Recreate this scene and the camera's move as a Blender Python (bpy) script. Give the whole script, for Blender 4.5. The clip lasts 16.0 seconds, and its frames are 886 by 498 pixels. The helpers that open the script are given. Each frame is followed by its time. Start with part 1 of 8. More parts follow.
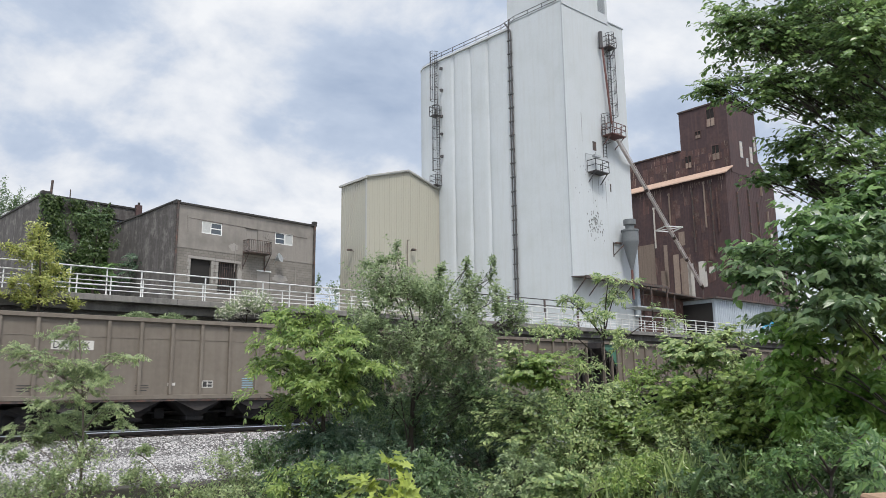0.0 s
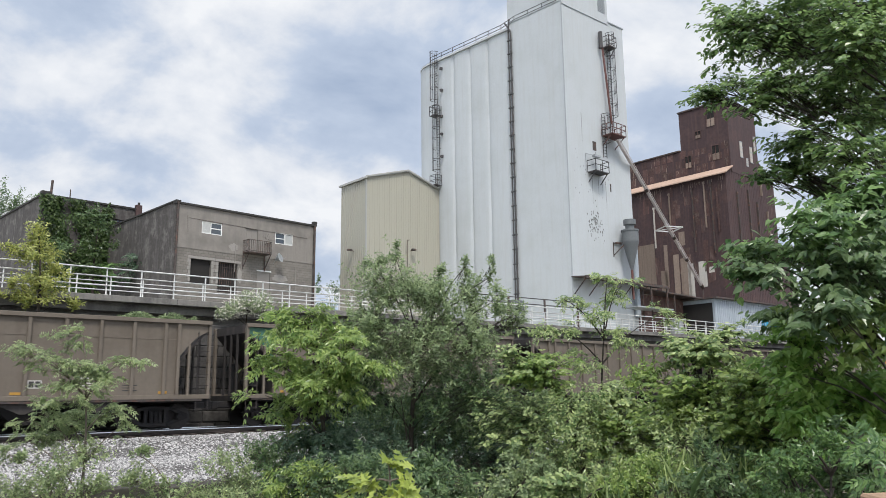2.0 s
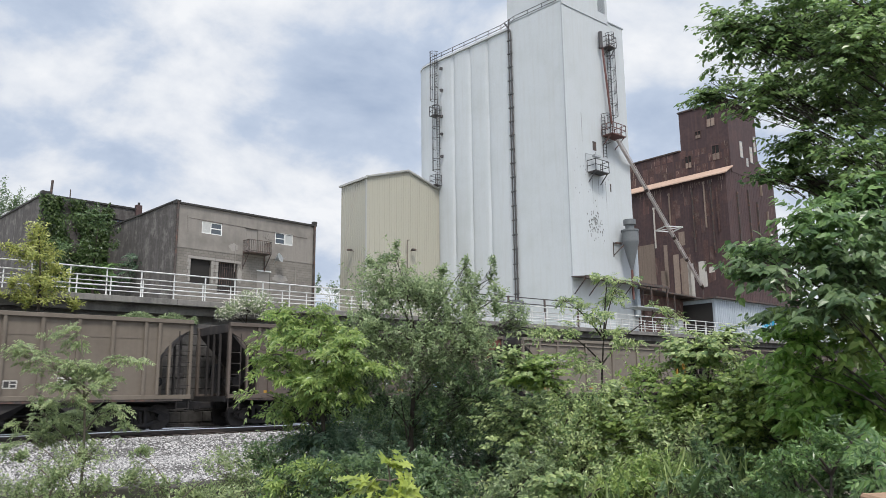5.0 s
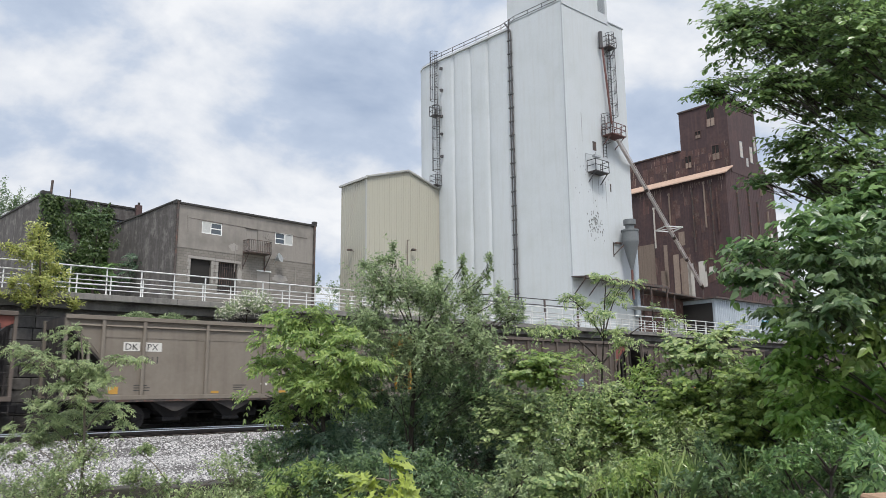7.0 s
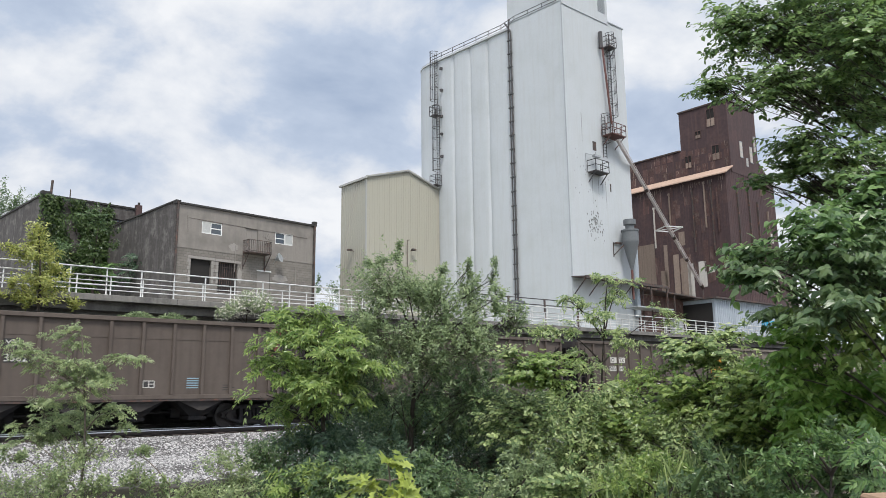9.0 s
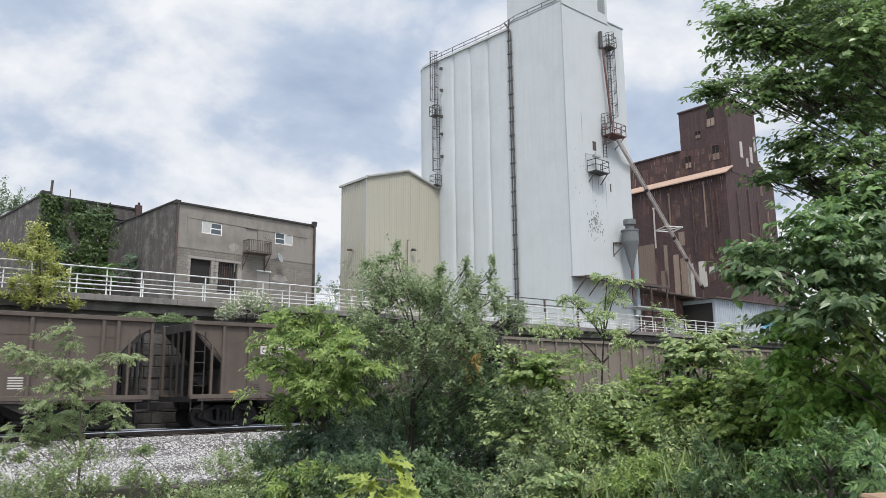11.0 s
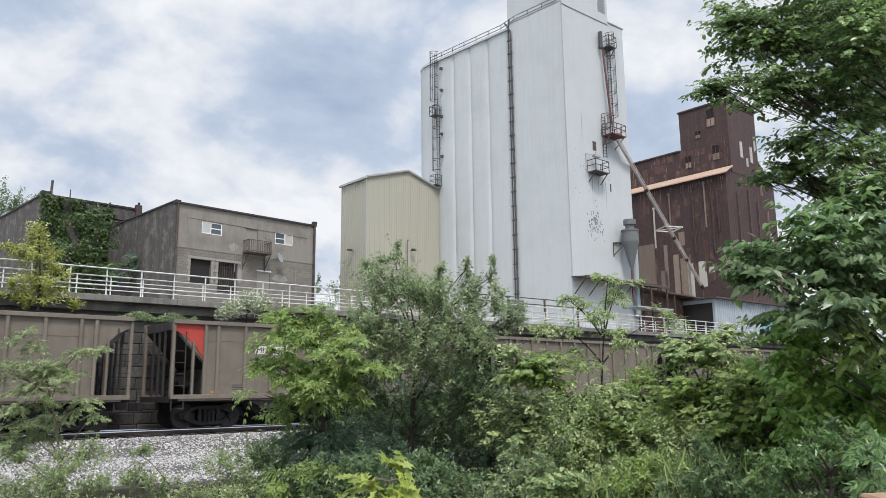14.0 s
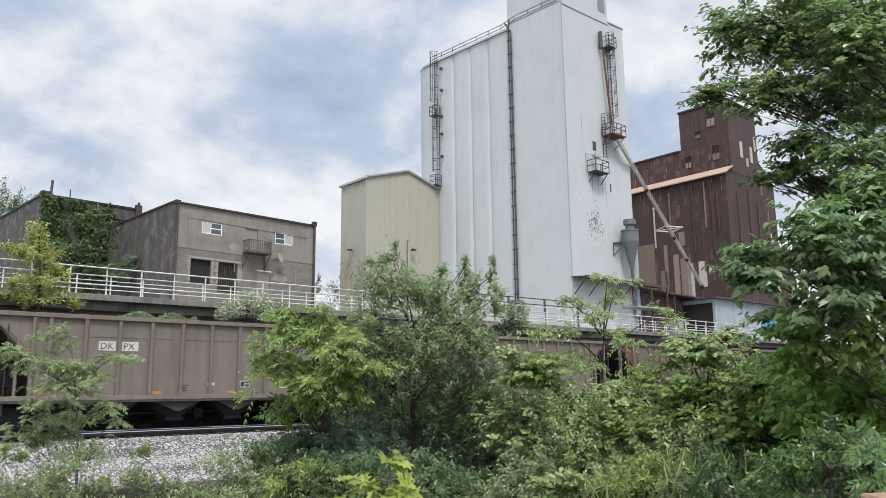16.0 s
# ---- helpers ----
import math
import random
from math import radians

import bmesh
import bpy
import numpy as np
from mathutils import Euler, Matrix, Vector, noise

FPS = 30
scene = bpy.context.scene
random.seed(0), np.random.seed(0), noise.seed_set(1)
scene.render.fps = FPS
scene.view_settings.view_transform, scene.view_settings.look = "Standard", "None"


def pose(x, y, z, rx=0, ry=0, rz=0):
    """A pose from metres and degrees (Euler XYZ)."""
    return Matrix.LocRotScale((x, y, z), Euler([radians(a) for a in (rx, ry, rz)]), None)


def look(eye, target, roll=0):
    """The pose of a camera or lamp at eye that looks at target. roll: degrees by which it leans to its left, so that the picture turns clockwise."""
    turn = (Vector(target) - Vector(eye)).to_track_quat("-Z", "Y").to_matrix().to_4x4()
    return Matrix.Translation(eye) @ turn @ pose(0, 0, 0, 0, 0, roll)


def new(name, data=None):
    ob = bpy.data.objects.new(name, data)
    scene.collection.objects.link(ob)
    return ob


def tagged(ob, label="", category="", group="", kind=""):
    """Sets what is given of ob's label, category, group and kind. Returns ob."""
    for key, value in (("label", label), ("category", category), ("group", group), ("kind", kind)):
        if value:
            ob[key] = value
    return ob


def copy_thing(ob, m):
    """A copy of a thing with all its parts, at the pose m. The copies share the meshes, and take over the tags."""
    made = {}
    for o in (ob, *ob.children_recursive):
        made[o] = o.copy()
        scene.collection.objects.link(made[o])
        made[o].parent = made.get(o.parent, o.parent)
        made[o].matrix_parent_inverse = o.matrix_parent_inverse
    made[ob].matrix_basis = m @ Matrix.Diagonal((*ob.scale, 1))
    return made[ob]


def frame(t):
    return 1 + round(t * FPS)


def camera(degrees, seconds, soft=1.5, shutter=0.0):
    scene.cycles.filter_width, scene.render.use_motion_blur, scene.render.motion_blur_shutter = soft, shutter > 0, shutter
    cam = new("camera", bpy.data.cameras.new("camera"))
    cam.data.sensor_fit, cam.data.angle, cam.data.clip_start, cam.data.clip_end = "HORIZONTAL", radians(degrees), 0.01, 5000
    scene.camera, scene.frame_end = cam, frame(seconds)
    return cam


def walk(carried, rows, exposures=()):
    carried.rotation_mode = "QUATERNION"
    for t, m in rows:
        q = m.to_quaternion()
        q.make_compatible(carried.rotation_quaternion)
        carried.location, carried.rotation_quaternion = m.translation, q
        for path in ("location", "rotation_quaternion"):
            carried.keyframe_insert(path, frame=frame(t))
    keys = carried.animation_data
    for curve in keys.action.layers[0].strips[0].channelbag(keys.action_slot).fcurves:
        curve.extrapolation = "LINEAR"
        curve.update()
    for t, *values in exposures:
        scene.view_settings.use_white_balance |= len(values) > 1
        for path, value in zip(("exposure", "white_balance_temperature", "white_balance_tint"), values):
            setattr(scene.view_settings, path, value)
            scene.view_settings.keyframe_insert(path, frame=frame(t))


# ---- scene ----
# ---------------------------------------------------------------- camera
EYE = Vector((0.0, 0.0, 1.29))
cam = camera(60.65, 16.0, soft=0.8, shutter=0.12)
VIEW = look(EYE, (6.28, 7.558, 3.136), -0.61)
walk(cam, [(0.0, VIEW), (16.0, VIEW)], exposures=[(0.0, 0.0), (16.0, 0.0)])

# ---------------------------------------------------------------- sky and sun
SUN_AZ, SUN_EL = radians(-119), radians(57)      # direction towards the sun, from +x


def cloud_nodes(nt, vec_socket):
    """Broken overcast: a colour socket built from a direction."""
    n, l = nt.nodes, nt.links
    sep = n.new("ShaderNodeSeparateXYZ")
    l.new(vec_socket, sep.inputs[0])
    up = n.new("ShaderNodeMath"); up.operation = "MAXIMUM"; up.inputs[1].default_value = 0.0
    l.new(sep.outputs[2], up.inputs[0])
    add = n.new("ShaderNodeMath"); add.operation = "ADD"; add.inputs[1].default_value = 0.42
    l.new(up.outputs[0], add.inputs[0])
    comb = n.new("ShaderNodeCombineXYZ")
    for i in (0, 1):
        dv = n.new("ShaderNodeMath"); dv.operation = "DIVIDE"
        l.new(sep.outputs[i], dv.inputs[0]); l.new(add.outputs[0], dv.inputs[1])
        l.new(dv.outputs[0], comb.inputs[i])
    big = n.new("ShaderNodeTexNoise")
    big.inputs["Scale"].default_value, big.inputs["Detail"].default_value = 3.7, 9.0
    big.inputs["Roughness"].default_value, big.inputs["Distortion"].default_value = 0.55, 0.18
    l.new(comb.outputs[0], big.inputs["Vector"])
    ramp = n.new("ShaderNodeValToRGB")
    e = ramp.color_ramp.elements
    e[0].position, e[0].color = 0.27, (0.385, 0.475, 0.635, 1)
    e[1].position, e[1].color = 0.62, (0.90, 0.92, 0.955, 1)
    m = e.new(0.43); m.color = (0.53, 0.615, 0.76, 1)
    m = e.new(0.53); m.color = (0.76, 0.80, 0.87, 1)
    l.new(big.outputs["Fac"], ramp.inputs[0])
    return ramp.outputs[0]


def make_world():
    w = bpy.data.worlds.new("overcast_sky")
    scene.world = w
    w.use_nodes = True
    nt = w.node_tree
    nt.nodes.clear()
    sky = nt.nodes.new("ShaderNodeTexSky")
    sky.sky_type, sky.sun_disc = "NISHITA", False
    sky.sun_elevation, sky.sun_rotation = SUN_EL, math.pi / 2 - SUN_AZ
    scale = nt.nodes.new("ShaderNodeMix"); scale.data_type = "RGBA"; scale.blend_type = "MULTIPLY"
    scale.inputs[0].default_value = 1.0
    nt.links.new(sky.outputs[0], scale.inputs[6])
    scale.inputs[7].default_value = (0.10, 0.10, 0.10, 1)
    co = nt.nodes.new("ShaderNodeTexCoord")
    cl = cloud_nodes(nt, co.outputs["Generated"])
    mix = nt.nodes.new("ShaderNodeMix"); mix.data_type = "RGBA"
    mix.inputs[0].default_value = 0.86
    nt.links.new(scale.outputs[2], mix.inputs[6]); nt.links.new(cl, mix.inputs[7])
    bg = nt.nodes.new("ShaderNodeBackground"); bg.inputs[1].default_value = 1.65
    out = nt.nodes.new("ShaderNodeOutputWorld")
    nt.links.new(mix.outputs[2], bg.inputs[0]); nt.links.new(bg.outputs[0], out.inputs[0])


make_world()
sun_data = bpy.data.lights.new("sun", "SUN")
sun_data.energy, sun_data.angle, sun_data.color = 3.4, radians(16), (1.0, 0.96, 0.9)
sun = new("sun", sun_data)
sun_dir = Vector((math.cos(SUN_EL) * math.cos(SUN_AZ), math.cos(SUN_EL) * math.sin(SUN_AZ), math.sin(SUN_EL)))
sun.matrix_basis = look(sun_dir * 100, (0, 0, 0))

# ---------------------------------------------------------------- materials
RNG = np.random.default_rng(7)


def material(name, base, rough=0.8, metal=0.0, spots=None, spot_scale=1.2, spot_lo=0.5, spot_hi=0.65, grain=25.0, grain_amount=0.12,
             bump=0.3, streak=None, streak_amount=0.5, random=0.0):
    """base colour with fine grain, larger stains of a second colour, vertical streaks and a fine relief."""
    m = bpy.data.materials.new(name)
    m.use_nodes = True
    nt = m.node_tree
    n, l = nt.nodes, nt.links
    b = n["Principled BSDF"]
    b.inputs["Roughness"].default_value, b.inputs["Metallic"].default_value = rough, metal
    co = n.new("ShaderNodeTexCoord")
    vec = co.outputs["Object"]
    if random:
        own = n.new("ShaderNodeObjectInfo")
        sh = n.new("ShaderNodeVectorMath"); sh.operation = "MULTIPLY_ADD"
        l.new(own.outputs["Random"], sh.inputs[0]); sh.inputs[1].default_value = (31.0, 17.0, 23.0); l.new(vec, sh.inputs[2])
        vec = sh.outputs[0]
    g = n.new("ShaderNodeTexNoise"); g.inputs["Scale"].default_value = grain; g.inputs["Detail"].default_value = 5
    l.new(vec, g.inputs["Vector"])
    mr = n.new("ShaderNodeMapRange"); mr.inputs[1].default_value, mr.inputs[2].default_value = 0.25, 0.75
    mr.inputs[3].default_value, mr.inputs[4].default_value = 1 - grain_amount, 1 + grain_amount
    l.new(g.outputs["Fac"], mr.inputs[0])
    col = n.new("ShaderNodeRGB"); col.outputs[0].default_value = (*base, 1)
    cur = col.outputs[0]
    if spots:
        s = n.new("ShaderNodeTexNoise"); s.inputs["Scale"].default_value = spot_scale; s.inputs["Detail"].default_value = 6
        s.inputs["Roughness"].default_value = 0.65
        l.new(vec, s.inputs["Vector"])
        f = n.new("ShaderNodeMapRange"); f.inputs[1].default_value, f.inputs[2].default_value = spot_lo, spot_hi
        l.new(s.outputs["Fac"], f.inputs[0])
        mx = n.new("ShaderNodeMix"); mx.data_type = "RGBA"
        l.new(f.outputs[0], mx.inputs[0]); l.new(cur, mx.inputs[6]); mx.inputs[7].default_value = (*spots, 1)
        cur = mx.outputs[2]
    if streak:
        mp = n.new("ShaderNodeMapping"); mp.inputs["Scale"].default_value = (2.2, 2.2, 0.12)
        l.new(vec, mp.inputs["Vector"])
        s = n.new("ShaderNodeTexNoise"); s.inputs["Scale"].default_value = 1.6; s.inputs["Detail"].default_value = 7
        l.new(mp.outputs[0], s.inputs["Vector"])
        f = n.new("ShaderNodeMapRange"); f.inputs[1].default_value, f.inputs[2].default_value = 0.48, 0.72
        f.inputs[4].default_value = streak_amount
        l.new(s.outputs["Fac"], f.inputs[0])
        mx = n.new("ShaderNodeMix"); mx.data_type = "RGBA"
        l.new(f.outputs[0], mx.inputs[0]); l.new(cur, mx.inputs[6]); mx.inputs[7].default_value = (*streak, 1)
        cur = mx.outputs[2]
    if random:
        oi = n.new("ShaderNodeObjectInfo"); ge = n.new("ShaderNodeNewGeometry")
        ad = n.new("ShaderNodeMath"); ad.operation = "ADD"
        l.new(oi.outputs["Random"], ad.inputs[0]); l.new(ge.outputs["Random Per Island"], ad.inputs[1])
        fr = n.new("ShaderNodeMath"); fr.operation = "FRACT"; l.new(ad.outputs[0], fr.inputs[0])
        f = n.new("ShaderNodeMapRange"); f.inputs[3].default_value, f.inputs[4].default_value = 1 - random, 1 + random
        l.new(fr.outputs[0], f.inputs[0])
        ml = n.new("ShaderNodeMath"); ml.operation = "MULTIPLY"
        l.new(f.outputs[0], ml.inputs[0]); l.new(mr.outputs[0], ml.inputs[1]); fac = ml.outputs[0]
    else:
        fac = mr.outputs[0]
    mul = n.new("ShaderNodeVectorMath"); mul.operation = "SCALE"
    l.new(cur, mul.inputs[0]); l.new(fac, mul.inputs["Scale"])
    l.new(mul.outputs[0], b.inputs["Base Color"])
    if bump:
        bp = n.new("ShaderNodeBump"); bp.inputs["Strength"].default_value = bump; bp.inputs["Distance"].default_value = 0.02
        l.new(g.outputs["Fac"], bp.inputs["Height"]); l.new(bp.outputs[0], b.inputs["Normal"])
    return m


def leaf_material(name, dark, light, rough=0.31, trans=0.5):
    m = bpy.data.materials.new(name)
    m.use_nodes = True
    nt = m.node_tree
    n, l = nt.nodes, nt.links
    b = n["Principled BSDF"]
    b.inputs["Roughness"].default_value = rough
    b.inputs["Specular IOR Level"].default_value = 0.6
    ge = n.new("ShaderNodeNewGeometry")
    co = n.new("ShaderNodeTexCoord")
    big = n.new("ShaderNodeTexNoise"); big.inputs["Scale"].default_value = 1.7
    l.new(co.outputs["Object"], big.inputs["Vector"])
    mix0 = n.new("ShaderNodeMath"); mix0.operation = "MULTIPLY_ADD"; mix0.inputs[1].default_value = 0.6
    l.new(ge.outputs["Random Per Island"], mix0.inputs[0])
    sub = n.new("ShaderNodeMath"); sub.operation = "MULTIPLY"; sub.inputs[1].default_value = 0.4
    l.new(big.outputs["Fac"], sub.inputs[0]); l.new(sub.outputs[0], mix0.inputs[2])
    ramp = n.new("ShaderNodeValToRGB")
    e = ramp.color_ramp.elements
    e[0].position, e[0].color = 0.22, (*dark, 1)
    e[1].position, e[1].color = 0.82, (*light, 1)
    l.new(mix0.outputs[0], ramp.inputs[0])
    l.new(ramp.outputs[0], b.inputs["Base Color"])
    tr = n.new("ShaderNodeBsdfTranslucent")
    l.new(ramp.outputs[0], tr.inputs["Color"])
    ms = n.new("ShaderNodeMixShader"); ms.inputs[0].default_value = trans
    out = n["Material Output"]
    l.new(b.outputs[0], ms.inputs[1]); l.new(tr.outputs[0], ms.inputs[2]); l.new(ms.outputs[0], out.inputs[0])
    return m


M_WHITE = material("white_concrete_paint", (0.48, 0.505, 0.52), 0.75, spots=(0.435, 0.46, 0.465), spot_scale=0.35, spot_lo=0.45, spot_hi=0.75, grain=9,
                   grain_amount=0.05, bump=0.15, streak=(0.40, 0.40, 0.385), streak_amount=0.28)
M_BEIGE = material("beige_sheet_steel", (0.375, 0.36, 0.30), 0.5, grain=14, grain_amount=0.03, bump=0.05, streak=(0.40, 0.38, 0.30), streak_amount=0.3)
M_BEIGE_TRIM = material("grey_trim_steel", (0.36, 0.36, 0.34), 0.5, grain_amount=0.04, bump=0.05)
M_STUCCO = material("grey_stucco", (0.225, 0.205, 0.185), 0.92, spots=(0.17, 0.155, 0.14), spot_scale=0.5, grain=8, grain_amount=0.08, bump=0.3,
                    streak=(0.15, 0.14, 0.125), streak_amount=0.4)
M_PATCH = material("pale_stucco_patch", (0.265, 0.247, 0.228), 0.92, grain=10, grain_amount=0.1, bump=0.3)
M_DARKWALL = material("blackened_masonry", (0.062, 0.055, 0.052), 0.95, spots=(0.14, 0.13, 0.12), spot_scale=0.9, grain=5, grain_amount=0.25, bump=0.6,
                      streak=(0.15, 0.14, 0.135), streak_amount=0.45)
M_ROOF = material("black_roofing", (0.035, 0.033, 0.032), 0.9, grain_amount=0.2, bump=0.3)
M_RUST = material("rusted_brown_sheet", (0.056, 0.033, 0.034), 0.8, spots=(0.072, 0.040, 0.038), spot_scale=0.5, grain=3, grain_amount=0.18, bump=0.25,
                  streak=(0.12, 0.066, 0.054), streak_amount=0.4)
M_RUSTPANEL = material("patched_rust_sheet", (0.085, 0.044, 0.038), 0.8, spots=(0.16, 0.115, 0.095), spot_scale=1.4, spot_lo=0.52, spot_hi=0.7, grain=6, grain_amount=0.3,
                       bump=0.3, random=0.3, streak=(0.035, 0.024, 0.024), streak_amount=0.75)
M_TANROOF = material("faded_tan_roof_sheet", (0.46, 0.325, 0.25), 0.7, grain=4, grain_amount=0.1, bump=0.15, streak=(0.36, 0.22, 0.16), streak_amount=0.5)
M_TANPANEL = material("tan_sheet_patch", (0.23, 0.175, 0.14), 0.8, grain=5, grain_amount=0.15, bump=0.2, random=0.25, streak=(0.10, 0.07, 0.055))
M_PALEPANEL = material("pale_grey_sheet", (0.50, 0.47, 0.43), 0.7, grain=6, grain_amount=0.1, bump=0.2, streak=(0.30, 0.24, 0.2))
M_GALV = material("galvanised_steel", (0.36, 0.38, 0.39), 0.45, 0.35, grain=6, grain_amount=0.08, bump=0.1, streak=(0.25, 0.25, 0.25))
M_CYCLONE = material("grey_painted_steel", (0.125, 0.135, 0.14), 0.5, grain=6, grain_amount=0.1, bump=0.1, streak=(0.13, 0.13, 0.13))
M_BLUEGREY = material("blue_grey_sheet", (0.33, 0.37, 0.41), 0.6, grain=6, grain_amount=0.06, bump=0.1, streak=(0.22, 0.25, 0.28))
M_STEELDARK = material("dark_rusty_steel", (0.060, 0.048, 0.044), 0.75, grain=8, grain_amount=0.3, bump=0.2, spots=(0.13, 0.065, 0.045), spot_scale=3)
M_IRON = material("dark_grey_iron", (0.062, 0.060, 0.062), 0.7, grain=8, grain_amount=0.25, bump=0.2, spots=(0.11, 0.07, 0.055), spot_scale=2.5, spot_lo=0.55, spot_hi=0.7)
M_REDPIPE = material("red_rust_pipe", (0.12, 0.05, 0.042), 0.7, grain=8, grain_amount=0.2, bump=0.2)
M_PINKCHUTE = material("weathered_chute_steel", (0.60, 0.54, 0.52), 0.6, grain=5, grain_amount=0.12, bump=0.1, streak=(0.42, 0.33, 0.3))
M_RAILWHITE = material("white_painted_rail", (0.60, 0.60, 0.585), 0.55, grain=12, grain_amount=0.05, bump=0.05, spots=(0.5, 0.46, 0.42), spot_scale=4, spot_lo=0.6, spot_hi=0.72)
M_CONCRETE = material("weathered_concrete", (0.19, 0.18, 0.165), 0.92, spots=(0.10, 0.095, 0.09), spot_scale=0.8, grain=10, grain_amount=0.15, bump=0.4,
                      streak=(0.09, 0.085, 0.08), streak_amount=0.6)
M_KERB = material("mossy_dark_concrete", (0.042, 0.036, 0.030), 0.95, spots=(0.035, 0.04, 0.025), spot_scale=1.5, grain=9, grain_amount=0.25, bump=0.5)
M_STONE = material("limestone_block", (0.074, 0.069, 0.065), 0.95, spots=(0.045, 0.042, 0.04), spot_scale=1.4, grain=7, grain_amount=0.25, bump=0.6, random=0.25)
M_MORTAR = material("dark_mortar", (0.06, 0.056, 0.052), 0.95, grain_amount=0.2)
M_BALLAST = material("limestone_ballast", (0.305, 0.297, 0.29), 0.95, grain=40, grain_amount=0.3, bump=0.8, random=0.8)
M_BALLASTBED = material("dusty_ballast_bed", (0.075, 0.07, 0.067), 0.95, grain=30, grain_amount=0.5, bump=1.0, spots=(0.05, 0.045, 0.042), spot_scale=9)
M_SOIL = material("leaf_litter_soil", (0.075, 0.06, 0.042), 0.98, grain=14, grain_amount=0.4, bump=0.8, spots=(0.05, 0.075, 0.025), spot_scale=2.0)
M_YARD = material("gravel_yard", (0.30, 0.29, 0.26), 0.95, grain=9, grain_amount=0.2, bump=0.5, spots=(0.10, 0.13, 0.05), spot_scale=0.7)
M_RAILSTEEL = material("rail_steel", (0.05, 0.04, 0.036), 0.55, 0.5, grain=15, grain_amount=0.2, bump=0.1)
M_RAILHEAD = material("polished_rail_head", (0.62, 0.62, 0.62), 0.3, 1.0, grain_amount=0.05, bump=0.02)
M_TIE = material("creosoted_timber", (0.055, 0.043, 0.036), 0.95, grain=12, grain_amount=0.3, bump=0.5)
M_CAR = material("dusty_taupe_car_paint", (0.146, 0.121, 0.096), 0.75, spots=(0.112, 0.091, 0.070), spot_scale=0.6, spot_lo=0.42, spot_hi=0.7, grain=7, grain_amount=0.06,
                 bump=0.08, streak=(0.098, 0.077, 0.060), streak_amount=0.5, random=0.04)
M_CAR2 = material("dusty_grey_car_paint", (0.174, 0.149, 0.121), 0.75, spots=(0.136, 0.113, 0.089), spot_scale=0.6, spot_lo=0.42, spot_hi=0.7, grain=7, grain_amount=0.06,
                  bump=0.08, streak=(0.112, 0.091, 0.072), streak_amount=0.5, random=0.04)
M_CAR3 = material("dusty_brown_car_paint", (0.100, 0.079, 0.065), 0.75, spots=(0.08, 0.061, 0.05), spot_scale=0.6, spot_lo=0.42, spot_hi=0.7, grain=7, grain_amount=0.06,
                  bump=0.08, streak=(0.06, 0.044, 0.036), streak_amount=0.5, random=0.04)
# near-black with the shade under the cars painted in; coal load shares it
M_CARDARK = material("coal_and_shade_black", (0.011, 0.010, 0.011), 0.85, grain=9, grain_amount=0.3, bump=0.2, spots=(0.022, 0.017, 0.015), spot_scale=1.5)
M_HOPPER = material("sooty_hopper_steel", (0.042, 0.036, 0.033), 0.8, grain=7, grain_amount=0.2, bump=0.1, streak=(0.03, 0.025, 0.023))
# dark base carries the shade of the open car ends
M_SLOPE = material("shade_dark_slope_sheet", (0.024, 0.020, 0.019), 0.8, grain=7, grain_amount=0.2, bump=0.1, streak=(0.09, 0.07, 0.06))
M_YELLOW = material("faded_yellow_paint", (0.40, 0.215, 0.035), 0.65, grain=7, grain_amount=0.08, bump=0.05, streak=(0.28, 0.15, 0.03), streak_amount=0.4)
M_RED = material("faded_red_paint", (0.38, 0.045, 0.03), 0.65, grain=7, grain_amount=0.1, bump=0.05)
M_RUSTRED = material("rust_red_paint", (0.17, 0.05, 0.036), 0.7, grain=7, grain_amount=0.15, bump=0.05, streak=(0.10, 0.05, 0.04))
M_GREEN = material("faded_green_paint", (0.045, 0.13, 0.085), 0.65, grain=7, grain_amount=0.12, bump=0.05)
M_LETTER = material("dusty_white_lettering", (0.55, 0.53, 0.49), 0.7, grain=14, grain_amount=0.1, bump=0.0)
M_LETTERDARK = material("black_lettering", (0.035, 0.033, 0.032), 0.7, grain=14, grain_amount=0.1, bump=0.0)
M_CYAN = material("pale_blue_stencil", (0.22, 0.34, 0.40), 0.7, grain=14, grain_amount=0.1, bump=0.0)
M_WHEEL = material("worn_wheel_steel", (0.030, 0.026, 0.025), 0.6, 0.3, grain=10, grain_amount=0.2, bump=0.1)
M_WINFRAME = material("white_window_paint", (0.72, 0.72, 0.70), 0.5, grain_amount=0.04, bump=0.03)
M_DOOR = material("grey_painted_door", (0.23, 0.21, 0.19), 0.7, grain_amount=0.06, bump=0.1)
# near-black for sheets that stand in for unlit insides
M_INTERIOR = material("dark_interior", (0.018, 0.016, 0.015), 0.95, grain_amount=0.2)
M_BARK = material("grey_brown_bark", (0.048, 0.039, 0.032), 0.95, grain=20, grain_amount=0.3, bump=0.6)
M_BARKLIGHT = material("pale_young_bark", (0.15, 0.125, 0.10), 0.95, grain=20, grain_amount=0.3, bump=0.4)
M_WOOD = material("tan_weathered_board", (0.30, 0.19, 0.12), 0.8, grain=18, grain_amount=0.2, bump=0.3)
M_GRAFFITI = material("cyan_spray_paint", (0.04, 0.38, 0.60), 0.6, grain_amount=0.05, bump=0.0)
M_SPRAYDARK = material("dark_spray_paint", (0.07, 0.065, 0.06), 0.8, grain_amount=0.1, bump=0.0)
M_STAIN = material("black_mould_stain", (0.16, 0.16, 0.155), 0.9, grain_amount=0.3, bump=0.1)
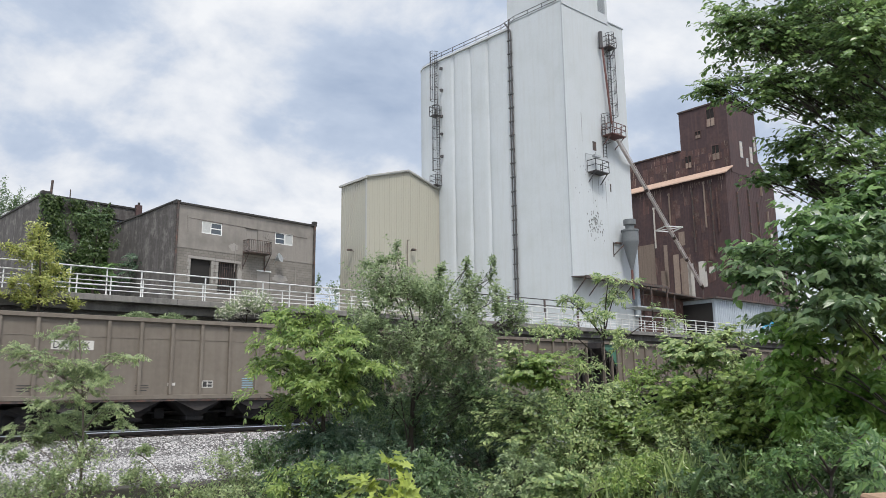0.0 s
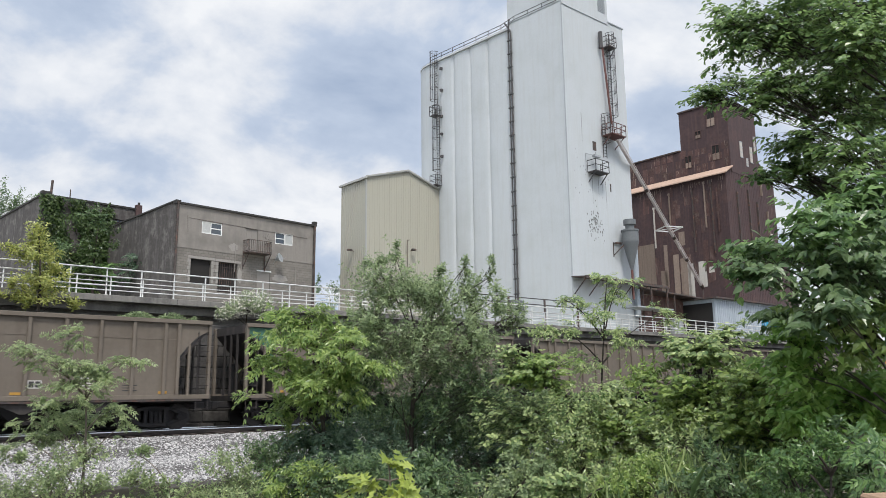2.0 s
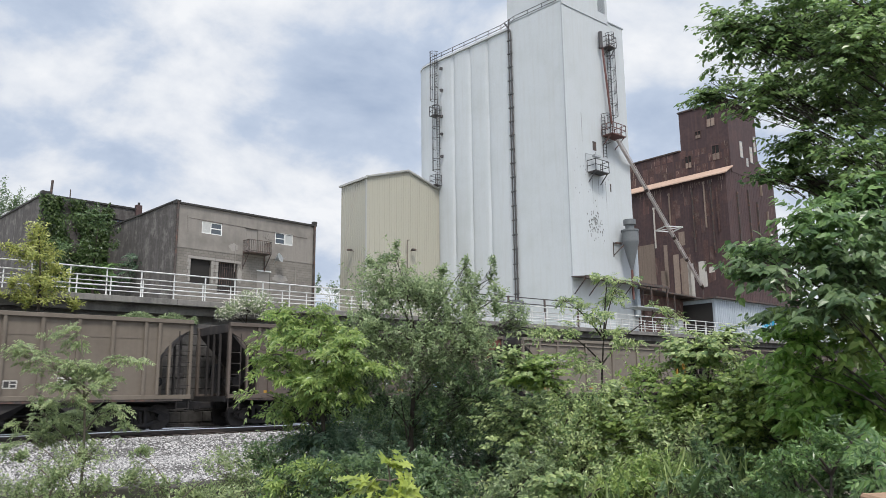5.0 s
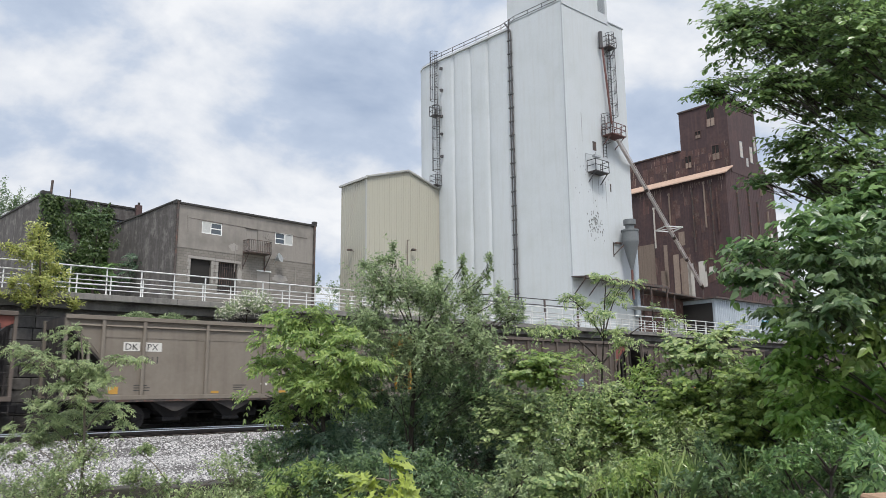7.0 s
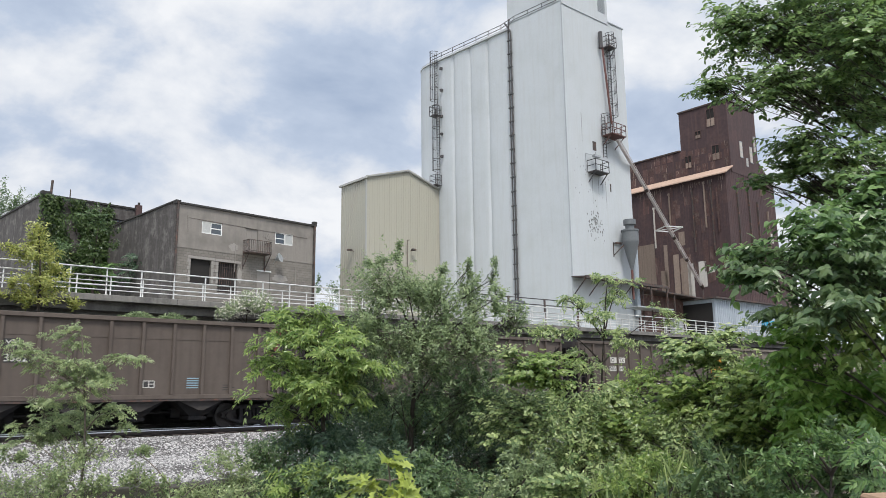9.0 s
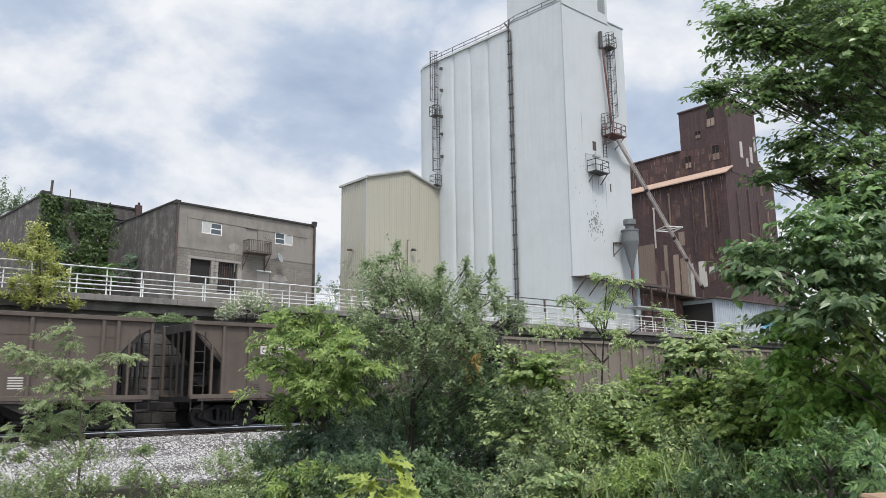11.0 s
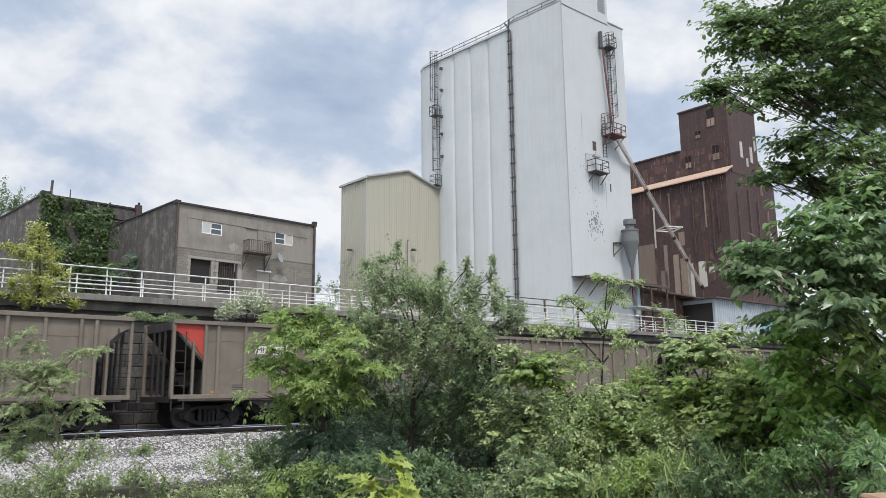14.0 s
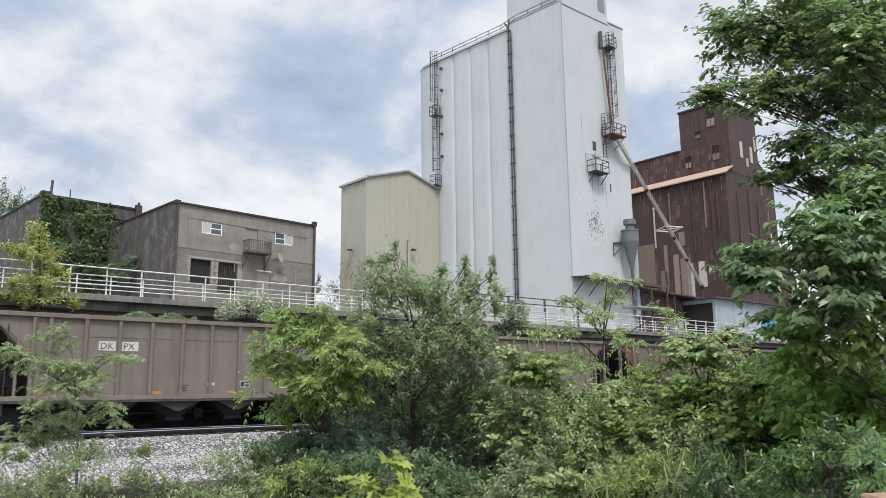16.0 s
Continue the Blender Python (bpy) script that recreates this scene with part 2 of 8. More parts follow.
M_FLOWER = material("white_blossom", (0.72, 0.70, 0.60), 0.8, grain_amount=0.1, bump=0.0, random=0.15)

L_BIGTREE = leaf_material("broad_leaf_green", (0.095, 0.176, 0.069), (0.315, 0.445, 0.156))
L_BRIGHT = leaf_material("bright_leaf_green", (0.127, 0.220, 0.055), (0.396, 0.494, 0.152))
# brighter green for low redbud limbs, with the light put into the colour
L_LIT = leaf_material("lit_leaf_green", (0.15, 0.29, 0.06), (0.42, 0.60, 0.17), trans=0.6)
L_SHRUB = leaf_material("grey_leaf_green", (0.146, 0.211, 0.101), (0.420, 0.508, 0.267))
# dark green; on low shrub and upper redbud limbs it holds painted shade
L_DARK = leaf_material("dark_and_shaded_leaf_green", (0.070, 0.131, 0.058), (0.218, 0.309, 0.134))
L_MID = leaf_material("thicket_leaf_green", (0.123, 0.211, 0.078), (0.617, 0.702, 0.332))
L_SAPLING = leaf_material("pale_sapling_green", (0.156, 0.226, 0.096), (0.443, 0.513, 0.259))
# darker still; on low shrub limbs the shade is in this colour
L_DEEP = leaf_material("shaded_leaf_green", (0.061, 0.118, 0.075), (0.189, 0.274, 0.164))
L_NEAR = leaf_material("pointed_leaf_green", (0.079, 0.162, 0.059), (0.266, 0.405, 0.139))
L_YELLOW = leaf_material("yellow_leaf_green", (0.186, 0.259, 0.044), (0.489, 0.562, 0.129), trans=0.45)
L_IVY = leaf_material("ivy_leaf_green", (0.034, 0.067, 0.023), (0.128, 0.190, 0.060))

gl = bpy.data.materials.new("window_glass")
gl.use_nodes = True
gb = gl.node_tree.nodes["Principled BSDF"]
gb.inputs["Base Color"].default_value = (0.05, 0.06, 0.07, 1)
gb.inputs["Roughness"].default_value = 0.06
gb.inputs["Specular IOR Level"].default_value = 0.8
M_GLASS = gl

sky_m = bpy.data.materials.new("drifting_cloud")
sky_m.use_nodes = True
snt = sky_m.node_tree
snt.nodes.clear()
s_co = snt.nodes.new("ShaderNodeTexCoord")
s_no = snt.nodes.new("ShaderNodeVectorMath"); s_no.operation = "NORMALIZE"
snt.links.new(s_co.outputs["Object"], s_no.inputs[0])
s_em = snt.nodes.new("ShaderNodeEmission")
snt.links.new(cloud_nodes(snt, s_no.outputs[0]), s_em.inputs[0])
s_out = snt.nodes.new("ShaderNodeOutputMaterial")
snt.links.new(s_em.outputs[0], s_out.inputs[0])
M_CLOUD = sky_m


# ---------------------------------------------------------------- mesh helpers
def box(bm, x0, x1, y0, y1, z0, z1, m=None):
    vs = [bm.verts.new(v) for v in ((x0, y0, z0), (x1, y0, z0), (x1, y1, z0), (x0, y1, z0), (x0, y0, z1), (x1, y0, z1), (x1, y1, z1), (x0, y1, z1))]
    if m is not None:
        for v in vs:
            v.co = m @ v.co
    for f in ((0, 3, 2, 1), (4, 5, 6, 7), (0, 1, 5, 4), (1, 2, 6, 5), (2, 3, 7, 6), (3, 0, 4, 7)):
        bm.faces.new([vs[i] for i in f])


def rod(bm, a, b, r, seg=8, r2=None):
    a, b = Vector(a), Vector(b)
    d = (b - a).normalized()
    s = d.orthogonal().normalized()
    t = d.cross(s)
    r2 = r if r2 is None else r2
    ra = [bm.verts.new(a + (s * math.cos(2 * math.pi * i / seg) + t * math.sin(2 * math.pi * i / seg)) * r) for i in range(seg)]
    rb = [bm.verts.new(b + (s * math.cos(2 * math.pi * i / seg) + t * math.sin(2 * math.pi * i / seg)) * r2) for i in range(seg)]
    for i in range(seg):
        j = (i + 1) % seg
        bm.faces.new((ra[i], ra[j], rb[j], rb[i]))
    bm.faces.new(ra[::-1]); bm.faces.new(rb)


def beam(bm, a, b, w, h):
    """A square bar from a to b."""
    a, b = Vector(a), Vector(b)
    d = (b - a)
    q = d.to_track_quat("Y", "Z").to_matrix().to_4x4()
    box(bm, -w / 2, w / 2, 0, d.length, -h / 2, h / 2, Matrix.Translation(a) @ q)


def prism(bm, outline, z0, z1):
    """A closed outline of (x, y) drawn up from z0 to z1."""
    lo = [bm.verts.new((x, y, z0)) for x, y in outline]
    hi = [bm.verts.new((x, y, z1)) for x, y in outline]
    k = len(outline)
    for i in range(k):
        j = (i + 1) % k
        bm.faces.new((lo[i], lo[j], hi[j], hi[i]))
    bm.faces.new(lo[::-1]); bm.faces.new(hi)


def slab_xz(bm, outline, y0, y1):
    """A closed outline of (x, z) given the thickness y0 to y1."""
    lo = [bm.verts.new((x, y0, z)) for x, z in outline]
    hi = [bm.verts.new((x, y1, z)) for x, z in outline]
    k = len(outline)
    for i in range(k):
        j = (i + 1) % k
        bm.faces.new((lo[j], lo[i], hi[i], hi[j]))
    bm.faces.new(lo); bm.faces.new(hi[::-1])


def slab_yz(bm, outline, x0, x1):
    lo = [bm.verts.new((x0, y, z)) for y, z in outline]
    hi = [bm.verts.new((x1, y, z)) for y, z in outline]
    k = len(outline)
    for i in range(k):
        j = (i + 1) % k
        bm.faces.new((lo[i], lo[j], hi[j], hi[i]))
    bm.faces.new(lo[::-1]); bm.faces.new(hi)


def wall_xz(bm, x0, x1, z0, z1, y0, y1, holes):
    """A wall with rectangular openings (x0, x1, z0, z1) right through it."""
    xs = sorted({x0, x1, *[h[0] for h in holes], *[h[1] for h in holes]})
    zs = sorted({z0, z1, *[h[2] for h in holes], *[h[3] for h in holes]})
    vs = {}

    def V(i, j, k):
        if (i, j, k) not in vs:
            vs[i, j, k] = bm.verts.new((xs[i], (y0, y1)[k], zs[j]))
        return vs[i, j, k]

    def solid(i, j):
        if not (0 <= i < len(xs) - 1 and 0 <= j < len(zs) - 1):
            return False
        cx, cz = (xs[i] + xs[i + 1]) / 2, (zs[j] + zs[j + 1]) / 2
        return not any(h[0] < cx < h[1] and h[2] < cz < h[3] for h in holes)
    for i in range(len(xs) - 1):
        for j in range(len(zs) - 1):
            if not solid(i, j):
                continue
            for k in (0, 1):
                bm.faces.new([V(i, j, k), V(i + 1, j, k), V(i + 1, j + 1, k), V(i, j + 1, k)])
            for di, dj, (a, b), (c, d) in ((-1, 0, (0, 0), (0, 1)), (1, 0, (1, 0), (1, 1)), (0, -1, (0, 0), (1, 0)), (0, 1, (0, 1), (1, 1))):
                if not solid(i + di, j + dj):
                    bm.faces.new([V(i + a, j + b, 0), V(i + c, j + d, 0), V(i + c, j + d, 1), V(i + a, j + b, 1)])


def mesh_of(name, bm, mat):
    me = bpy.data.meshes.new(name)
    bmesh.ops.recalc_face_normals(bm, faces=bm.faces)
    bm.to_mesh(me)
    bm.free()
    me.materials.append(mat)
    return me


def part(name, bm, mat, parent, label="", smooth=False, bevel=0.0):
    if bevel:
        bmesh.ops.bevel(bm, geom=bm.edges[:], offset=bevel, segments=1, affect="EDGES", profile=0.5)
    me = mesh_of(name, bm, mat)
    if smooth:
        for p in me.polygons:
            p.use_smooth = True
        me.set_sharp_from_angle(angle=radians(40))
    ob = new(name, me)
    if parent is not None:
        ob.parent = parent
    if label:
        tagged(ob, label)
    return ob


def thing(name, m, label, category, group="", kind=""):
    ob = new(name)
    ob.empty_display_size = 0.3
    ob.matrix_basis = m
    return tagged(ob, label, category, group, kind)


def one(name, bm, mat, label, category, kind="", m=None, smooth=False, bevel=0.0, group=""):
    ob = part(name, bm, mat, None, smooth=smooth, bevel=bevel)
    if m is not None:
        ob.matrix_basis = m
    return tagged(ob, label, category, group, kind)


def raw_mesh(name, verts, faces, mat):
    me = bpy.data.meshes.new(name)
    me.from_pydata(verts, [], faces)
    me.materials.append(mat)
    me.update()
    return me


def text_mesh(body, size, mat):
    cu = bpy.data.curves.new("lettering", "FONT")
    cu.body, cu.size, cu.extrude = body, size, 0.004
    cu.resolution_u = 2
    cu.align_x, cu.align_y = "LEFT", "BOTTOM_BASELINE"
    ob = bpy.data.objects.new("lettering", cu)
    scene.collection.objects.link(ob)
    bpy.context.view_layer.update()
    me = bpy.data.meshes.new_from_object(ob.evaluated_get(bpy.context.evaluated_depsgraph_get()))
    bpy.data.objects.remove(ob)
    me.materials.clear()
    me.materials.append(mat)
    return me


def B():
    return bmesh.new()


# ---------------------------------------------------------------- sky backdrop, ground, track bed
def make_sky_backdrop():
    verts, faces = [], []
    na, ne, r = 40, 24, 3800.0
    for j in range(ne + 1):
        el = radians(-3 + 58 * j / ne)
        for i in range(na + 1):
            az = radians(50.3 + 62 - 124 * i / na)
            verts.append((r * math.cos(el) * math.cos(az), r * math.cos(el) * math.sin(az), r * math.sin(el)))
    for j in range(ne):
        for i in range(na):
            a = j * (na + 1) + i
            faces.append((a, a + 1, a + na + 2, a + na + 1))
    ob = new("backdrop", raw_mesh("backdrop", verts, faces, M_CLOUD))
    return tagged(ob, "bright broken grey and white cloud drifting over pale blue", "sky", kind="structure")


sky_backdrop = make_sky_backdrop()

GROUND = [(-3000, -0.4), (-60, -0.4), (1.6, -0.35), (3.5, -0.8), (6, -1.15), (12, -1.25), (17.2, -1.25), (17.9, -1.2), (18.0, -0.74), (24.6, -0.62), (26.6, -0.42),
          (27.7, -0.24), (32.0, -0.24), (33.3, -0.24), (33.9, 5.0), (36.5, 5.15), (63, 8.55), (90, 9.6), (400, 12), (3800, 30)]


def ground_z(y):
    for (y0, z0), (y1, z1) in zip(GROUND, GROUND[1:]):
        if y0 <= y <= y1:
            return z0 + (z1 - z0) * (y - y0) / (y1 - y0)
    return 0.0


def make_ground():
    ys = sorted({y for y, _ in GROUND} | set(np.arange(2, 27, 1.0)) | set(np.arange(37, 90, 2.0)))
    xs = sorted({-3500.0, -400.0, -100.0, 200.0, 500.0, 3800.0} | set(np.arange(-30.0, 110.0, 2.0)))
    verts, faces = [], []
    for y in ys:
        for x in xs:
            z = ground_z(y)
            if 4 < y < 17 or 37 < y < 90:
                z += 0.18 * noise.noise((x * 0.23, y * 0.23, 0)) - (0.0 if y < 17 else 0.15)
            elif 18.2 < y < 26.5:
                z += 0.05 * noise.noise((x * 0.4, y * 0.4, 3))
            verts.append((x, y, z))
    k = len(xs)
    for j in range(len(ys) - 1):
        for i in range(k - 1):
            a = j * k + i
            faces.append((a, a + 1, a + k + 1, a + k))
    me = raw_mesh("ground", verts, faces, M_SOIL)
    me.materials.append(M_BALLASTBED); me.materials.append(M_YARD)
    for p in me.polygons:
        y = p.center.y
        p.material_index = 0 if y < 17.95 else (1 if y < 33.6 else 2)
        p.use_smooth = True
    tagged(new("ground", me), "littered soil, pale ballast bed and gravel yard", "ground", kind="structure")


make_ground()


def scatter_stones(name, n, x0, x1, y0, y1, size, label):
    rng = np.random.default_rng(11)
    c = np.stack([rng.uniform(x0, x1, n), y0 + (y1 - y0) * rng.random(n), np.zeros(n)], 1)
    c[:, 2] = [ground_z(y) for y in c[:, 1]]
    s = size * rng.uniform(0.55, 1.3, n)
    base = np.array([(1, 0, 0), (-1, 0, 0), (0, 1, 0), (0, -1, 0), (0, 0, 1), (0, 0, -1)], float)
    off = base[None] * rng.uniform(0.55, 1.25, (n, 6, 1)) + rng.normal(0, 0.18, (n, 6, 3))
    a = rng.uniform(0, 6.28, n)
    ca, sa = np.cos(a)[:, None], np.sin(a)[:, None]
    off = np.stack([off[..., 0] * ca - off[..., 1] * sa, off[..., 0] * sa + off[..., 1] * ca, off[..., 2] * 0.75], -1)
    v = (c[:, None] + off * s[:, None, None]).reshape(-1, 3)
    f = np.array([(0, 2, 4), (2, 1, 4), (1, 3, 4), (3, 0, 4), (2, 0, 5), (1, 2, 5), (3, 1, 5), (0, 3, 5)])
    f = (f[None] + 6 * np.arange(n)[:, None, None]).reshape(-1, 3)
    me = raw_mesh(name, v.tolist(), f.tolist(), M_BALLAST)
    tagged(new(name, me), label, "ballast", kind="stuff")


scatter_stones("ballast_stones", 62000, 1.0, 27.0, 18.05, 28.6, 0.044, "pale grey crushed limestone ballast beside the track")


def make_kerb_wall():
    t = thing("retaining_kerb", pose(0, 17.3, -1.3), "low weathered concrete kerb wall holding the ballast", "wall", kind="structure")
    bm = B()
    for i in range(-6, 14):
        x0 = i * 3.2
        box(bm, x0 + 0.02, x0 + 3.18, 0, 0.55, 0, 0.60 + 0.04 * math.sin(i * 2.3))
    part("kerb_block", bm, M_KERB, t, bevel=0.02)


make_kerb_wall()


def make_track():
    t = thing("railway_track", pose(0, 0, 0), "steel railway track on dark timber sleepers", "track", kind="structure")
    for y in (28.9, 30.34):
        bm = B()
        prof = [(-0.07, -0.17), (0.07, -0.17), (0.07, -0.155), (0.012, -0.13), (0.012, -0.045), (0.034, -0.036), (-0.034, -0.036),
                (-0.012, -0.045), (-0.012, -0.13), (-0.07, -0.155)]
        slab_yz(bm, [(y + a, z) for a, z in prof], -120, 220)
        r = part("rail", bm, M_RAILSTEEL, t)
        bm = B()
        slab_yz(bm, [(y - 0.038, -0.036), (y - 0.034, -0.012), (y - 0.016, 0.0), (y + 0.016, 0.0), (y + 0.034, -0.012), (y + 0.038, -0.036)], -120, 220)
        part("rail_head", bm, M_RAILHEAD, r, "bright worn running surface")
    bm = B()
    box(bm, -0.11, 0.11, 28.3, 30.94, -0.35, -0.172)
    tie = part("sleeper", bm, M_TIE, t, bevel=0.01)
    for i in range(1, 130):
        o = new("sleeper", tie.data)
        o.parent = t
        o.location = (-6 + 0.56 * i, 0.02 * math.sin(i * 7.1), 0.01 * math.sin(i * 3.7))
    tie.location = (-6.6, 0, 0)


make_track()


# ---------------------------------------------------------------- stone wall, walkway slab and railings
def make_viaduct():
    w = thing("wall_south", pose(0, 32.0, -0.4), "dark limestone block retaining wall behind the train", "wall", kind="structure")
    bm = B()
    box(bm, -60, 150, 0.06, 1.2, 0, 4.68)
    part("wall_core", bm, M_MORTAR, w)
    bm = B()
    box(bm, -60, 150, 1.5, 2.1, 4.6, 5.44)
    part("upper_wall", bm, M_CONCRETE, w)
    s = thing("walkway_slab", pose(0, 32.5, 5.07), "weathered concrete walkway slab overhanging the stone wall", "walkway", kind="structure")
    for i in range(-10, 26):
        bm = B()
        x0 = i * 6.0
        box(bm, x0 + 0.008, x0 + 5.992, 0, 3.4, 0, 0.26)
        part("slab_panel", bm, M_CONCRETE, s, bevel=0.015)
    bm = B()
    box(bm, -60, 150, 0.5, 0.85, -0.35, 0.0)
    part("edge_beam", bm, M_CONCRETE, s)
    # stones: those in the open stretch singly, the rest joined
    rng = random.Random(5)
    kinds = []
    for ln in (0.7, 0.95, 1.2):
        b2 = B()
        box(b2, 0.012, ln - 0.012, -0.03, 0.1, 0.012, 0.448)
        bmesh.ops.bevel(b2, geom=b2.edges[:], offset=0.02, segments=1, affect="EDGES")
        kinds.append((ln, mesh_of("stone", b2, M_STONE)))
    rest = B()
    for row in range(10):
        x = -3.0 - rng.random()
        z = row * 0.46 + 0.05
        while x < 80:
            ln, me = kinds[rng.randrange(3)]
            if 4 < x < 29:
                o = new("stone", me)
                o.parent = w
                o.location = (x, rng.uniform(-0.03, 0.02), z)
            else:
                dy = rng.uniform(-0.03, 0.02)
                box(rest, x + 0.012, x + ln - 0.012, dy - 0.03, dy + 0.1, z + 0.012, z + 0.448)
            x += ln
    tagged(part("stone_rest", rest, M_STONE, w), kind="stuff")


make_viaduct()

POST = 1.40


def make_railing(name, y, label, shift, bars):
    t = thing(name, pose(0, y, 5.33), label, "railing", "walkway railings")
    bm = B()
    box(bm, -0.024, 0.024, -0.024, 0.024, 0, 1.1)
    box(bm, -0.07, 0.07, -0.06, 0.06, 0, 0.02)
    first = part("post", bm, M_RAILWHITE, t)
    first.location = (-10 * POST + shift, 0, 0)
    for i in range(-9, 62):
        o = new("post", first.data)
        o.parent = t
        o.location = (i * POST + shift, 0, 0)
    for z, r in bars:
        bm = B()
        rod(bm, (-10 * POST + shift, -0.045, z), (61 * POST + shift, -0.045, z), r, 8)
        part("rail_bar", bm, M_RAILWHITE, t, smooth=True)
    return t


make_railing("railing", 32.66, "white painted steel railing along the walkway edge", 0.68, ((1.1, 0.03), (0.775, 0.018), (0.56, 0.018), (0.39, 0.03)))
make_railing("railing", 34.95, "white painted steel railing on the walkway's inner side", 0.1, ((1.1, 0.026), (0.5, 0.022)))


# ---------------------------------------------------------------- the coal train
S, SPEED, L = 16.2, 16.2 / 1.467, 14.76
ZT, ZS, WD, G = 4.0, 1.11, 3.1, 1.2
RAILY, WHEEL_R = 28.06, 0.457


def letters(body, size, mat, x, z, parent, y=-0.012):
    o = new("lettering", text_mesh(body, size, mat))
    o.parent = parent
    o.matrix_basis = pose(x, y, z, 90, 0, 0)
    return o


def plate(name, x0, x1, z0, z1, mat, parent, y=-0.008, label=""):
    bm = B()
    box(bm, x0, x1, y, -0.001, z0, z1)
    return part(name, bm, mat, parent, label)


def make_truck(parent, x):
    tr = new("truck")
    tr.parent = parent
    tr.location = (x, WD / 2, 0)
    for side in (-1, 1):
        bm = B()
        y = side * 0.98
        for p, q in (((-1.16, 0.5), (-0.5, 0.78)), ((-0.5, 0.78), (0.5, 0.78)), ((0.5, 0.78), (1.16, 0.5)), ((-1.16, 0.46), (-0.42, 0.2)), ((-0.42, 0.2), (0.42, 0.2)),
                     ((0.42, 0.2), (1.16, 0.46)), ((-0.36, 0.2), (-0.36, 0.78)), ((0.36, 0.2), (0.36, 0.78))):
            beam(bm, (p[0], y, p[1]), (q[0], y, q[1]), 0.13, 0.12)
        for sx in (-0.89, 0.89):
            rod(bm, (sx, y - side * 0.02, WHEEL_R), (sx, y + side * 0.16, WHEEL_R), 0.13, 10)
        for sx in (-0.16, 0.0, 0.16):
            rod(bm, (sx, y + side * 0.05, 0.26), (sx, y + side * 0.05, 0.66), 0.065, 8)
        part("side_frame", bm, M_CARDARK, tr)
    bm = B()
    box(bm, -0.2, 0.2, -0.95, 0.95, 0.42, 0.85)
    part("bolster", bm, M_CARDARK, tr)
    for sx in (-0.89, 0.89):
        bm = B()
        for sy in (-0.72, 0.72):
            o = 1 if sy > 0 else -1
            rod(bm, (0, sy - 0.06, 0), (0, sy + 0.06, 0), WHEEL_R, 28)
            rod(bm, (0, sy - o * 0.09, 0), (0, sy - o * 0.06, 0), WHEEL_R + 0.025, 28)
            for k in range(5):
                a = 2 * math.pi * k / 5
                rod(bm, (0.25 * math.cos(a), sy + o * 0.06, 0.25 * math.sin(a)), (0.25 * math.cos(a), sy + o * 0.075, 0.25 * math.sin(a)), 0.05, 6)
        rod(bm, (0, -0.8, 0), (0, 0.8, 0), 0.08, 10)
        w = part("wheelset", bm, M_WHEEL, tr, "steel wheelset with bright treads")
        w.location = (sx, 0, WHEEL_R)
        WHEELS.append(w)
    return tr


WHEELS = []


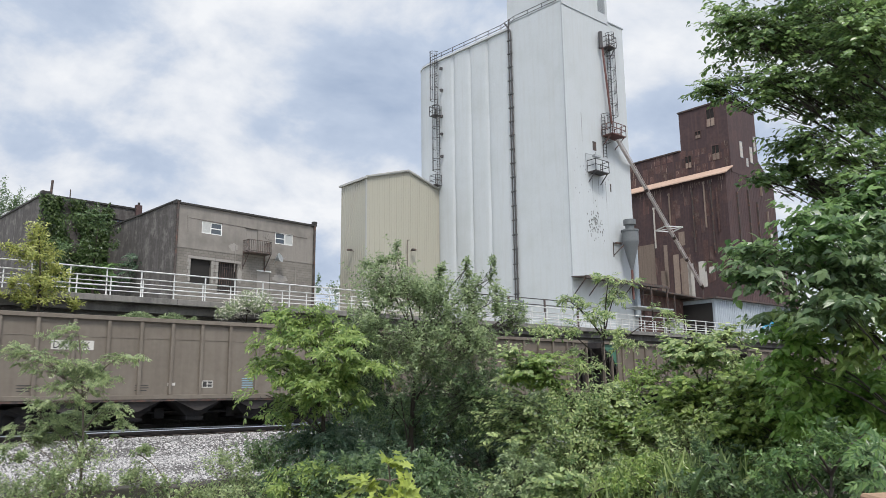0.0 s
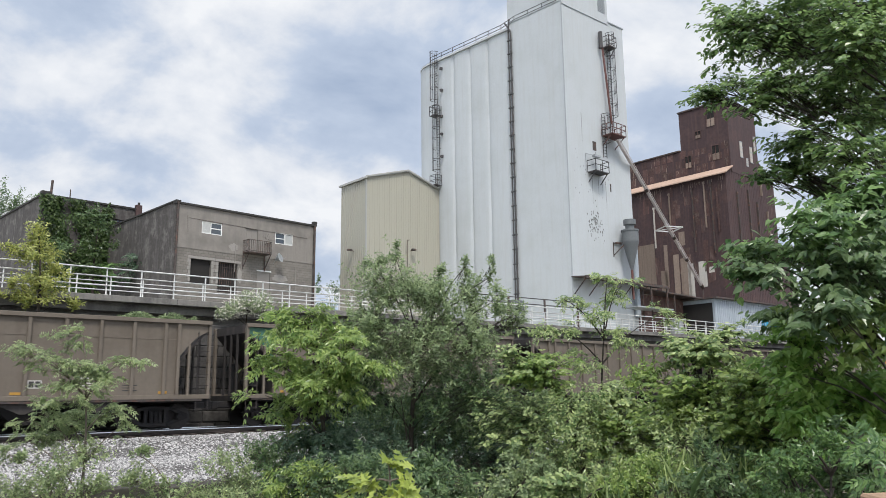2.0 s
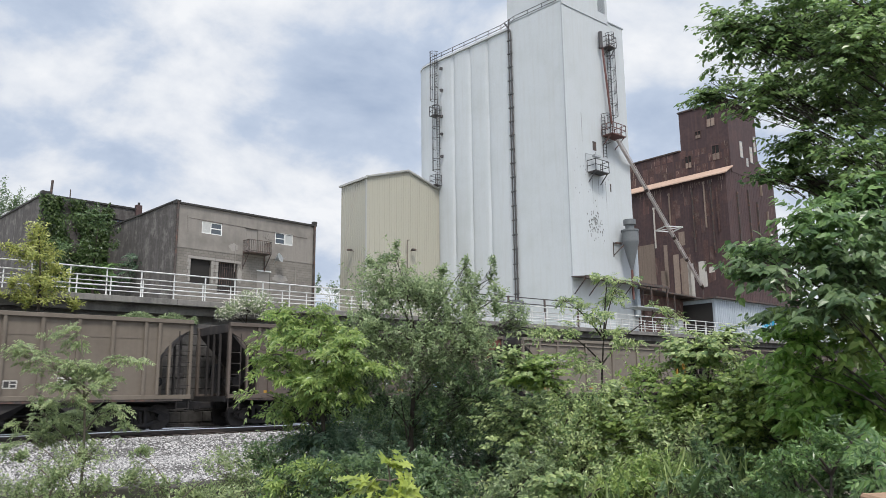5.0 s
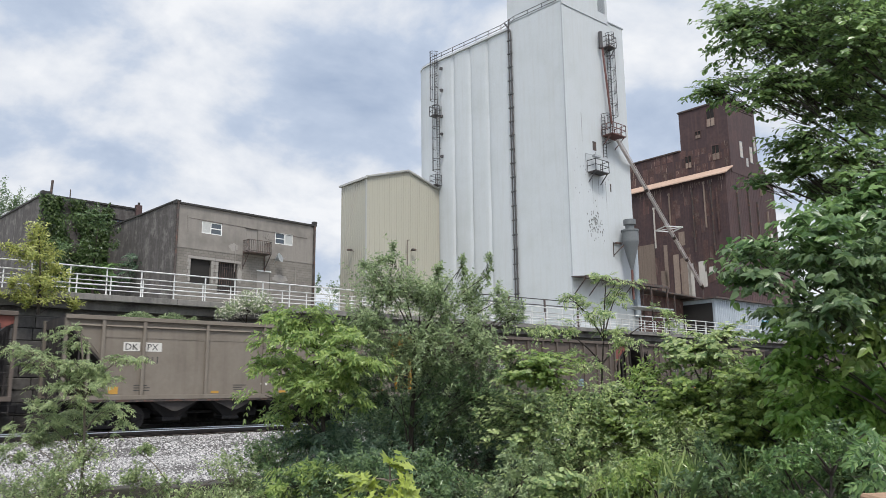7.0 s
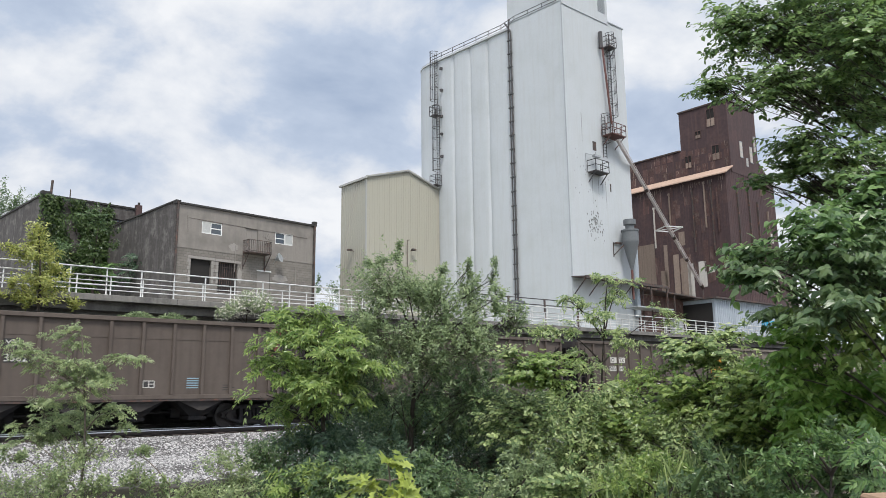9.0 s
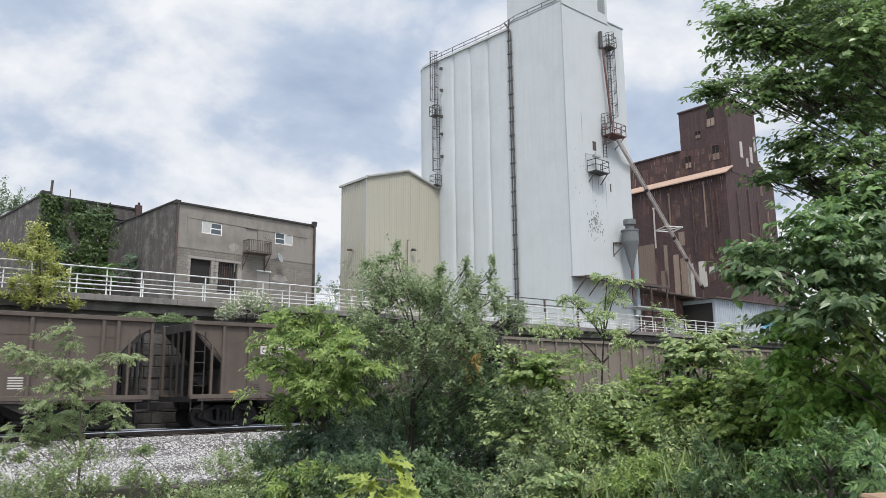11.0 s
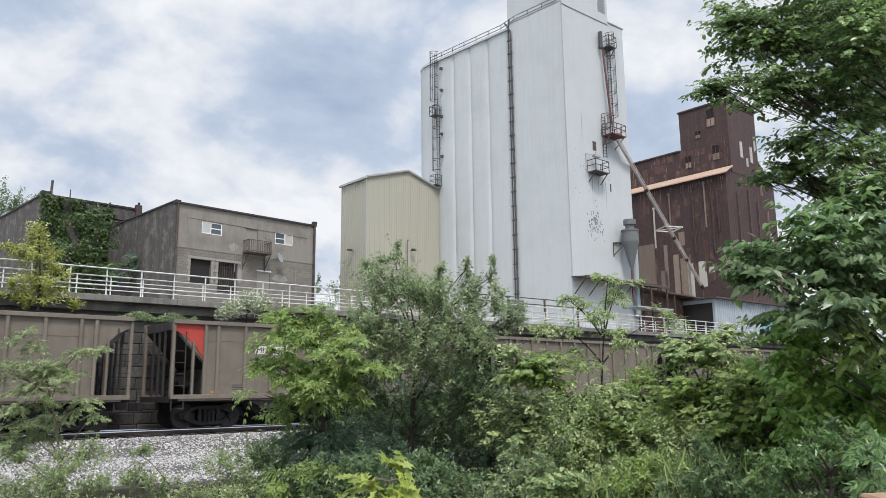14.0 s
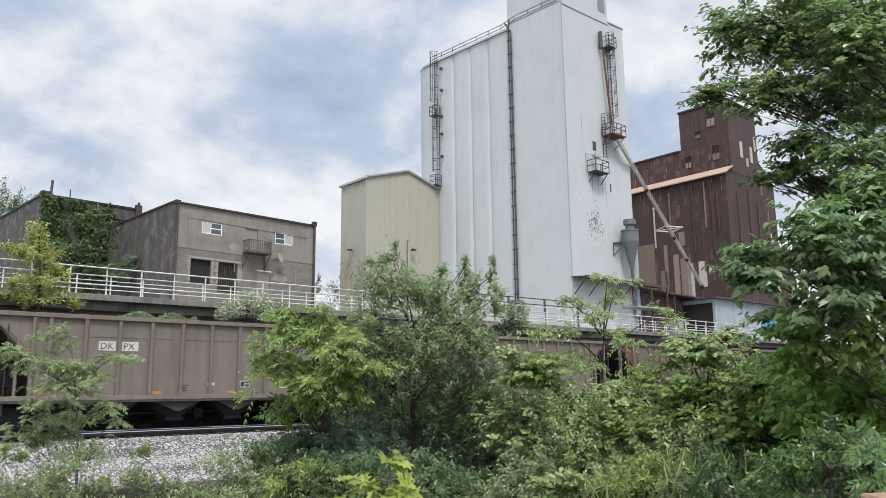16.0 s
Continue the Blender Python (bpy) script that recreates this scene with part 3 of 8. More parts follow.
def make_car(paint, label, ribs=1.127, front=None, rear=None, tub=False, pale_top=False):
    t = thing("hopper_car", pose(0, RAILY, 0), label, "railway car", "coal train cars")
    # side sheets with chord, sill and ribs
    for y0, y1, out in ((0.0, 0.05, -1), (WD - 0.05, WD, 1)):
        bm = B()
        box(bm, G, L - G, y0, y1, ZS + 0.02, ZT)
        sd = part("side_sheet", bm, paint, t)
        bm = B()
        yo = y0 - 0.12 if out < 0 else y1 - 0.03
        box(bm, 0, L, yo, yo + 0.15, ZT - 0.13, ZT + 0.02)
        part("top_chord", bm, paint, t, bevel=0.012)
        bm = B()
        box(bm, 0.0, L, yo, yo + 0.15, ZS, ZS + 0.16)
        part("side_sill", bm, paint, t, bevel=0.01)
        bm = B()
        box(bm, 0.3, L - 0.3, yo + 0.02, yo + 0.13, ZS - 0.07, ZS - 0.001)
        part("sill_flange", bm, M_STEELDARK, t, "rusty bottom flange")
        bm = B()
        yo2 = y0 - 0.012 if out < 0 else y1
        box(bm, G, L - G, yo2, yo2 + 0.012, 3.27, 3.295)
        part("seam", bm, paint, sd)
        bm = B()
        box(bm, -0.06, 0.06, -0.10, 0.0, ZS + 0.16, ZT - 0.13)
        rib = None
        inner = [L / 2 + i * ribs for i in range(-5, 6)] if not tub else [L / 2 + (i + 0.5) * ribs for i in range(-5, 5)]
        xs = [G + 0.05] + [x for x in inner if G + 0.4 < x < L - G - 0.4] + [L - G - 0.05]
        for x in xs:
            if rib is None:
                rib = part("rib", bm, paint, t, bevel=0.012)
                o = rib
            else:
                o = new("rib", rib.data)
                o.parent = t
            o.location = (x, y0 if out < 0 else y1 + 0.10, 0)
        # end gussets above the open ends
        for end, acc in ((0, front), (1, rear)):
            bm = B()
            pts = [(0.0, ZT - 0.13), (0.0, ZT - 0.36), (0.16, ZT - 0.40), (0.52, ZT - 0.60), (0.92, ZT - 1.0), (G, ZT - 1.38), (G, ZT - 0.13)]
            if end:
                pts = [(L - x, z) for x, z in pts][::-1]
            slab_xz(bm, pts, y0, y1)
            part("end_gusset", bm, acc or paint, t, "painted end panel" if acc else "")
    if pale_top:
        bm = B()
        slab_yz(bm, [(-0.075, ZT - 0.34), (0.25, ZT + 0.04), (0.25, ZT - 0.34)], 0.2, L - 0.2)
        part("top_flange", bm, M_CAR2, t, "pale sloping top flange")
    # end sheets
    for end in (0, 1):
        def X(x):
            return L - x if end else x
        bm = B()
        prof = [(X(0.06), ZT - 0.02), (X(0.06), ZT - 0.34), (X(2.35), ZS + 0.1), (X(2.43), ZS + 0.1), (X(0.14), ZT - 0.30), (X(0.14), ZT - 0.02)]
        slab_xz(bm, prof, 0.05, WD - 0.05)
        part("slope_sheet", bm, M_SLOPE, t, "sloping end sheet, shade of the open end in its dark colour")
        # added plate: closes the view through the open end to keep it dark
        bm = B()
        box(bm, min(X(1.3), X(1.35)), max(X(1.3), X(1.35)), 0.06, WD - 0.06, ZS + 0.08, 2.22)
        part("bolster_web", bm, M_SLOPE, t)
        acc = rear if end else front
        bm = B()
        box(bm, min(X(0.0), X(0.1)), max(X(0.0), X(0.1)), -0.06, 0.10, ZS + 0.1, ZT - 0.1)
        post = part("end_post", bm, acc if acc is M_YELLOW else paint, t)
        for x, y in ((0, WD - 0.06), (0.78, 0.02), (0.78, WD - 0.12)):
            o = new("end_post", post.data)
            o.parent = t
            o.location = ((-x if end else x), y, -0.002 * (x > 0))
            if x:
                o.scale = (0.8, 0.7, 0.78)
                o.location.z = 0.22
                o.location.x = (L * 0.2 - 0.78 if end else 0.78)
        for yy in (0.9, 1.5, 2.1):
            bm = B()
            box(bm, min(X(0.03), X(0.11)), max(X(0.03), X(0.11)), yy, yy + 0.07, ZS + 0.1, ZT - 0.34)
            part("end_stanchion", bm, M_SLOPE, t)
        bm = B()
        for i in range(6):
            z = ZS - 0.35 + 0.42 * i
            rod(bm, (X(0.05), -0.05, z), (X(0.5), -0.05, z), 0.013, 6)
        rod(bm, (X(0.5), -0.05, ZS - 0.45), (X(0.5), -0.05, ZT - 0.4), 0.02, 6)
        rod(bm, (X(0.05), -0.05, ZS - 0.45), (X(0.05), -0.05, ZS + 0.1), 0.02, 6)
        part("ladder", bm, M_YELLOW if acc is M_YELLOW else M_SLOPE, t)
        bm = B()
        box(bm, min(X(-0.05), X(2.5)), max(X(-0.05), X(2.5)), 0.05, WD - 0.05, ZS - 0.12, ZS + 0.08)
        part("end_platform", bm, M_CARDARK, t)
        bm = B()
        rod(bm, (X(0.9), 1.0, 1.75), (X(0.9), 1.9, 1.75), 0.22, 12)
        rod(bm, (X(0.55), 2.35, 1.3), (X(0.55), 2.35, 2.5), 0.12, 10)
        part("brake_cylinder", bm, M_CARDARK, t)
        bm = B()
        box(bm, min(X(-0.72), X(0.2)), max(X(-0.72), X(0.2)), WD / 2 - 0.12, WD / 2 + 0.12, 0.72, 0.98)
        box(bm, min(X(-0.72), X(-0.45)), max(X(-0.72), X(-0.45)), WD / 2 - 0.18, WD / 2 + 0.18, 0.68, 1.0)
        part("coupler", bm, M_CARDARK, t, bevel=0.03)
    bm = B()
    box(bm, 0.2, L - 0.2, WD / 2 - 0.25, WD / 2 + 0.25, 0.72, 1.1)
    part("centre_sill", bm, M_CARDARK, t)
    bm = B()
    box(bm, 2.3, L - 2.3, 0.06, WD - 0.06, ZT - 0.75, ZT - 0.45)
    for i in range(26):
        x = 2.5 + (L - 5) * i / 25
        rod(bm, (x, WD / 2, ZT - 0.5), (x, WD / 2, ZT - 0.30 + 0.1 * math.sin(i * 2.1)), 0.8, 8, 0.2)
    part("coal_load", bm, M_CARDARK, t)
    if tub:
        bm = B()
        x0, x1 = 3.6, L - 3.6
        pts = [(x0 - 0.9, ZS + 0.05), (x0, 0.62), (x0 + 0.5, 0.48), (x1 - 0.5, 0.48), (x1, 0.62), (x1 + 0.9, ZS + 0.05)]
        slab_xz(bm, pts, 0.25, WD - 0.25)
        part("tub_floor", bm, M_SLOPE, t, "rounded tub floor below the sill", bevel=0.05)
    else:
        n = 4
        w = (L - 5.6) / n
        bay = None
        for i in range(n):
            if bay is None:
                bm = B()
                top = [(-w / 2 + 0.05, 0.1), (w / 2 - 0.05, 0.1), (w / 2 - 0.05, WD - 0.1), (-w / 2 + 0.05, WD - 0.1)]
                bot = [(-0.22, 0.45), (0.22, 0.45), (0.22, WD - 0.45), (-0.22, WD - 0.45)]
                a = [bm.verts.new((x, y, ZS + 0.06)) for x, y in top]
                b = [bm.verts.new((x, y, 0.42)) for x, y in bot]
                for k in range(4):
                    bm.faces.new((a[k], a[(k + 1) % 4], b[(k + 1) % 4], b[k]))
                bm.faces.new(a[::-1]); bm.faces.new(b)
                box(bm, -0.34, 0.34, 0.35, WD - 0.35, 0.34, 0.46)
                # bay colour includes the shade below the sill
                bay = part("hopper_bay", bm, M_CARDARK, t, "discharge hopper, underframe shade in its near-black colour")
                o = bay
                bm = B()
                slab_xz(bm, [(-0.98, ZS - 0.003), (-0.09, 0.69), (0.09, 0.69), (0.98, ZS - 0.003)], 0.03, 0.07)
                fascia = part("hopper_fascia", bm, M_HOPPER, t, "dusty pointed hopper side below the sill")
                o2 = fascia
            else:
                o = new("hopper_bay", bay.data)
                o.parent = t
                o2 = new("hopper_fascia", fascia.data)
                o2.parent = t
            o2.location = (2.8 + w * (i + 0.5), 0, 0)
            o.location = (2.8 + w * (i + 0.5), 0, 0)
        bm = B()
        rod(bm, (2.6, 1.0, 0.62), (L - 2.6, 1.0, 0.62), 0.05, 8)
        for i in range(7):
            box(bm, 3.0 + i * 1.4, 3.0 + i * 1.4 + 0.35, 0.9, 1.2, 0.42, 0.78)
        part("door_gear", bm, M_CARDARK, t)
    for x in (1.75, L - 1.75):
        make_truck(t, x)
    return t


def mark_car(t, top, bottom, boxed=False, dark=True, x=2.75, z=2.86, numbered=False):
    m = M_LETTERDARK if dark else M_LETTER
    for i, s in enumerate(top.split()):
        xx = x + i * 0.78
        if boxed:
            plate("lettering_panel", xx - 0.05, xx + 0.52, z - 0.045, z + 0.275, M_LETTER, t)
            letters(s, 0.33, M_LETTERDARK, xx - 0.01, z, t)
        else:
            if not dark:
                plate("lettering_panel", xx - 0.05, xx + 0.52, z - 0.045, z + 0.275, M_LETTERDARK, t)
            letters(s, 0.33, m, xx - 0.01, z, t)
    for i, s in enumerate(bottom.split()):
        if numbered:
            plate("lettering_panel", x - 0.14 + i * 0.86, x + 0.46 + i * 0.86, z - 0.51, z - 0.22, M_LETTER, t)
        elif not dark:
            plate("lettering_panel", x - 0.14 + i * 0.90, x - 0.06 + 0.20 * len(s) + i * 0.90, z - 0.51, z - 0.22, M_LETTERDARK, t)
        letters(s, 0.355, m, x - 0.14 + i * (0.86 if dark else 0.90), z - 0.47, t)


def detail_car(t, xs, seed):
    """Stencil panels low on the side, as plain bars."""
    rng = random.Random(seed)
    plate("stencil_panel", xs[0], xs[0] + 0.42, 1.52, 1.78, M_LETTER, t)
    plate("stencil_panel", xs[0] + 0.03, xs[0] + 0.19, 1.55, 1.75, M_LETTERDARK, t, y=-0.011)
    plate("stencil_panel", xs[0] + 0.22, xs[0] + 0.39, 1.55, 1.64, M_LETTERDARK, t, y=-0.011)
    plate("stencil_panel", xs[0] + 0.22, xs[0] + 0.39, 1.67, 1.75, M_LETTERDARK, t, y=-0.011)
    plate("stencil_panel", xs[1], xs[1] + 0.28, 1.60, 1.70, M_LETTER, t)
    for k in range(5):
        plate("stencil_line", xs[2], xs[2] + 0.45, 1.50 + 0.085 * k, 1.54 + 0.085 * k, M_CYAN if seed % 2 else M_LETTER, t)
    for x in (2.4, 6.15, 11.6):
        for k in range(3):
            plate("stencil_line", x, x + rng.uniform(0.35, 0.6), 1.42 + 0.09 * k, 1.445 + 0.09 * k, M_LETTERDARK, t)
    if seed % 3 != 1:
        for x in (G + 0.35, 5.25, 8.1, L - G - 0.7):
            plate("reflector", x, x + 0.32, ZS + 0.2, ZS + (0.46 if x < 2 and seed % 2 == 0 else 0.29), M_YELLOW, t)


CARS = []


def make_train():
    spec = [  # paint, marks, number, boxed, front, rear, kind
        (M_CAR2, "DK PX", "730 126", True, None, None, ""),
        (M_CAR2, "DK PX", "", True, None, None, ""),
        (M_CAR, "DK PX", "730 193", False, None, None, ""),
        (M_CAR, "NDYX", "934575", False, M_GREEN, None, ""),
        (M_CAR, "DK PX", "730 134", False, None, None, ""),
        (M_CAR3, "", "", False, None, M_RUSTRED, "barred"),
        (M_CAR2, "DK PX", "200 311", True, None, M_YELLOW, "smooth"),
        (M_CAR3, "ND YX", "93 3582", False, None, M_RUSTRED, "light"),
        (M_CAR3, "ND YX", "93 3612", False, None, None, "light"),
        (M_CAR3, "CI TX", "505 549", True, None, M_YELLOW, "tub"),
        (M_CAR2, "DK PX", "730 057", False, None, None, ""),
        (M_CAR2, "MI LX", "51 64", True, M_RED, None, ""),
        (M_CAR2, "DK PX", "55 88", True, None, None, ""),
        (M_CAR2, "", "", False, None, None, ""),
        (M_CAR, "", "", False, M_RUSTRED, None, ""),
        (M_CAR2, "", "", False, None, None, ""),
        (M_CAR, "", "", False, None, None, ""),
        (M_CAR3, "", "", False, None, None, "tub"),
        (M_CAR2, "", "", False, None, None, ""),
    ]
    words = {None: "", M_GREEN: ", green end panels", M_RUSTRED: ", rust-red end panels", M_YELLOW: ", yellow end", M_RED: ", red end panels"}
    tone = {M_CAR: "taupe", M_CAR2: "grey-beige", M_CAR3: "dark brown"}
    made = {}
    for i, (paint, top, num, boxed, front, rear, kind) in enumerate(spec):
        label = "dusty %s steel %s hopper car%s%s" % (tone[paint], {"smooth": "smooth-sided", "tub": "tub-bottomed"}.get(kind, "ribbed"), words[front], words[rear])
        key = (paint.name, front, rear, kind)
        if not top and key in made:
            t = copy_thing(made[key], pose(0, RAILY, 0))
            WHEELS.extend(o for o in t.children_recursive if o.name.startswith("wheelset"))
        else:
            t = make_car(paint, label, 2.36 if kind == "smooth" else 1.127, front, rear, kind == "tub", kind == "smooth")
            if not top:
                made[key] = t
        if top:
            mark_car(t, top, num, boxed, kind != "light", x={"smooth": 2.02, "tub": 2.86}.get(kind, 3.37 if len(top) > 4 else 3.0), numbered=kind == "tub")
        detail_car(t, (8.6, 7.3, 10.2), i)
        if kind == "barred":
            plate("lettering_bar", 3.4, 3.9, 2.39, 2.63, M_LETTER, t)
            plate("lettering_bar", 4.25, 4.9, 2.39, 2.63, M_LETTER, t)
            plate("lettering_bar", 3.5, 3.9, 2.9, 3.1, M_LETTER, t)
        if kind == "tub" and rear is M_YELLOW:
            bm = B()
            slab_xz(bm, [(L - 1.36, ZS + 0.3), (L - 0.72, ZS + 0.3), (L - 0.70, 1.8), (L - 0.03, 2.25), (L - 0.03, ZT - 0.14), (L - 1.36, ZT - 0.14)], -0.03, -0.004)
            part("painted_panel", bm, M_YELLOW, t, "faded yellow end panel")
        CARS.append((i - 2, t))


make_train()


# ---------------------------------------------------------------- two-storey grey house
def make_window(parent, x0, x1, z0, z1, y, louvre_left):
    """White casing, half louvred shutter, half sash with two panes."""
    bm = B()
    for a in ((x0, x1, z0, z0 + 0.07), (x0, x1, z1 - 0.07, z1), (x0, x0 + 0.07, z0, z1), (x1 - 0.07, x1, z0, z1)):
        box(bm, a[0], a[1], y - 0.05, y + 0.09, a[2], a[3])
    xm = x0 + 0.45 * (x1 - x0) if louvre_left else x0 + 0.55 * (x1 - x0)
    box(bm, xm - 0.04, xm + 0.04, y - 0.04, y + 0.08, z0, z1)
    w = part("window", bm, M_WINFRAME, parent, "white-framed window, half of it louvred")
    la, lb = (x0, xm) if louvre_left else (xm, x1)
    ga, gb = (xm, x1) if louvre_left else (x0, xm)
    n = 9
    for i in range(n):
        bm = B()
        z = z0 + 0.07 + (z1 - z0 - 0.14) * (i + 0.5) / n
        box(bm, la + 0.05, lb - 0.05, -0.008, 0.008, -0.055, 0.055, Matrix.Translation((0, y, z)) @ pose(0, 0, 0, 28, 0, 0))
        part("louvre", bm, M_WINFRAME, w)
    zm = (z0 + z1) / 2
    bm = B()
    box(bm, ga + 0.05, gb - 0.05, y - 0.02, y + 0.04, zm - 0.035, zm + 0.035)
    part("sash_bar", bm, M_WINFRAME, w)
    for a, b in ((z0 + 0.06, zm - 0.03), (zm + 0.03, z1 - 0.06)):
        bm = B()
        box(bm, ga + 0.05, gb - 0.05, y + 0.01, y + 0.02, a, b)
        part("pane", bm, M_GLASS, w)


def make_house():
    zb = 8.2
    t = thing("grey_house", pose(21.0, 58.24, zb, 0, 0, 5), "two-storey grey stucco and block house with dark side wall", "house")
    top, W, D = 8.1, 13.25, 14.0
    z = lambda v: v - zb
    holes_up = [(2.25, 4.05, z(14.06), z(15.05)), (9.1, 10.9, z(14.08), z(15.08)), (6.2, 7.4, z(12.95), z(15.05))]
    holes_lo = [(1.45, 3.22, z(9.9), z(11.9)), (3.85, 5.6, z(9.4), z(11.9)), (7.48, 8.72, z(9.4), z(11.48))]
    bm = B()
    wall_xz(bm, 0.25, W - 0.2, z(12.68), top - 0.15, 0, 0.3, holes_up)
    part("upper_wall", bm, M_STUCCO, t, "stained grey stucco wall")
    bm = B()
    wall_xz(bm, 0.25, W - 0.2, 0, z(12.68), 0.03, 0.3, holes_lo)
    part("lower_wall", bm, M_BLOCK, t, "bare painted block wall")
    bm = B()
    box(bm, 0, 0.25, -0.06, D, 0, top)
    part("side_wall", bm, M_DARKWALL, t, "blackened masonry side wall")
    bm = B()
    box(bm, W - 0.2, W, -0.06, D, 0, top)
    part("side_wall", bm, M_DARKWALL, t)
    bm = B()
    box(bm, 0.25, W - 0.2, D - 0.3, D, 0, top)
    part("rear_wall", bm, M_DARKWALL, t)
    bm = B()
    box(bm, 0.25, W - 0.2, 0.3, D - 0.3, top - 0.4, top - 0.25)
    part("roof", bm, M_ROOF, t)
    bm = B()
    box(bm, -0.08, W + 0.08, -0.16, 0.4, top - 0.15, top)
    box(bm, -0.10, 0.32, -0.16, D, top, top + 0.12)
    box(bm, W - 0.3, W + 0.10, -0.16, D, top, top + 0.12)
    box(bm, W - 0.24, W + 0.10, -0.18, 0.2, top + 0.1, top + 0.3)
    part("coping", bm, M_ROOF, t, "black roof coping")
    bm = B()
    rod(bm, (0.12, -0.15, 0), (0.12, -0.15, top), 0.08, 8)
    part("downpipe", bm, M_STEELDARK, t)
    bm = B()
    rod(bm, (W - 0.1, -0.15, 0), (W - 0.1, -0.15, top), 0.08, 8)
    part("downpipe", bm, M_STEELDARK, t)
    make_window(t, *holes_up[0], 0.08, True)
    make_window(t, *holes_up[1], 0.08, False)
    # upper door and balcony
    bm = B()
    box(bm, 6.2, 7.4, 0.1, 0.16, z(12.95), z(15.05))
    for a, b in ((6.35, 6.75), (6.85, 7.25)):
        for c, d in ((13.1, 13.8), (13.95, 14.85)):
            box(bm, a, b, 0.085, 0.1, z(c), z(d))
    part("door", bm, M_DOOR, t, "grey panelled upper door")
    bm = B()
    zf = z(12.9)
    box(bm, 6.0, 8.15, -1.05, 0, zf - 0.07, zf)
    for x in (6.05, 8.1):
        beam(bm, (x, 0, zf - 1.3), (x, -1.0, zf - 0.07), 0.06, 0.06)
        beam(bm, (x, -0.02, zf - 1.4), (x, -0.02, zf), 0.06, 0.06)
    bal = part("balcony", bm, M_STEELDARK, t, "rusty steel balcony with bar railing")
    bm = B()
    for a, b in (((6.02, -1.03), (8.13, -1.03)), ((6.02, -1.03), (6.02, 0)), ((8.13, -1.03), (8.13, 0))):
        for zz in (0.08, 1.0):
            beam(bm, (*a, zf + zz), (*b, zf + zz), 0.045, 0.045)
        n = 12 if a[1] == b[1] else 6
        for i in range(n + 1):
            x, y = a[0] + (b[0] - a[0]) * i / n, a[1] + (b[1] - a[1]) * i / n
            beam(bm, (x, y, zf), (x, y, zf + 1.0), 0.028, 0.028)
    part("balustrade", bm, M_STEELDARK, bal)
    # lower openings
    for i, (a, b, c, d) in enumerate(holes_lo):
        bm = B()
        if i < 2:
            # sheet behind the opening, the unlit room put into its colour
            box(bm, a, b, 0.24, 0.28, c, d)
            part("boarding", bm, M_INTERIOR, t, "dark sheet painting the unlit inside of the opening")
            bm = B()
            for x in np.linspace(a + 0.05, b - 0.05, 4 if i == 0 else 9):
                box(bm, x - 0.02, x + 0.02, 0.18, 0.23, c, d)
            for zz in ((c + d) / 2, d - 0.4, d - 0.05):
                box(bm, a, b, 0.17, 0.2, zz - 0.02, zz + 0.02)
            if i:
                part("window_bars", bm, M_STEELDARK, t, "rusty window bars")
            else:
                bm.free()
            bm = B()
            for k in range(6):
                zz = d - 0.33 - 0.3 * k
                for sx in (a - 0.3 + 0.1 * (k % 2), b + 0.0):
                    if sx < a or i == 0:
                        box(bm, sx, sx + 0.3 - 0.1 * (k % 2), -0.02, 0.1, zz, zz + 0.28)
            box(bm, a - 0.3, b + 0.3, -0.025, 0.1, d, d + 0.2)
            part("block_surround", bm, M_PATCH, t, "pale block quoins round the opening", bevel=0.01)
        else:
            box(bm, a, b, 0.1, 0.16, c, d)
            part("door", bm, M_DOOR, t, "grey sprayed door")
            bm = B()
            box(bm, a - 0.08, b + 0.08, -0.02, 0.1, d, d + 0.1)
            part("lintel", bm, M_WINFRAME, t)
    # dish, conduit, patches
    bm = B()
    rod(bm, (9.0, -0.35, z(12.6)), (9.22, -0.75, z(12.75)), 0.10, 16, 0.42)
    rod(bm, (9.0, 0.0, z(12.3)), (9.0, -0.35, z(12.6)), 0.03, 6)
    rod(bm, (9.1, -0.5, z(12.4)), (9.5, -1.1, z(12.72)), 0.02, 6)
    part("satellite_dish", bm, M_GALV, t, smooth=True)
    bm = B()
    rod(bm, (11.25, -0.04, z(10.2)), (11.25, -0.04, z(12.15)), 0.035, 6)
    part("conduit", bm, M_PATCH, t)
    bm = B()
    rod(bm, (5.3, -0.04, z(11.2)), (5.3, -0.04, z(13.4)), 0.03, 6)
    part("conduit", bm, M_PATCH, t)
    for cx, cz, rx, rz in ((5.15, 13.25, 0.42, 0.3), (9.7, 11.05, 0.75, 0.32), (5.8, 10.9, 0.2, 0.6)):
        bm = B()
        pts = [(cx + rx * math.cos(a) * (1 + 0.10 * math.sin(5 * a + cx) + 0.07 * math.sin(11 * a)), z(cz) + rz * math.sin(a) * (1 + 0.12 * math.cos(4 * a + cz) + 0.08 * math.sin(9 * a))) for a in np.linspace(0, 2 * math.pi, 44)[:-1]]
        slab_xz(bm, pts, -0.006, 0.035)
        part("render_patch", bm, M_PATCH, t, "pale smeared render patch")
    bm = B()
    for i in range(16):
        a = i * 0.9
        x, zz = 8.0 + 0.25 * (i % 4) + 0.08 * math.sin(a), z(14.45) + 0.18 * math.sin(i * 1.7)
        beam(bm, (x, -0.006, zz), (x + 0.2 * math.cos(a), -0.006, zz + 0.25 * math.sin(a)), 0.02, 0.006)
    part("spray_scrawl", bm, M_SPRAYDARK, t)
    bm = B()
    beam(bm, (1.1, -0.012, z(15.15)), (12.4, -0.012, z(14.95)), 0.02, 0.02)
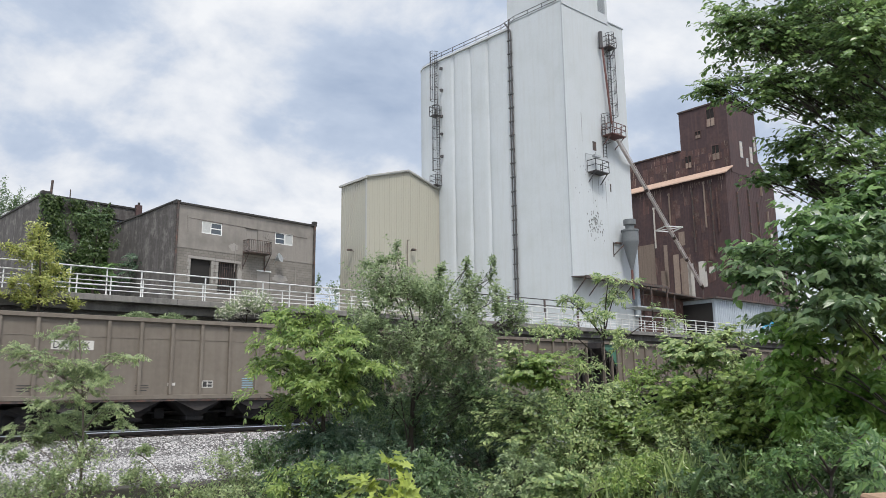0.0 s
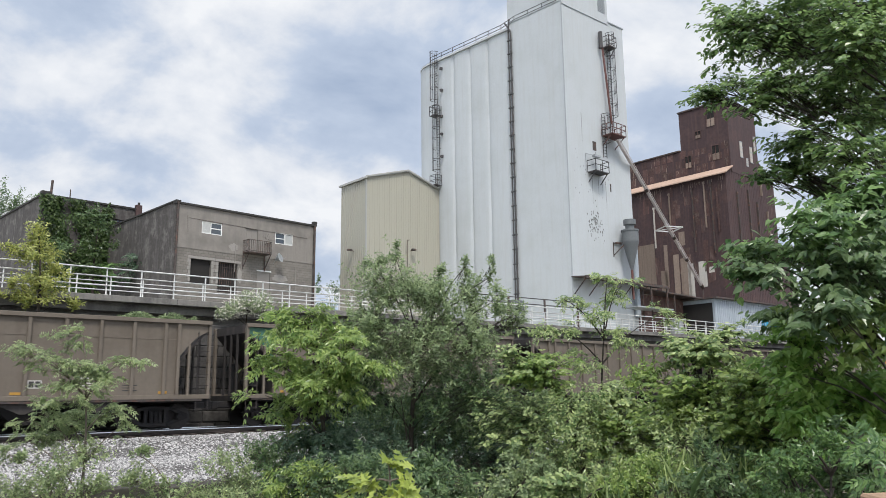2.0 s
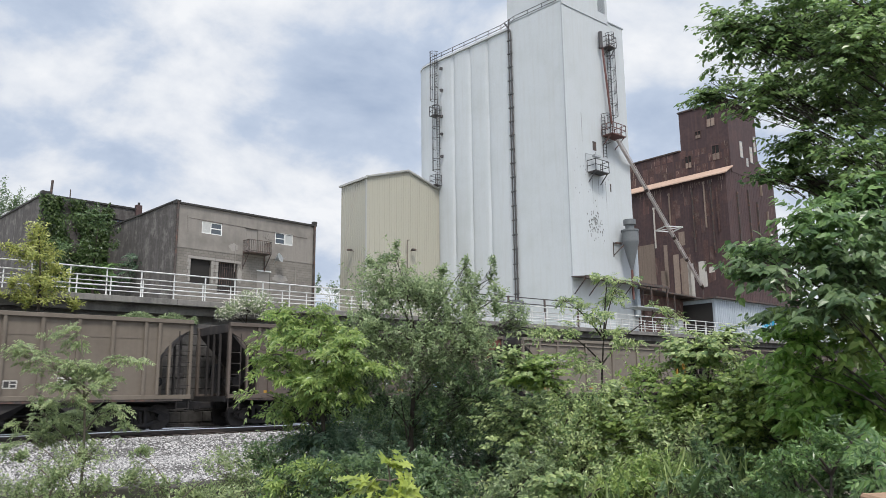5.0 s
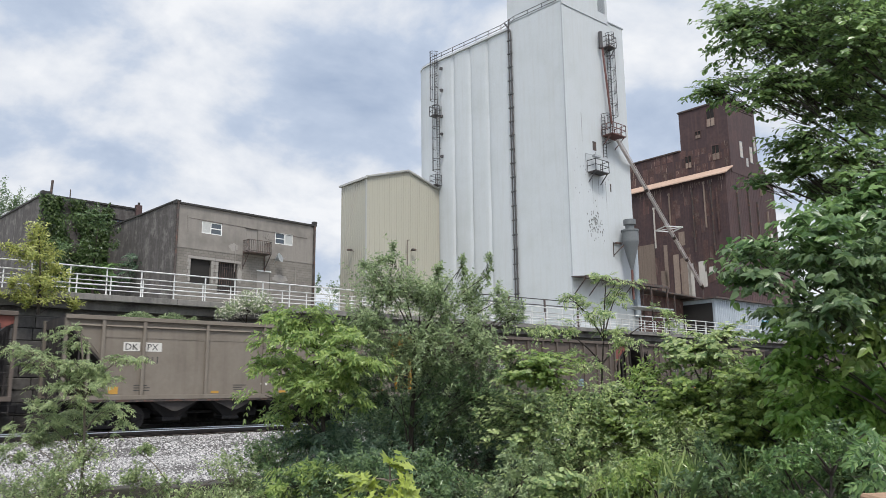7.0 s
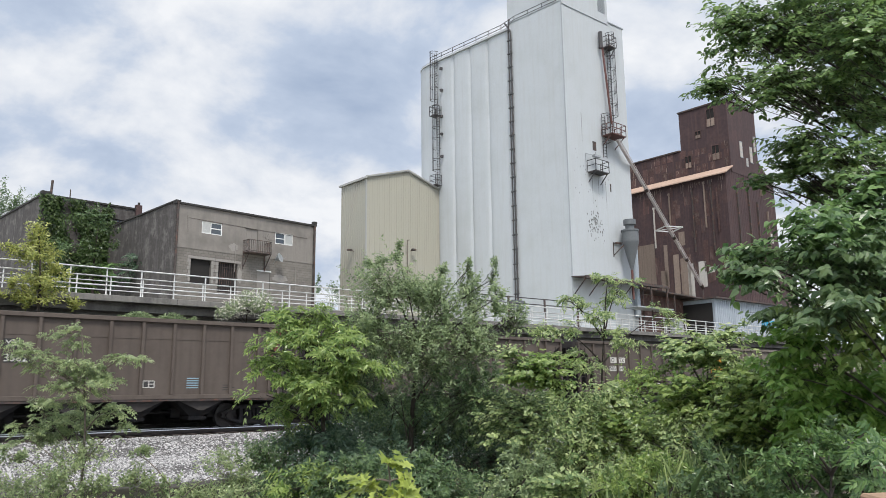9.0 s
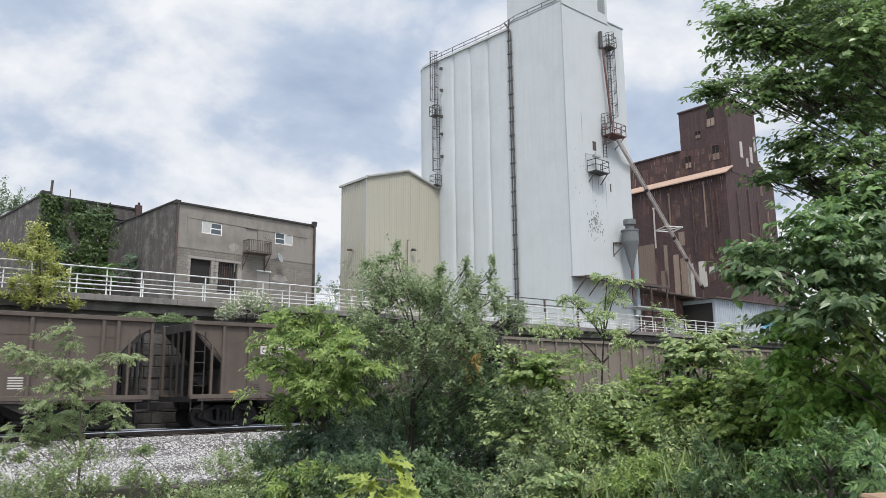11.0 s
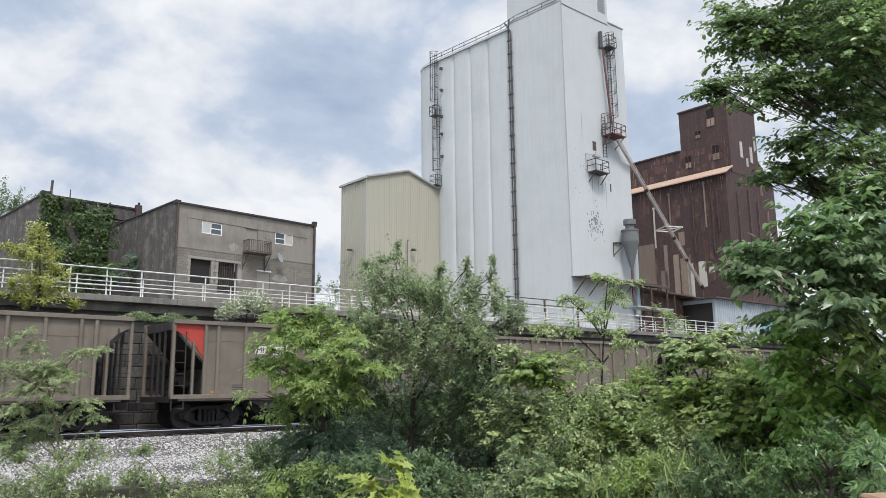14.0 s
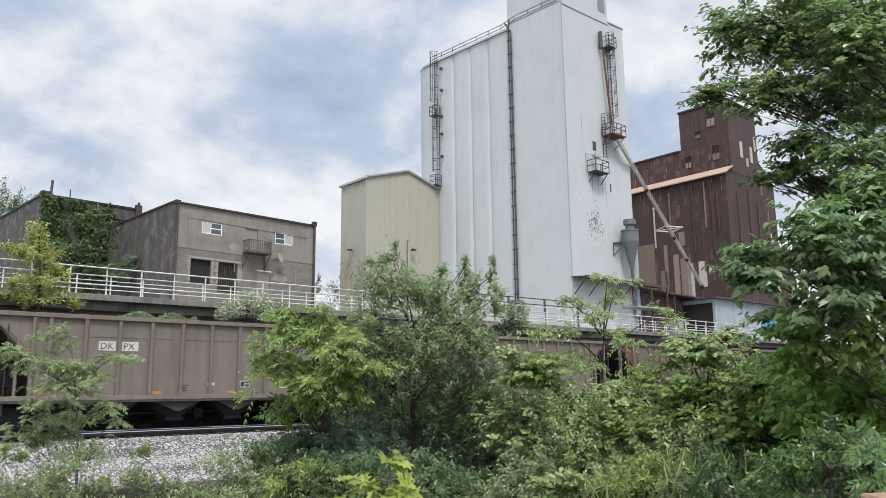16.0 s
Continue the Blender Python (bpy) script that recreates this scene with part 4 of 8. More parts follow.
    beam(bm, (1.0, -0.012, z(15.35)), (1.1, -0.012, z(13.8)), 0.02, 0.02)
    part("cable", bm, M_STEELDARK, t)


def block_material():
    m = bpy.data.materials.new("painted_block_wall")
    m.use_nodes = True
    nt = m.node_tree
    n, l = nt.nodes, nt.links
    b = n["Principled BSDF"]
    b.inputs["Roughness"].default_value = 0.92
    co = n.new("ShaderNodeTexCoord")
    mp = n.new("ShaderNodeMapping"); mp.inputs["Rotation"].default_value = (radians(90), 0, 0)
    l.new(co.outputs["Object"], mp.inputs[0])
    br = n.new("ShaderNodeTexBrick")
    br.inputs["Color1"].default_value, br.inputs["Color2"].default_value = (0.165, 0.15, 0.133, 1), (0.195, 0.178, 0.158, 1)
    br.inputs["Mortar"].default_value = (0.115, 0.105, 0.095, 1)
    br.inputs["Scale"].default_value, br.inputs["Mortar Size"].default_value = 1.0, 0.012
    br.inputs["Brick Width"].default_value, br.inputs["Row Height"].default_value = 0.42, 0.21
    l.new(mp.outputs[0], br.inputs[0])
    no = n.new("ShaderNodeTexNoise"); no.inputs["Scale"].default_value = 1.1; no.inputs["Detail"].default_value = 6
    l.new(co.outputs["Object"], no.inputs[0])
    mr = n.new("ShaderNodeMapRange"); mr.inputs[3].default_value, mr.inputs[4].default_value = 0.7, 1.3
    l.new(no.outputs[0], mr.inputs[0])
    sc = n.new("ShaderNodeVectorMath"); sc.operation = "SCALE"
    l.new(br.outputs[0], sc.inputs[0]); l.new(mr.outputs[0], sc.inputs["Scale"])
    l.new(sc.outputs[0], b.inputs["Base Color"])
    bp = n.new("ShaderNodeBump"); bp.inputs["Strength"].default_value = 0.4
    l.new(br.outputs["Fac"], bp.inputs["Height"]); bp.invert = True
    l.new(bp.outputs[0], b.inputs["Normal"])
    return m


M_BLOCK = block_material()
make_house()


# ---------------------------------------------------------------- ivy-grown building
def make_ivy_building():
    zb = 9.0
    t = thing("ivy_building", pose(14.06, 71.44, zb, 0, 0, 5), "blackened flat-roofed masonry building overgrown with ivy", "building")
    top, W, D = 9.45, 8.6, 22.0
    bm = B()
    wall_xz(bm, 0, W, 0, top, 0, 0.35, [(6.3, 7.35, 7.3, 8.3)])
    part("front_wall", bm, M_DARKWALL, t)
    bm = B()
    box(bm, 0, 0.35, 0.35, D, 0, top)
    part("side_wall", bm, M_DARKWALL, t)
    bm = B()
    box(bm, W - 0.35, W, 0.35, D, 0, top)
    part("side_wall", bm, M_DARKWALL, t)
    bm = B()
    box(bm, 0.35, W - 0.35, 0.35, D, top - 0.5, top - 0.35)
    part("roof", bm, M_ROOF, t)
    bm = B()
    box(bm, -0.1, W + 0.1, -0.12, 0.45, top, top + 0.16)
    box(bm, -0.1, 0.45, 0.45, D, top, top + 0.16)
    box(bm, -0.1, 0.6, -0.12, 0.6, top + 0.1, top + 0.42)
    part("coping", bm, M_ROOF, t)
    bm = B()
    box(bm, W - 0.45, W + 0.12, -0.2, 0.25, 0, top + 0.5)
    part("pilaster", bm, M_RUST, t, "rust-stained corner pier", bevel=0.03)
    bm = B()
    rod(bm, (W - 0.15, 0, top + 0.4), (W - 0.15, 0, top + 0.75), 0.12, 8)
    part("cap", bm, M_ROOF, t)
    bm = B()
    box(bm, 6.3, 7.35, 0.25, 0.3, 7.3, 8.3)
    w = part("window", bm, M_GLASS, t, "dark rusty multi-pane window")
    bm = B()
    for x in np.linspace(6.3, 7.35, 5):
        box(bm, x - 0.025, x + 0.025, 0.2, 0.25, 7.3, 8.3)
    for zz in np.linspace(7.3, 8.3, 5):
        box(bm, 6.3, 7.35, 0.19, 0.24, zz - 0.025, zz + 0.025)
    part("muntins", bm, M_RUST, w)
    bm = B()
    rod(bm, (0.75, 0.3, top), (0.8, 0.3, top + 1.55), 0.11, 8)
    part("vent_pipe", bm, M_STEELDARK, t)
    bm = B()
    rod(bm, (2.35, 0.3, top), (2.35, 0.3, top + 1.0), 0.05, 8)
    part("vent_pipe", bm, M_STEELDARK, t)
    return t


ivy_building = make_ivy_building()


# ---------------------------------------------------------------- beige shed
def make_beige_shed():
    zb = 8.3
    t = thing("beige_shed", pose(40.48, 60.47, zb, 0, 0, 1.5), "tall beige ribbed sheet-steel gabled shed", "building")
    W, D, ev, pk = 10.3, 4.4, 22.21 - zb, 23.78 - zb
    outline = [(0, 0), (W, 0), (W, ev), (5.2, pk), (0, ev)]
    bm = B()
    slab_xz(bm, outline, 0, 0.12)
    part("front_wall", bm, M_BEIGE, t)
    bm = B()
    slab_xz(bm, outline, D - 0.12, D)
    part("rear_wall", bm, M_BEIGE, t)
    for x0 in (0.002, W - 0.122):
        bm = B()
        box(bm, x0, x0 + 0.12, 0.12, D - 0.12, 0, ev)
        part("side_wall", bm, M_BEIGE, t)
    bm = B()
    box(bm, -0.03, 0.03, -0.035, 0, 0, 1)
    rib = None
    for i in range(34):
        x = 0.15 + (W - 0.3) * i / 33
        h = ev + (pk - ev) * (x / 5.2 if x < 5.2 else (W - x) / (W - 5.2)) - 0.15
        if rib is None:
            rib = part("wall_rib", bm, M_BEIGE, t)
            o = rib
        else:
            o = new("wall_rib", rib.data); o.parent = t
        o.location, o.scale = (x, 0, 0), (0.8, 0.6, h)
    for i in range(13):
        o = new("wall_rib", rib.data); o.parent = t
        o.matrix_basis = Matrix.Translation((0, 0.2 + (D - 0.4) * i / 12, 0)) @ pose(0, 0, 0, 0, 0, -90) @ Matrix.Diagonal((1.1, 1, ev - 0.1, 1))
    for a, b in (((0, ev), (5.2, pk)), ((5.2, pk), (W, ev))):
        bm = B()
        slab_xz(bm, [a, b, (b[0], b[1] + 0.12), (a[0], a[1] + 0.12)], -0.25, D + 0.2)
        part("roof_sheet", bm, M_BEIGE_TRIM, t)
    bm = B()
    beam(bm, (-0.1, -0.16, ev + 0.02), (5.2, -0.16, pk + 0.04), 0.1, 0.22)
    beam(bm, (5.2, -0.16, pk + 0.04), (W + 0.15, -0.16, ev + 0.0), 0.1, 0.22)
    box(bm, -0.22, -0.04, -0.2, D + 0.2, ev - 0.16, ev + 0.04)
    part("gutter_trim", bm, M_BEIGE_TRIM, t)
    bm = B()
    box(bm, -0.07, 0.07, -0.07, 0.06, 0, ev - 0.1)
    part("corner_trim", bm, M_BEIGE_TRIM, t)
    for x, y, dx, dy, zz in ((5.6, 0, 0, -1, 15.4 - zb), (0, 2.05, -1, 0, 15.05 - zb)):
        lm = new("wall_lamp"); lm.parent = t
        lm.location = (x, y, zz)
        bm = B()
        beam(bm, (0, 0, 0), (dx * 0.45, dy * 0.45, 0.06), 0.07, 0.07)
        box(bm, -0.22, 0.22, -0.16, 0.16, -0.02, 0.16, Matrix.Translation((dx * 0.5, dy * 0.5, 0)))
        part("lamp_housing", bm, M_STEELDARK, lm, "dark wall floodlight")
    bm = B()
    rod(bm, (4.95, -0.25, 0), (4.95, -0.25, 16.4 - zb), 0.04, 6)
    rod(bm, (4.95, -0.25, 16.4 - zb), (5.15, -0.35, 16.45 - zb), 0.04, 6)
    part("vent_pipe", bm, M_STEELDARK, t)


make_beige_shed()


# ---------------------------------------------------------------- white grain elevator
def ladder(bm, base, z0, z1, out, side, w=0.42, cage=True, rung=0.3):
    """Caged ladder; base (x, y), out: away from the wall, side: along it."""
    base, out, side = Vector((*base, 0)), Vector((*out, 0)), Vector((*side, 0))
    a, b = base + out * 0.2 - side * w / 2, base + out * 0.2 + side * w / 2
    for q in (a, b):
        beam(bm, q + Vector((0, 0, z0)), q + Vector((0, 0, z1)), 0.05, 0.05)
    n = int((z1 - z0) / rung)
    for i in range(n):
        zz = Vector((0, 0, z0 + (i + 0.5) * rung))
        beam(bm, a + zz, b + zz, 0.03, 0.03)
    if cage:
        ring = [base + out * (0.2 + 0.72 * math.sin(k)) + side * (0.40 * math.cos(k)) for k in np.linspace(0, math.pi, 7)]
        m = int((z1 - z0 - 1.5) / 1.2)
        for i in range(m + 1):
            zz = Vector((0, 0, z0 + 1.5 + (z1 - z0 - 1.5) * i / max(m, 1)))
            for p, q in zip(ring, ring[1:]):
                beam(bm, p + zz, q + zz, 0.03, 0.05)
        for p in ring[1:-1]:
            beam(bm, p + Vector((0, 0, z0 + 1.5)), p + Vector((0, 0, z1)), 0.025, 0.025)


def platform(bm, x0, x1, y0, y1, z):
    """Grating with posts and rails on all sides and two braces to the wall at y1."""
    box(bm, x0, x1, y0, y1, z - 0.09, z)
    for a, b in (((x0, y0), (x1, y0)), ((x0, y0), (x0, y1)), ((x1, y0), (x1, y1))):
        for h in (0.55, 1.07):
            beam(bm, (*a, z + h), (*b, z + h), 0.05, 0.05)
        n = max(1, round(math.dist(a, b) / 0.8))
        for i in range(n + 1):
            x, y = a[0] + (b[0] - a[0]) * i / n, a[1] + (b[1] - a[1]) * i / n
            beam(bm, (x, y, z - 0.05), (x, y, z + 1.07), 0.05, 0.05)
    for x in (x0 + 0.1, x1 - 0.1):
        beam(bm, (x, y0 + 0.1, z - 0.05), (x, y1, z - 1.0), 0.07, 0.07)


def make_elevator():
    zb = 6.3
    t = thing("grain_elevator", pose(51.24, 43.77, zb, 0, 0, 0.5), "white painted concrete grain elevator with scalloped bins", "grain elevator")
    H = 37.7 - zb
    ca, sa = math.cos(radians(94.2)), math.sin(radians(94.2))

    def P(u, v):
        return (u + v * ca, v * sa)
    WR = 9.45
    # tower block
    bm = B()
    prism(bm, [P(0, 0), P(WR, 0), P(WR, 6.5), P(0, 6.5)], 0, H)
    part("tower", bm, M_WHITE, t)
    # bins with rounded fronts
    edges = [6.55, 9.55, 12.05, 14.55, 17.05, 19.75]
    for a, b in zip(edges, edges[1:]):
        c, hw = (a + b) / 2, (b - a) / 2
        out = []
        for k in range(13):
            w = -1 + 2 * k / 12
            out.append((0.16 - 0.16 * max(0.0, 1 - abs(w) ** 3) ** 0.4, c + w * hw))
        if b == edges[-1]:
            out = out[:8] + [(0.0 + 4.6 * (1 - math.cos(math.pi * k / 14)), c + 0.3 + 3.25 * math.sin(math.pi * k / 14)) for k in range(1, 14)]
        out += [(WR, b), (WR, a)]
        bm = B()
        prism(bm, [P(u, v) for u, v in out], 0, H - 0.62)
        part("bin", bm, M_WHITE, t, smooth=True)
    # roof deck
    deck = [P(-0.16, 6.3), P(-0.16, 18.4)] + [P(-0.16 + 4.7 * (1 - math.cos(math.pi * k / 12)), 18.4 + 3.65 * math.sin(math.pi * k / 12)) for k in range(1, 12)] + [P(WR, 18.4), P(WR, 6.3)]
    bm = B()
    prism(bm, deck, H - 0.62, H - 0.40)
    part("roof_deck", bm, M_WHITE, t)
    bm = B()
    prism(bm, [P(-0.05, 0.0), P(0.3, 0.0), P(0.3, 6.56), P(-0.05, 6.56)], H, H + 0.10)
    prism(bm, [P(7.02, -0.08), P(WR + 0.14, -0.08), P(WR + 0.14, 6.56), P(7.02, 6.56)], H, H + 0.12)
    part("coping", bm, M_GALV, t)
    # head house, its louvre
    bm = B()
    prism(bm, [P(0.08, -0.075), P(7.0, -0.075), P(7.0, 7.5), P(0.9, 7.5), P(0.9, 1.6), P(0.08, 1.6)], H - 0.3, H + 9.0)
    hh = part("head_house", bm, M_WHITE, t)
    bm = B()
    for i in range(14):
        box(bm, 5.5, 6.6, -0.12, -0.07, H + 0.75 + 0.16 * i, H + 0.83 + 0.16 * i)
    part("louvre", bm, M_GALV, hh)
    # deck railing
    rl = new("roof_railing"); rl.parent = t
    bm = B()
    prev = None
    pts = [P(0.05, 0.6 + i * 1.75) for i in range(11)]
    for p in pts:
        a = Vector((*p, H - (0.1 if p[1] < 6.5 else 0.42)))
        beam(bm, a - Vector((0, 0, 0.12)), a + Vector((0, 0, 0.72)), 0.05, 0.05)
        if prev is not None:
            for h in (0.36, 0.72):
                beam(bm, prev + Vector((0, 0, h)), a + Vector((0, 0, h)), 0.05, 0.05)
        prev = a
    part("rail_bars", bm, M_IRON, rl)
    # seams on the tower, faint vertical joints
    bm = B()
    for u, v in ((0.0, 0.0),):
        rod(bm, (*P(u - 0.03, v - 0.02), 0.2), (*P(u - 0.03, v - 0.02), H), 0.05, 6)
    part("corner_conduit", bm, M_GALV, t)
    # grain pipe down the left face
    bm = B()
    o1, o2 = P(-0.18, 6.15), P(-0.18, 6.45)
    rod(bm, (*o1, 2.0), (*o1, H - 1.0), 0.085, 8)
    part("riser_pipe", bm, M_IRON, t, "dark riser pipe strapped to the wall")
    bm = B()
    rod(bm, (*o2, 2.0), (*o2, H - 1.0), 0.06, 8)
    for i in range(20):
        zz = 2.5 + i * 1.42
        beam(bm, (*P(-0.2, 6.0), zz), (*P(-0.2, 6.6), zz), 0.16, 0.1)
    rod(bm, (*o1, H - 1.0), (*P(-0.2, 6.9), H + 0.2), 0.085, 8)
    rod(bm, (*o2, H - 1.0), (*P(-0.3, 6.2), H + 0.3), 0.085, 8)
    rod(bm, (*o2, 3.0), (*P(-0.5, 6.1), 2.0), 0.1, 8)
    part("riser_pipe", bm, M_IRON, t, "dark riser pipe with clamps")
    # left ladder in two flights with small platforms
    out = Vector((-1, 0.05)).normalized()
    side = Vector((ca, sa))
    bx, by = P(-0.02, 16.95)
    bm = B()
    ladder(bm, (bx, by), 31.0 - zb, 38.1 - zb, out, side)
    ladder(bm, P(-0.02, 16.65), 23.0 - zb, 31.7 - zb, out, side)
    for zz in (30.7, 22.9):
        box(bm, bx - 0.85, bx, by - 0.6, by + 0.35, zz - zb - 0.07, zz - zb)
        for a, b in (((bx - 0.85, by - 0.6), (bx - 0.85, by + 0.35)), ((bx - 0.85, by + 0.35), (bx, by + 0.35)), ((bx - 0.85, by - 0.6), (bx, by - 0.6))):
            for h in (0.5, 1.05):
                beam(bm, (*a, zz - zb + h), (*b, zz - zb + h), 0.045, 0.045)
            beam(bm, (*a, zz - zb), (*a, zz - zb + 1.05), 0.045, 0.045)
            beam(bm, (*b, zz - zb), (*b, zz - zb + 1.05), 0.045, 0.045)
    for zz in (30.5, 28.5, 26, 33.5, 36):
        beam(bm, (bx, by - 0.8, zz - zb), (bx - 0.25, by - 0.8, zz - zb), 0.25, 0.25)
    part("caged_ladder", bm, M_IRON, t, "rusty caged ladder with landings")
    # right face: ladder, platforms, spout
    bm = B()
    ladder(bm, (6.7, 0), 26.0 - zb, 36.2 - zb, (0, -1), (1, 0), w=0.5)
    ladder(bm, (5.35, 0), 23.1 - zb, 27.4 - zb, (0, -1), (1, 0), w=0.5)
    part("caged_ladder", bm, M_IRON, t, "rusty caged ladder with landings")
    for x0, x1, d, zz in ((5.2, 7.3, 1.3, 25.35), (2.8, 4.75, 1.0, 21.3), (5.95, 7.1, 0.9, 34.65)):
        bm = B()
        platform(bm, x0, x1, -d, 0, zz - zb)
        part("landing", bm, M_REDPIPE if zz > 24 and zz < 30 else M_IRON, t, "steel landing with railing")
    bm = B()
    rod(bm, (5.4, -0.4, 35.2 - zb), (6.1, -0.6, 26.6 - zb), 0.10, 10)
    part("red_spout", bm, M_REDPIPE, t, "rusty red grain spout")
    bm = B()
    rod(bm, (5.35, -0.35, 34.3 - zb), (5.35, -0.35, 36.0 - zb), 0.2, 10)
    part("spout_head", bm, M_IRON, t, smooth=True)
    bm = B()
    box(bm, 3.75, 4.25, -0.03, 0.0, 23.6 - zb, 24.5 - zb)
    part("hatch", bm, M_STEELDARK, t)
    bm = B()
    box(bm, 6.1, 6.25, -0.02, 0.0, 19.9 - zb, 20.7 - zb)
    part("hatch", bm, M_STEELDARK, t)
    bm = B()
    beam(bm, (2.5, -0.12, 21.1 - zb), (2.5, -0.12, 23.0 - zb), 0.04, 0.04)
    beam(bm, (2.5, -0.12, 23.0 - zb), (4.0, -0.5, 22.9 - zb), 0.05, 0.05)
    box(bm, 3.2, 4.1, -0.65, -0.3, 22.75 - zb, 22.95 - zb)
    part("yard_lamp", bm, M_GALV, t)
    # mould specks on the paint
    rng = random.Random(3)
    bm = B()
    for i in range(90):
        x, zz = rng.gauss(3.6, 0.55), rng.gauss(16.4, 0.7) - zb
        s = rng.uniform(0.03, 0.09)
        slab_xz(bm, [(x - s, zz), (x, zz - s * 2.5), (x + s * 0.8, zz), (x, zz + s)], -0.006, -0.001)
    for i in range(26):
        x, zz = rng.uniform(0.5, 6), rng.uniform(19, 24) - zb
        s = rng.uniform(0.02, 0.06)
        slab_xz(bm, [(x - s, zz), (x, zz - s * 3), (x + s * 0.8, zz), (x, zz + s)], -0.006, -0.001)
    for x, z0, z1 in ((3.4, 18.2, 21.0), (4.3, 19.0, 21.0), (4.9, 19.6, 21.2), (5.4, 18.0, 20.8), (2.2, 24, 27)):
        slab_xz(bm, [(x, z1 - zb), (x + 0.04, z0 - zb), (x + 0.07, z1 - zb)], -0.006, -0.001)
    tagged(part("mould_stain", bm, M_STAIN, t, "dark mould specks on the paint"), kind="stuff")
    # dust cyclone
    cy = new("dust_cyclone"); cy.parent = t
    cx, cyy = 7.25, -1.15
    bm = B()
    rod(bm, (cx, cyy, 14.95 - zb), (cx, cyy, 15.95 - zb), 0.78, 24)
    rod(bm, (cx, cyy, 15.95 - zb), (cx, cyy, 16.1 - zb), 0.84, 24)
    rod(bm, (cx, cyy, 16.1 - zb), (cx, cyy, 16.6 - zb), 0.42, 20)
    rod(bm, (cx, cyy, 16.6 - zb), (cx, cyy, 17.1 - zb), 0.58, 20)
    part("drum", bm, M_CYCLONE, cy, smooth=True)
    bm = B()
    rod(bm, (cx, cyy, 12.3 - zb), (cx, cyy, 14.95 - zb), 0.12, 24, 0.78)
    part("cone", bm, M_CYCLONE, cy, smooth=True)
    bm = B()
    rod(bm, (cx, cyy, 9.5 - zb), (cx, cyy, 12.3 - zb), 0.11, 10)
    part("discharge_pipe", bm, M_REDPIPE, cy)
    bm = B()
    rod(bm, (8.95, -0.35, 8.0 - zb), (8.95, -0.35, 15.6 - zb), 0.28, 14)
    part("duct", bm, M_BLUEGREY, cy, "pale blue-grey duct", smooth=True)
    bm = B()
    beam(bm, (6.1, 0, 13.6 - zb), (6.1, 0, 15.0 - zb), 0.1, 0.1)
    for yy in (-0.2, -1.2):
        beam(bm, (6.1, yy * 0.2, 14.9 - zb), (7.2, yy, 14.9 - zb), 0.1, 0.1)
    beam(bm, (6.1, 0, 13.7 - zb), (6.7, -1.0, 14.8 - zb), 0.08, 0.08)
    part("bracket", bm, M_STEELDARK, cy)
    # loading canopy
    cn = new("loading_canopy"); cn.parent = t
    bm = B()
    beam(bm, (-0.1, -1.6, 10.98 - zb), (12.4, -1.6, 10.98 - zb), 0.1, 0.24)
    m = Matrix.Translation((0, 0, 11.15 - zb)) @ pose(0, 0, 0, 5, 0, 0)
    box(bm, -0.15, 12.4, -1.65, 0, -0.04, 0.04, m)
    part("canopy_roof", bm, M_STEELDARK, cn, "dark sagging sheet canopy")
    for x in (0.2, 2.2, 4.6, 7.0, 9.3):
        bm = B()
        beam(bm, (x, 0, 9.6 - zb), (x, -1.4, 10.95 - zb), 0.07, 0.07)
        part("canopy_brace", bm, M_STEELDARK, cn)
    for x in (9.6, 12.2):
        bm = B()
        beam(bm, (x, -1.5, 0.2), (x, -1.5, 10.9 - zb), 0.12, 0.12)
        part("canopy_post", bm, M_STEELDARK, cn)
    return t


make_elevator()


# ---------------------------------------------------------------- long loading chute
def make_chute():
    t = thing("loading_chute", pose(57.65, 42.9, 24.9), "long weathered steel grain chute hung from the elevator landing", "chute")
    a = Vector((0, 0, 0))
    b = Vector((77.8, 47.2, 12.6)) - Vector((57.65, 42.9, 24.9))
    bm = B()
    rod(bm, a, b, 0.15, 12)
    part("pipe", bm, M_PINKCHUTE, t, smooth=True)
    d = b.normalized()
    up = (Vector((0, 0, 1)) - d * d.z).normalized()
    sd = d.cross(up)
    bm = B()
    for s in (-1, 1):
        rod(bm, a + up * 0.1 + sd * 0.2 * s, b + up * 0.1 + sd * 0.2 * s, 0.035, 6)
    for i in range(18):
        q = a + (b - a) * (i / 17)
        beam(bm, q + sd * 0.21, q - sd * 0.21, 0.05, 0.05)
    part("stiffener", bm, M_PINKCHUTE, t)
    c = a + (b - a) * 0.56
    bm = B()
    r = [c + up * 0.35 + d * 0.9, c + sd * 1.5, c - up * 0.35 - d * 0.9, c - sd * 1.5]
    for p, q in zip(r, r[1:] + r[:1]):
        beam(bm, p, q, 0.11, 0.11)
    beam(bm, r[1], r[3], 0.09, 0.09)
    part("truss_spreader", bm, M_RAILWHITE, t, "white diamond spreader frame")
    bm = B()
    for i in (0.3, 0.62, 0.78):
        q = a + (b - a) * i
        rod(bm, q - d * 0.2, q + d * 0.2, 0.19, 12)
    rod(bm, b - d * 0.6, b, 0.2, 12)
    beam(bm, b, b + Vector((0.6, 0.3, -5.9)), 0.1, 0.1)
    beam(bm, b, b + Vector((-0.6, -0.3, -5.9)), 0.1, 0.1)
    part("coupling", bm, M_STEELDARK, t)


make_chute()


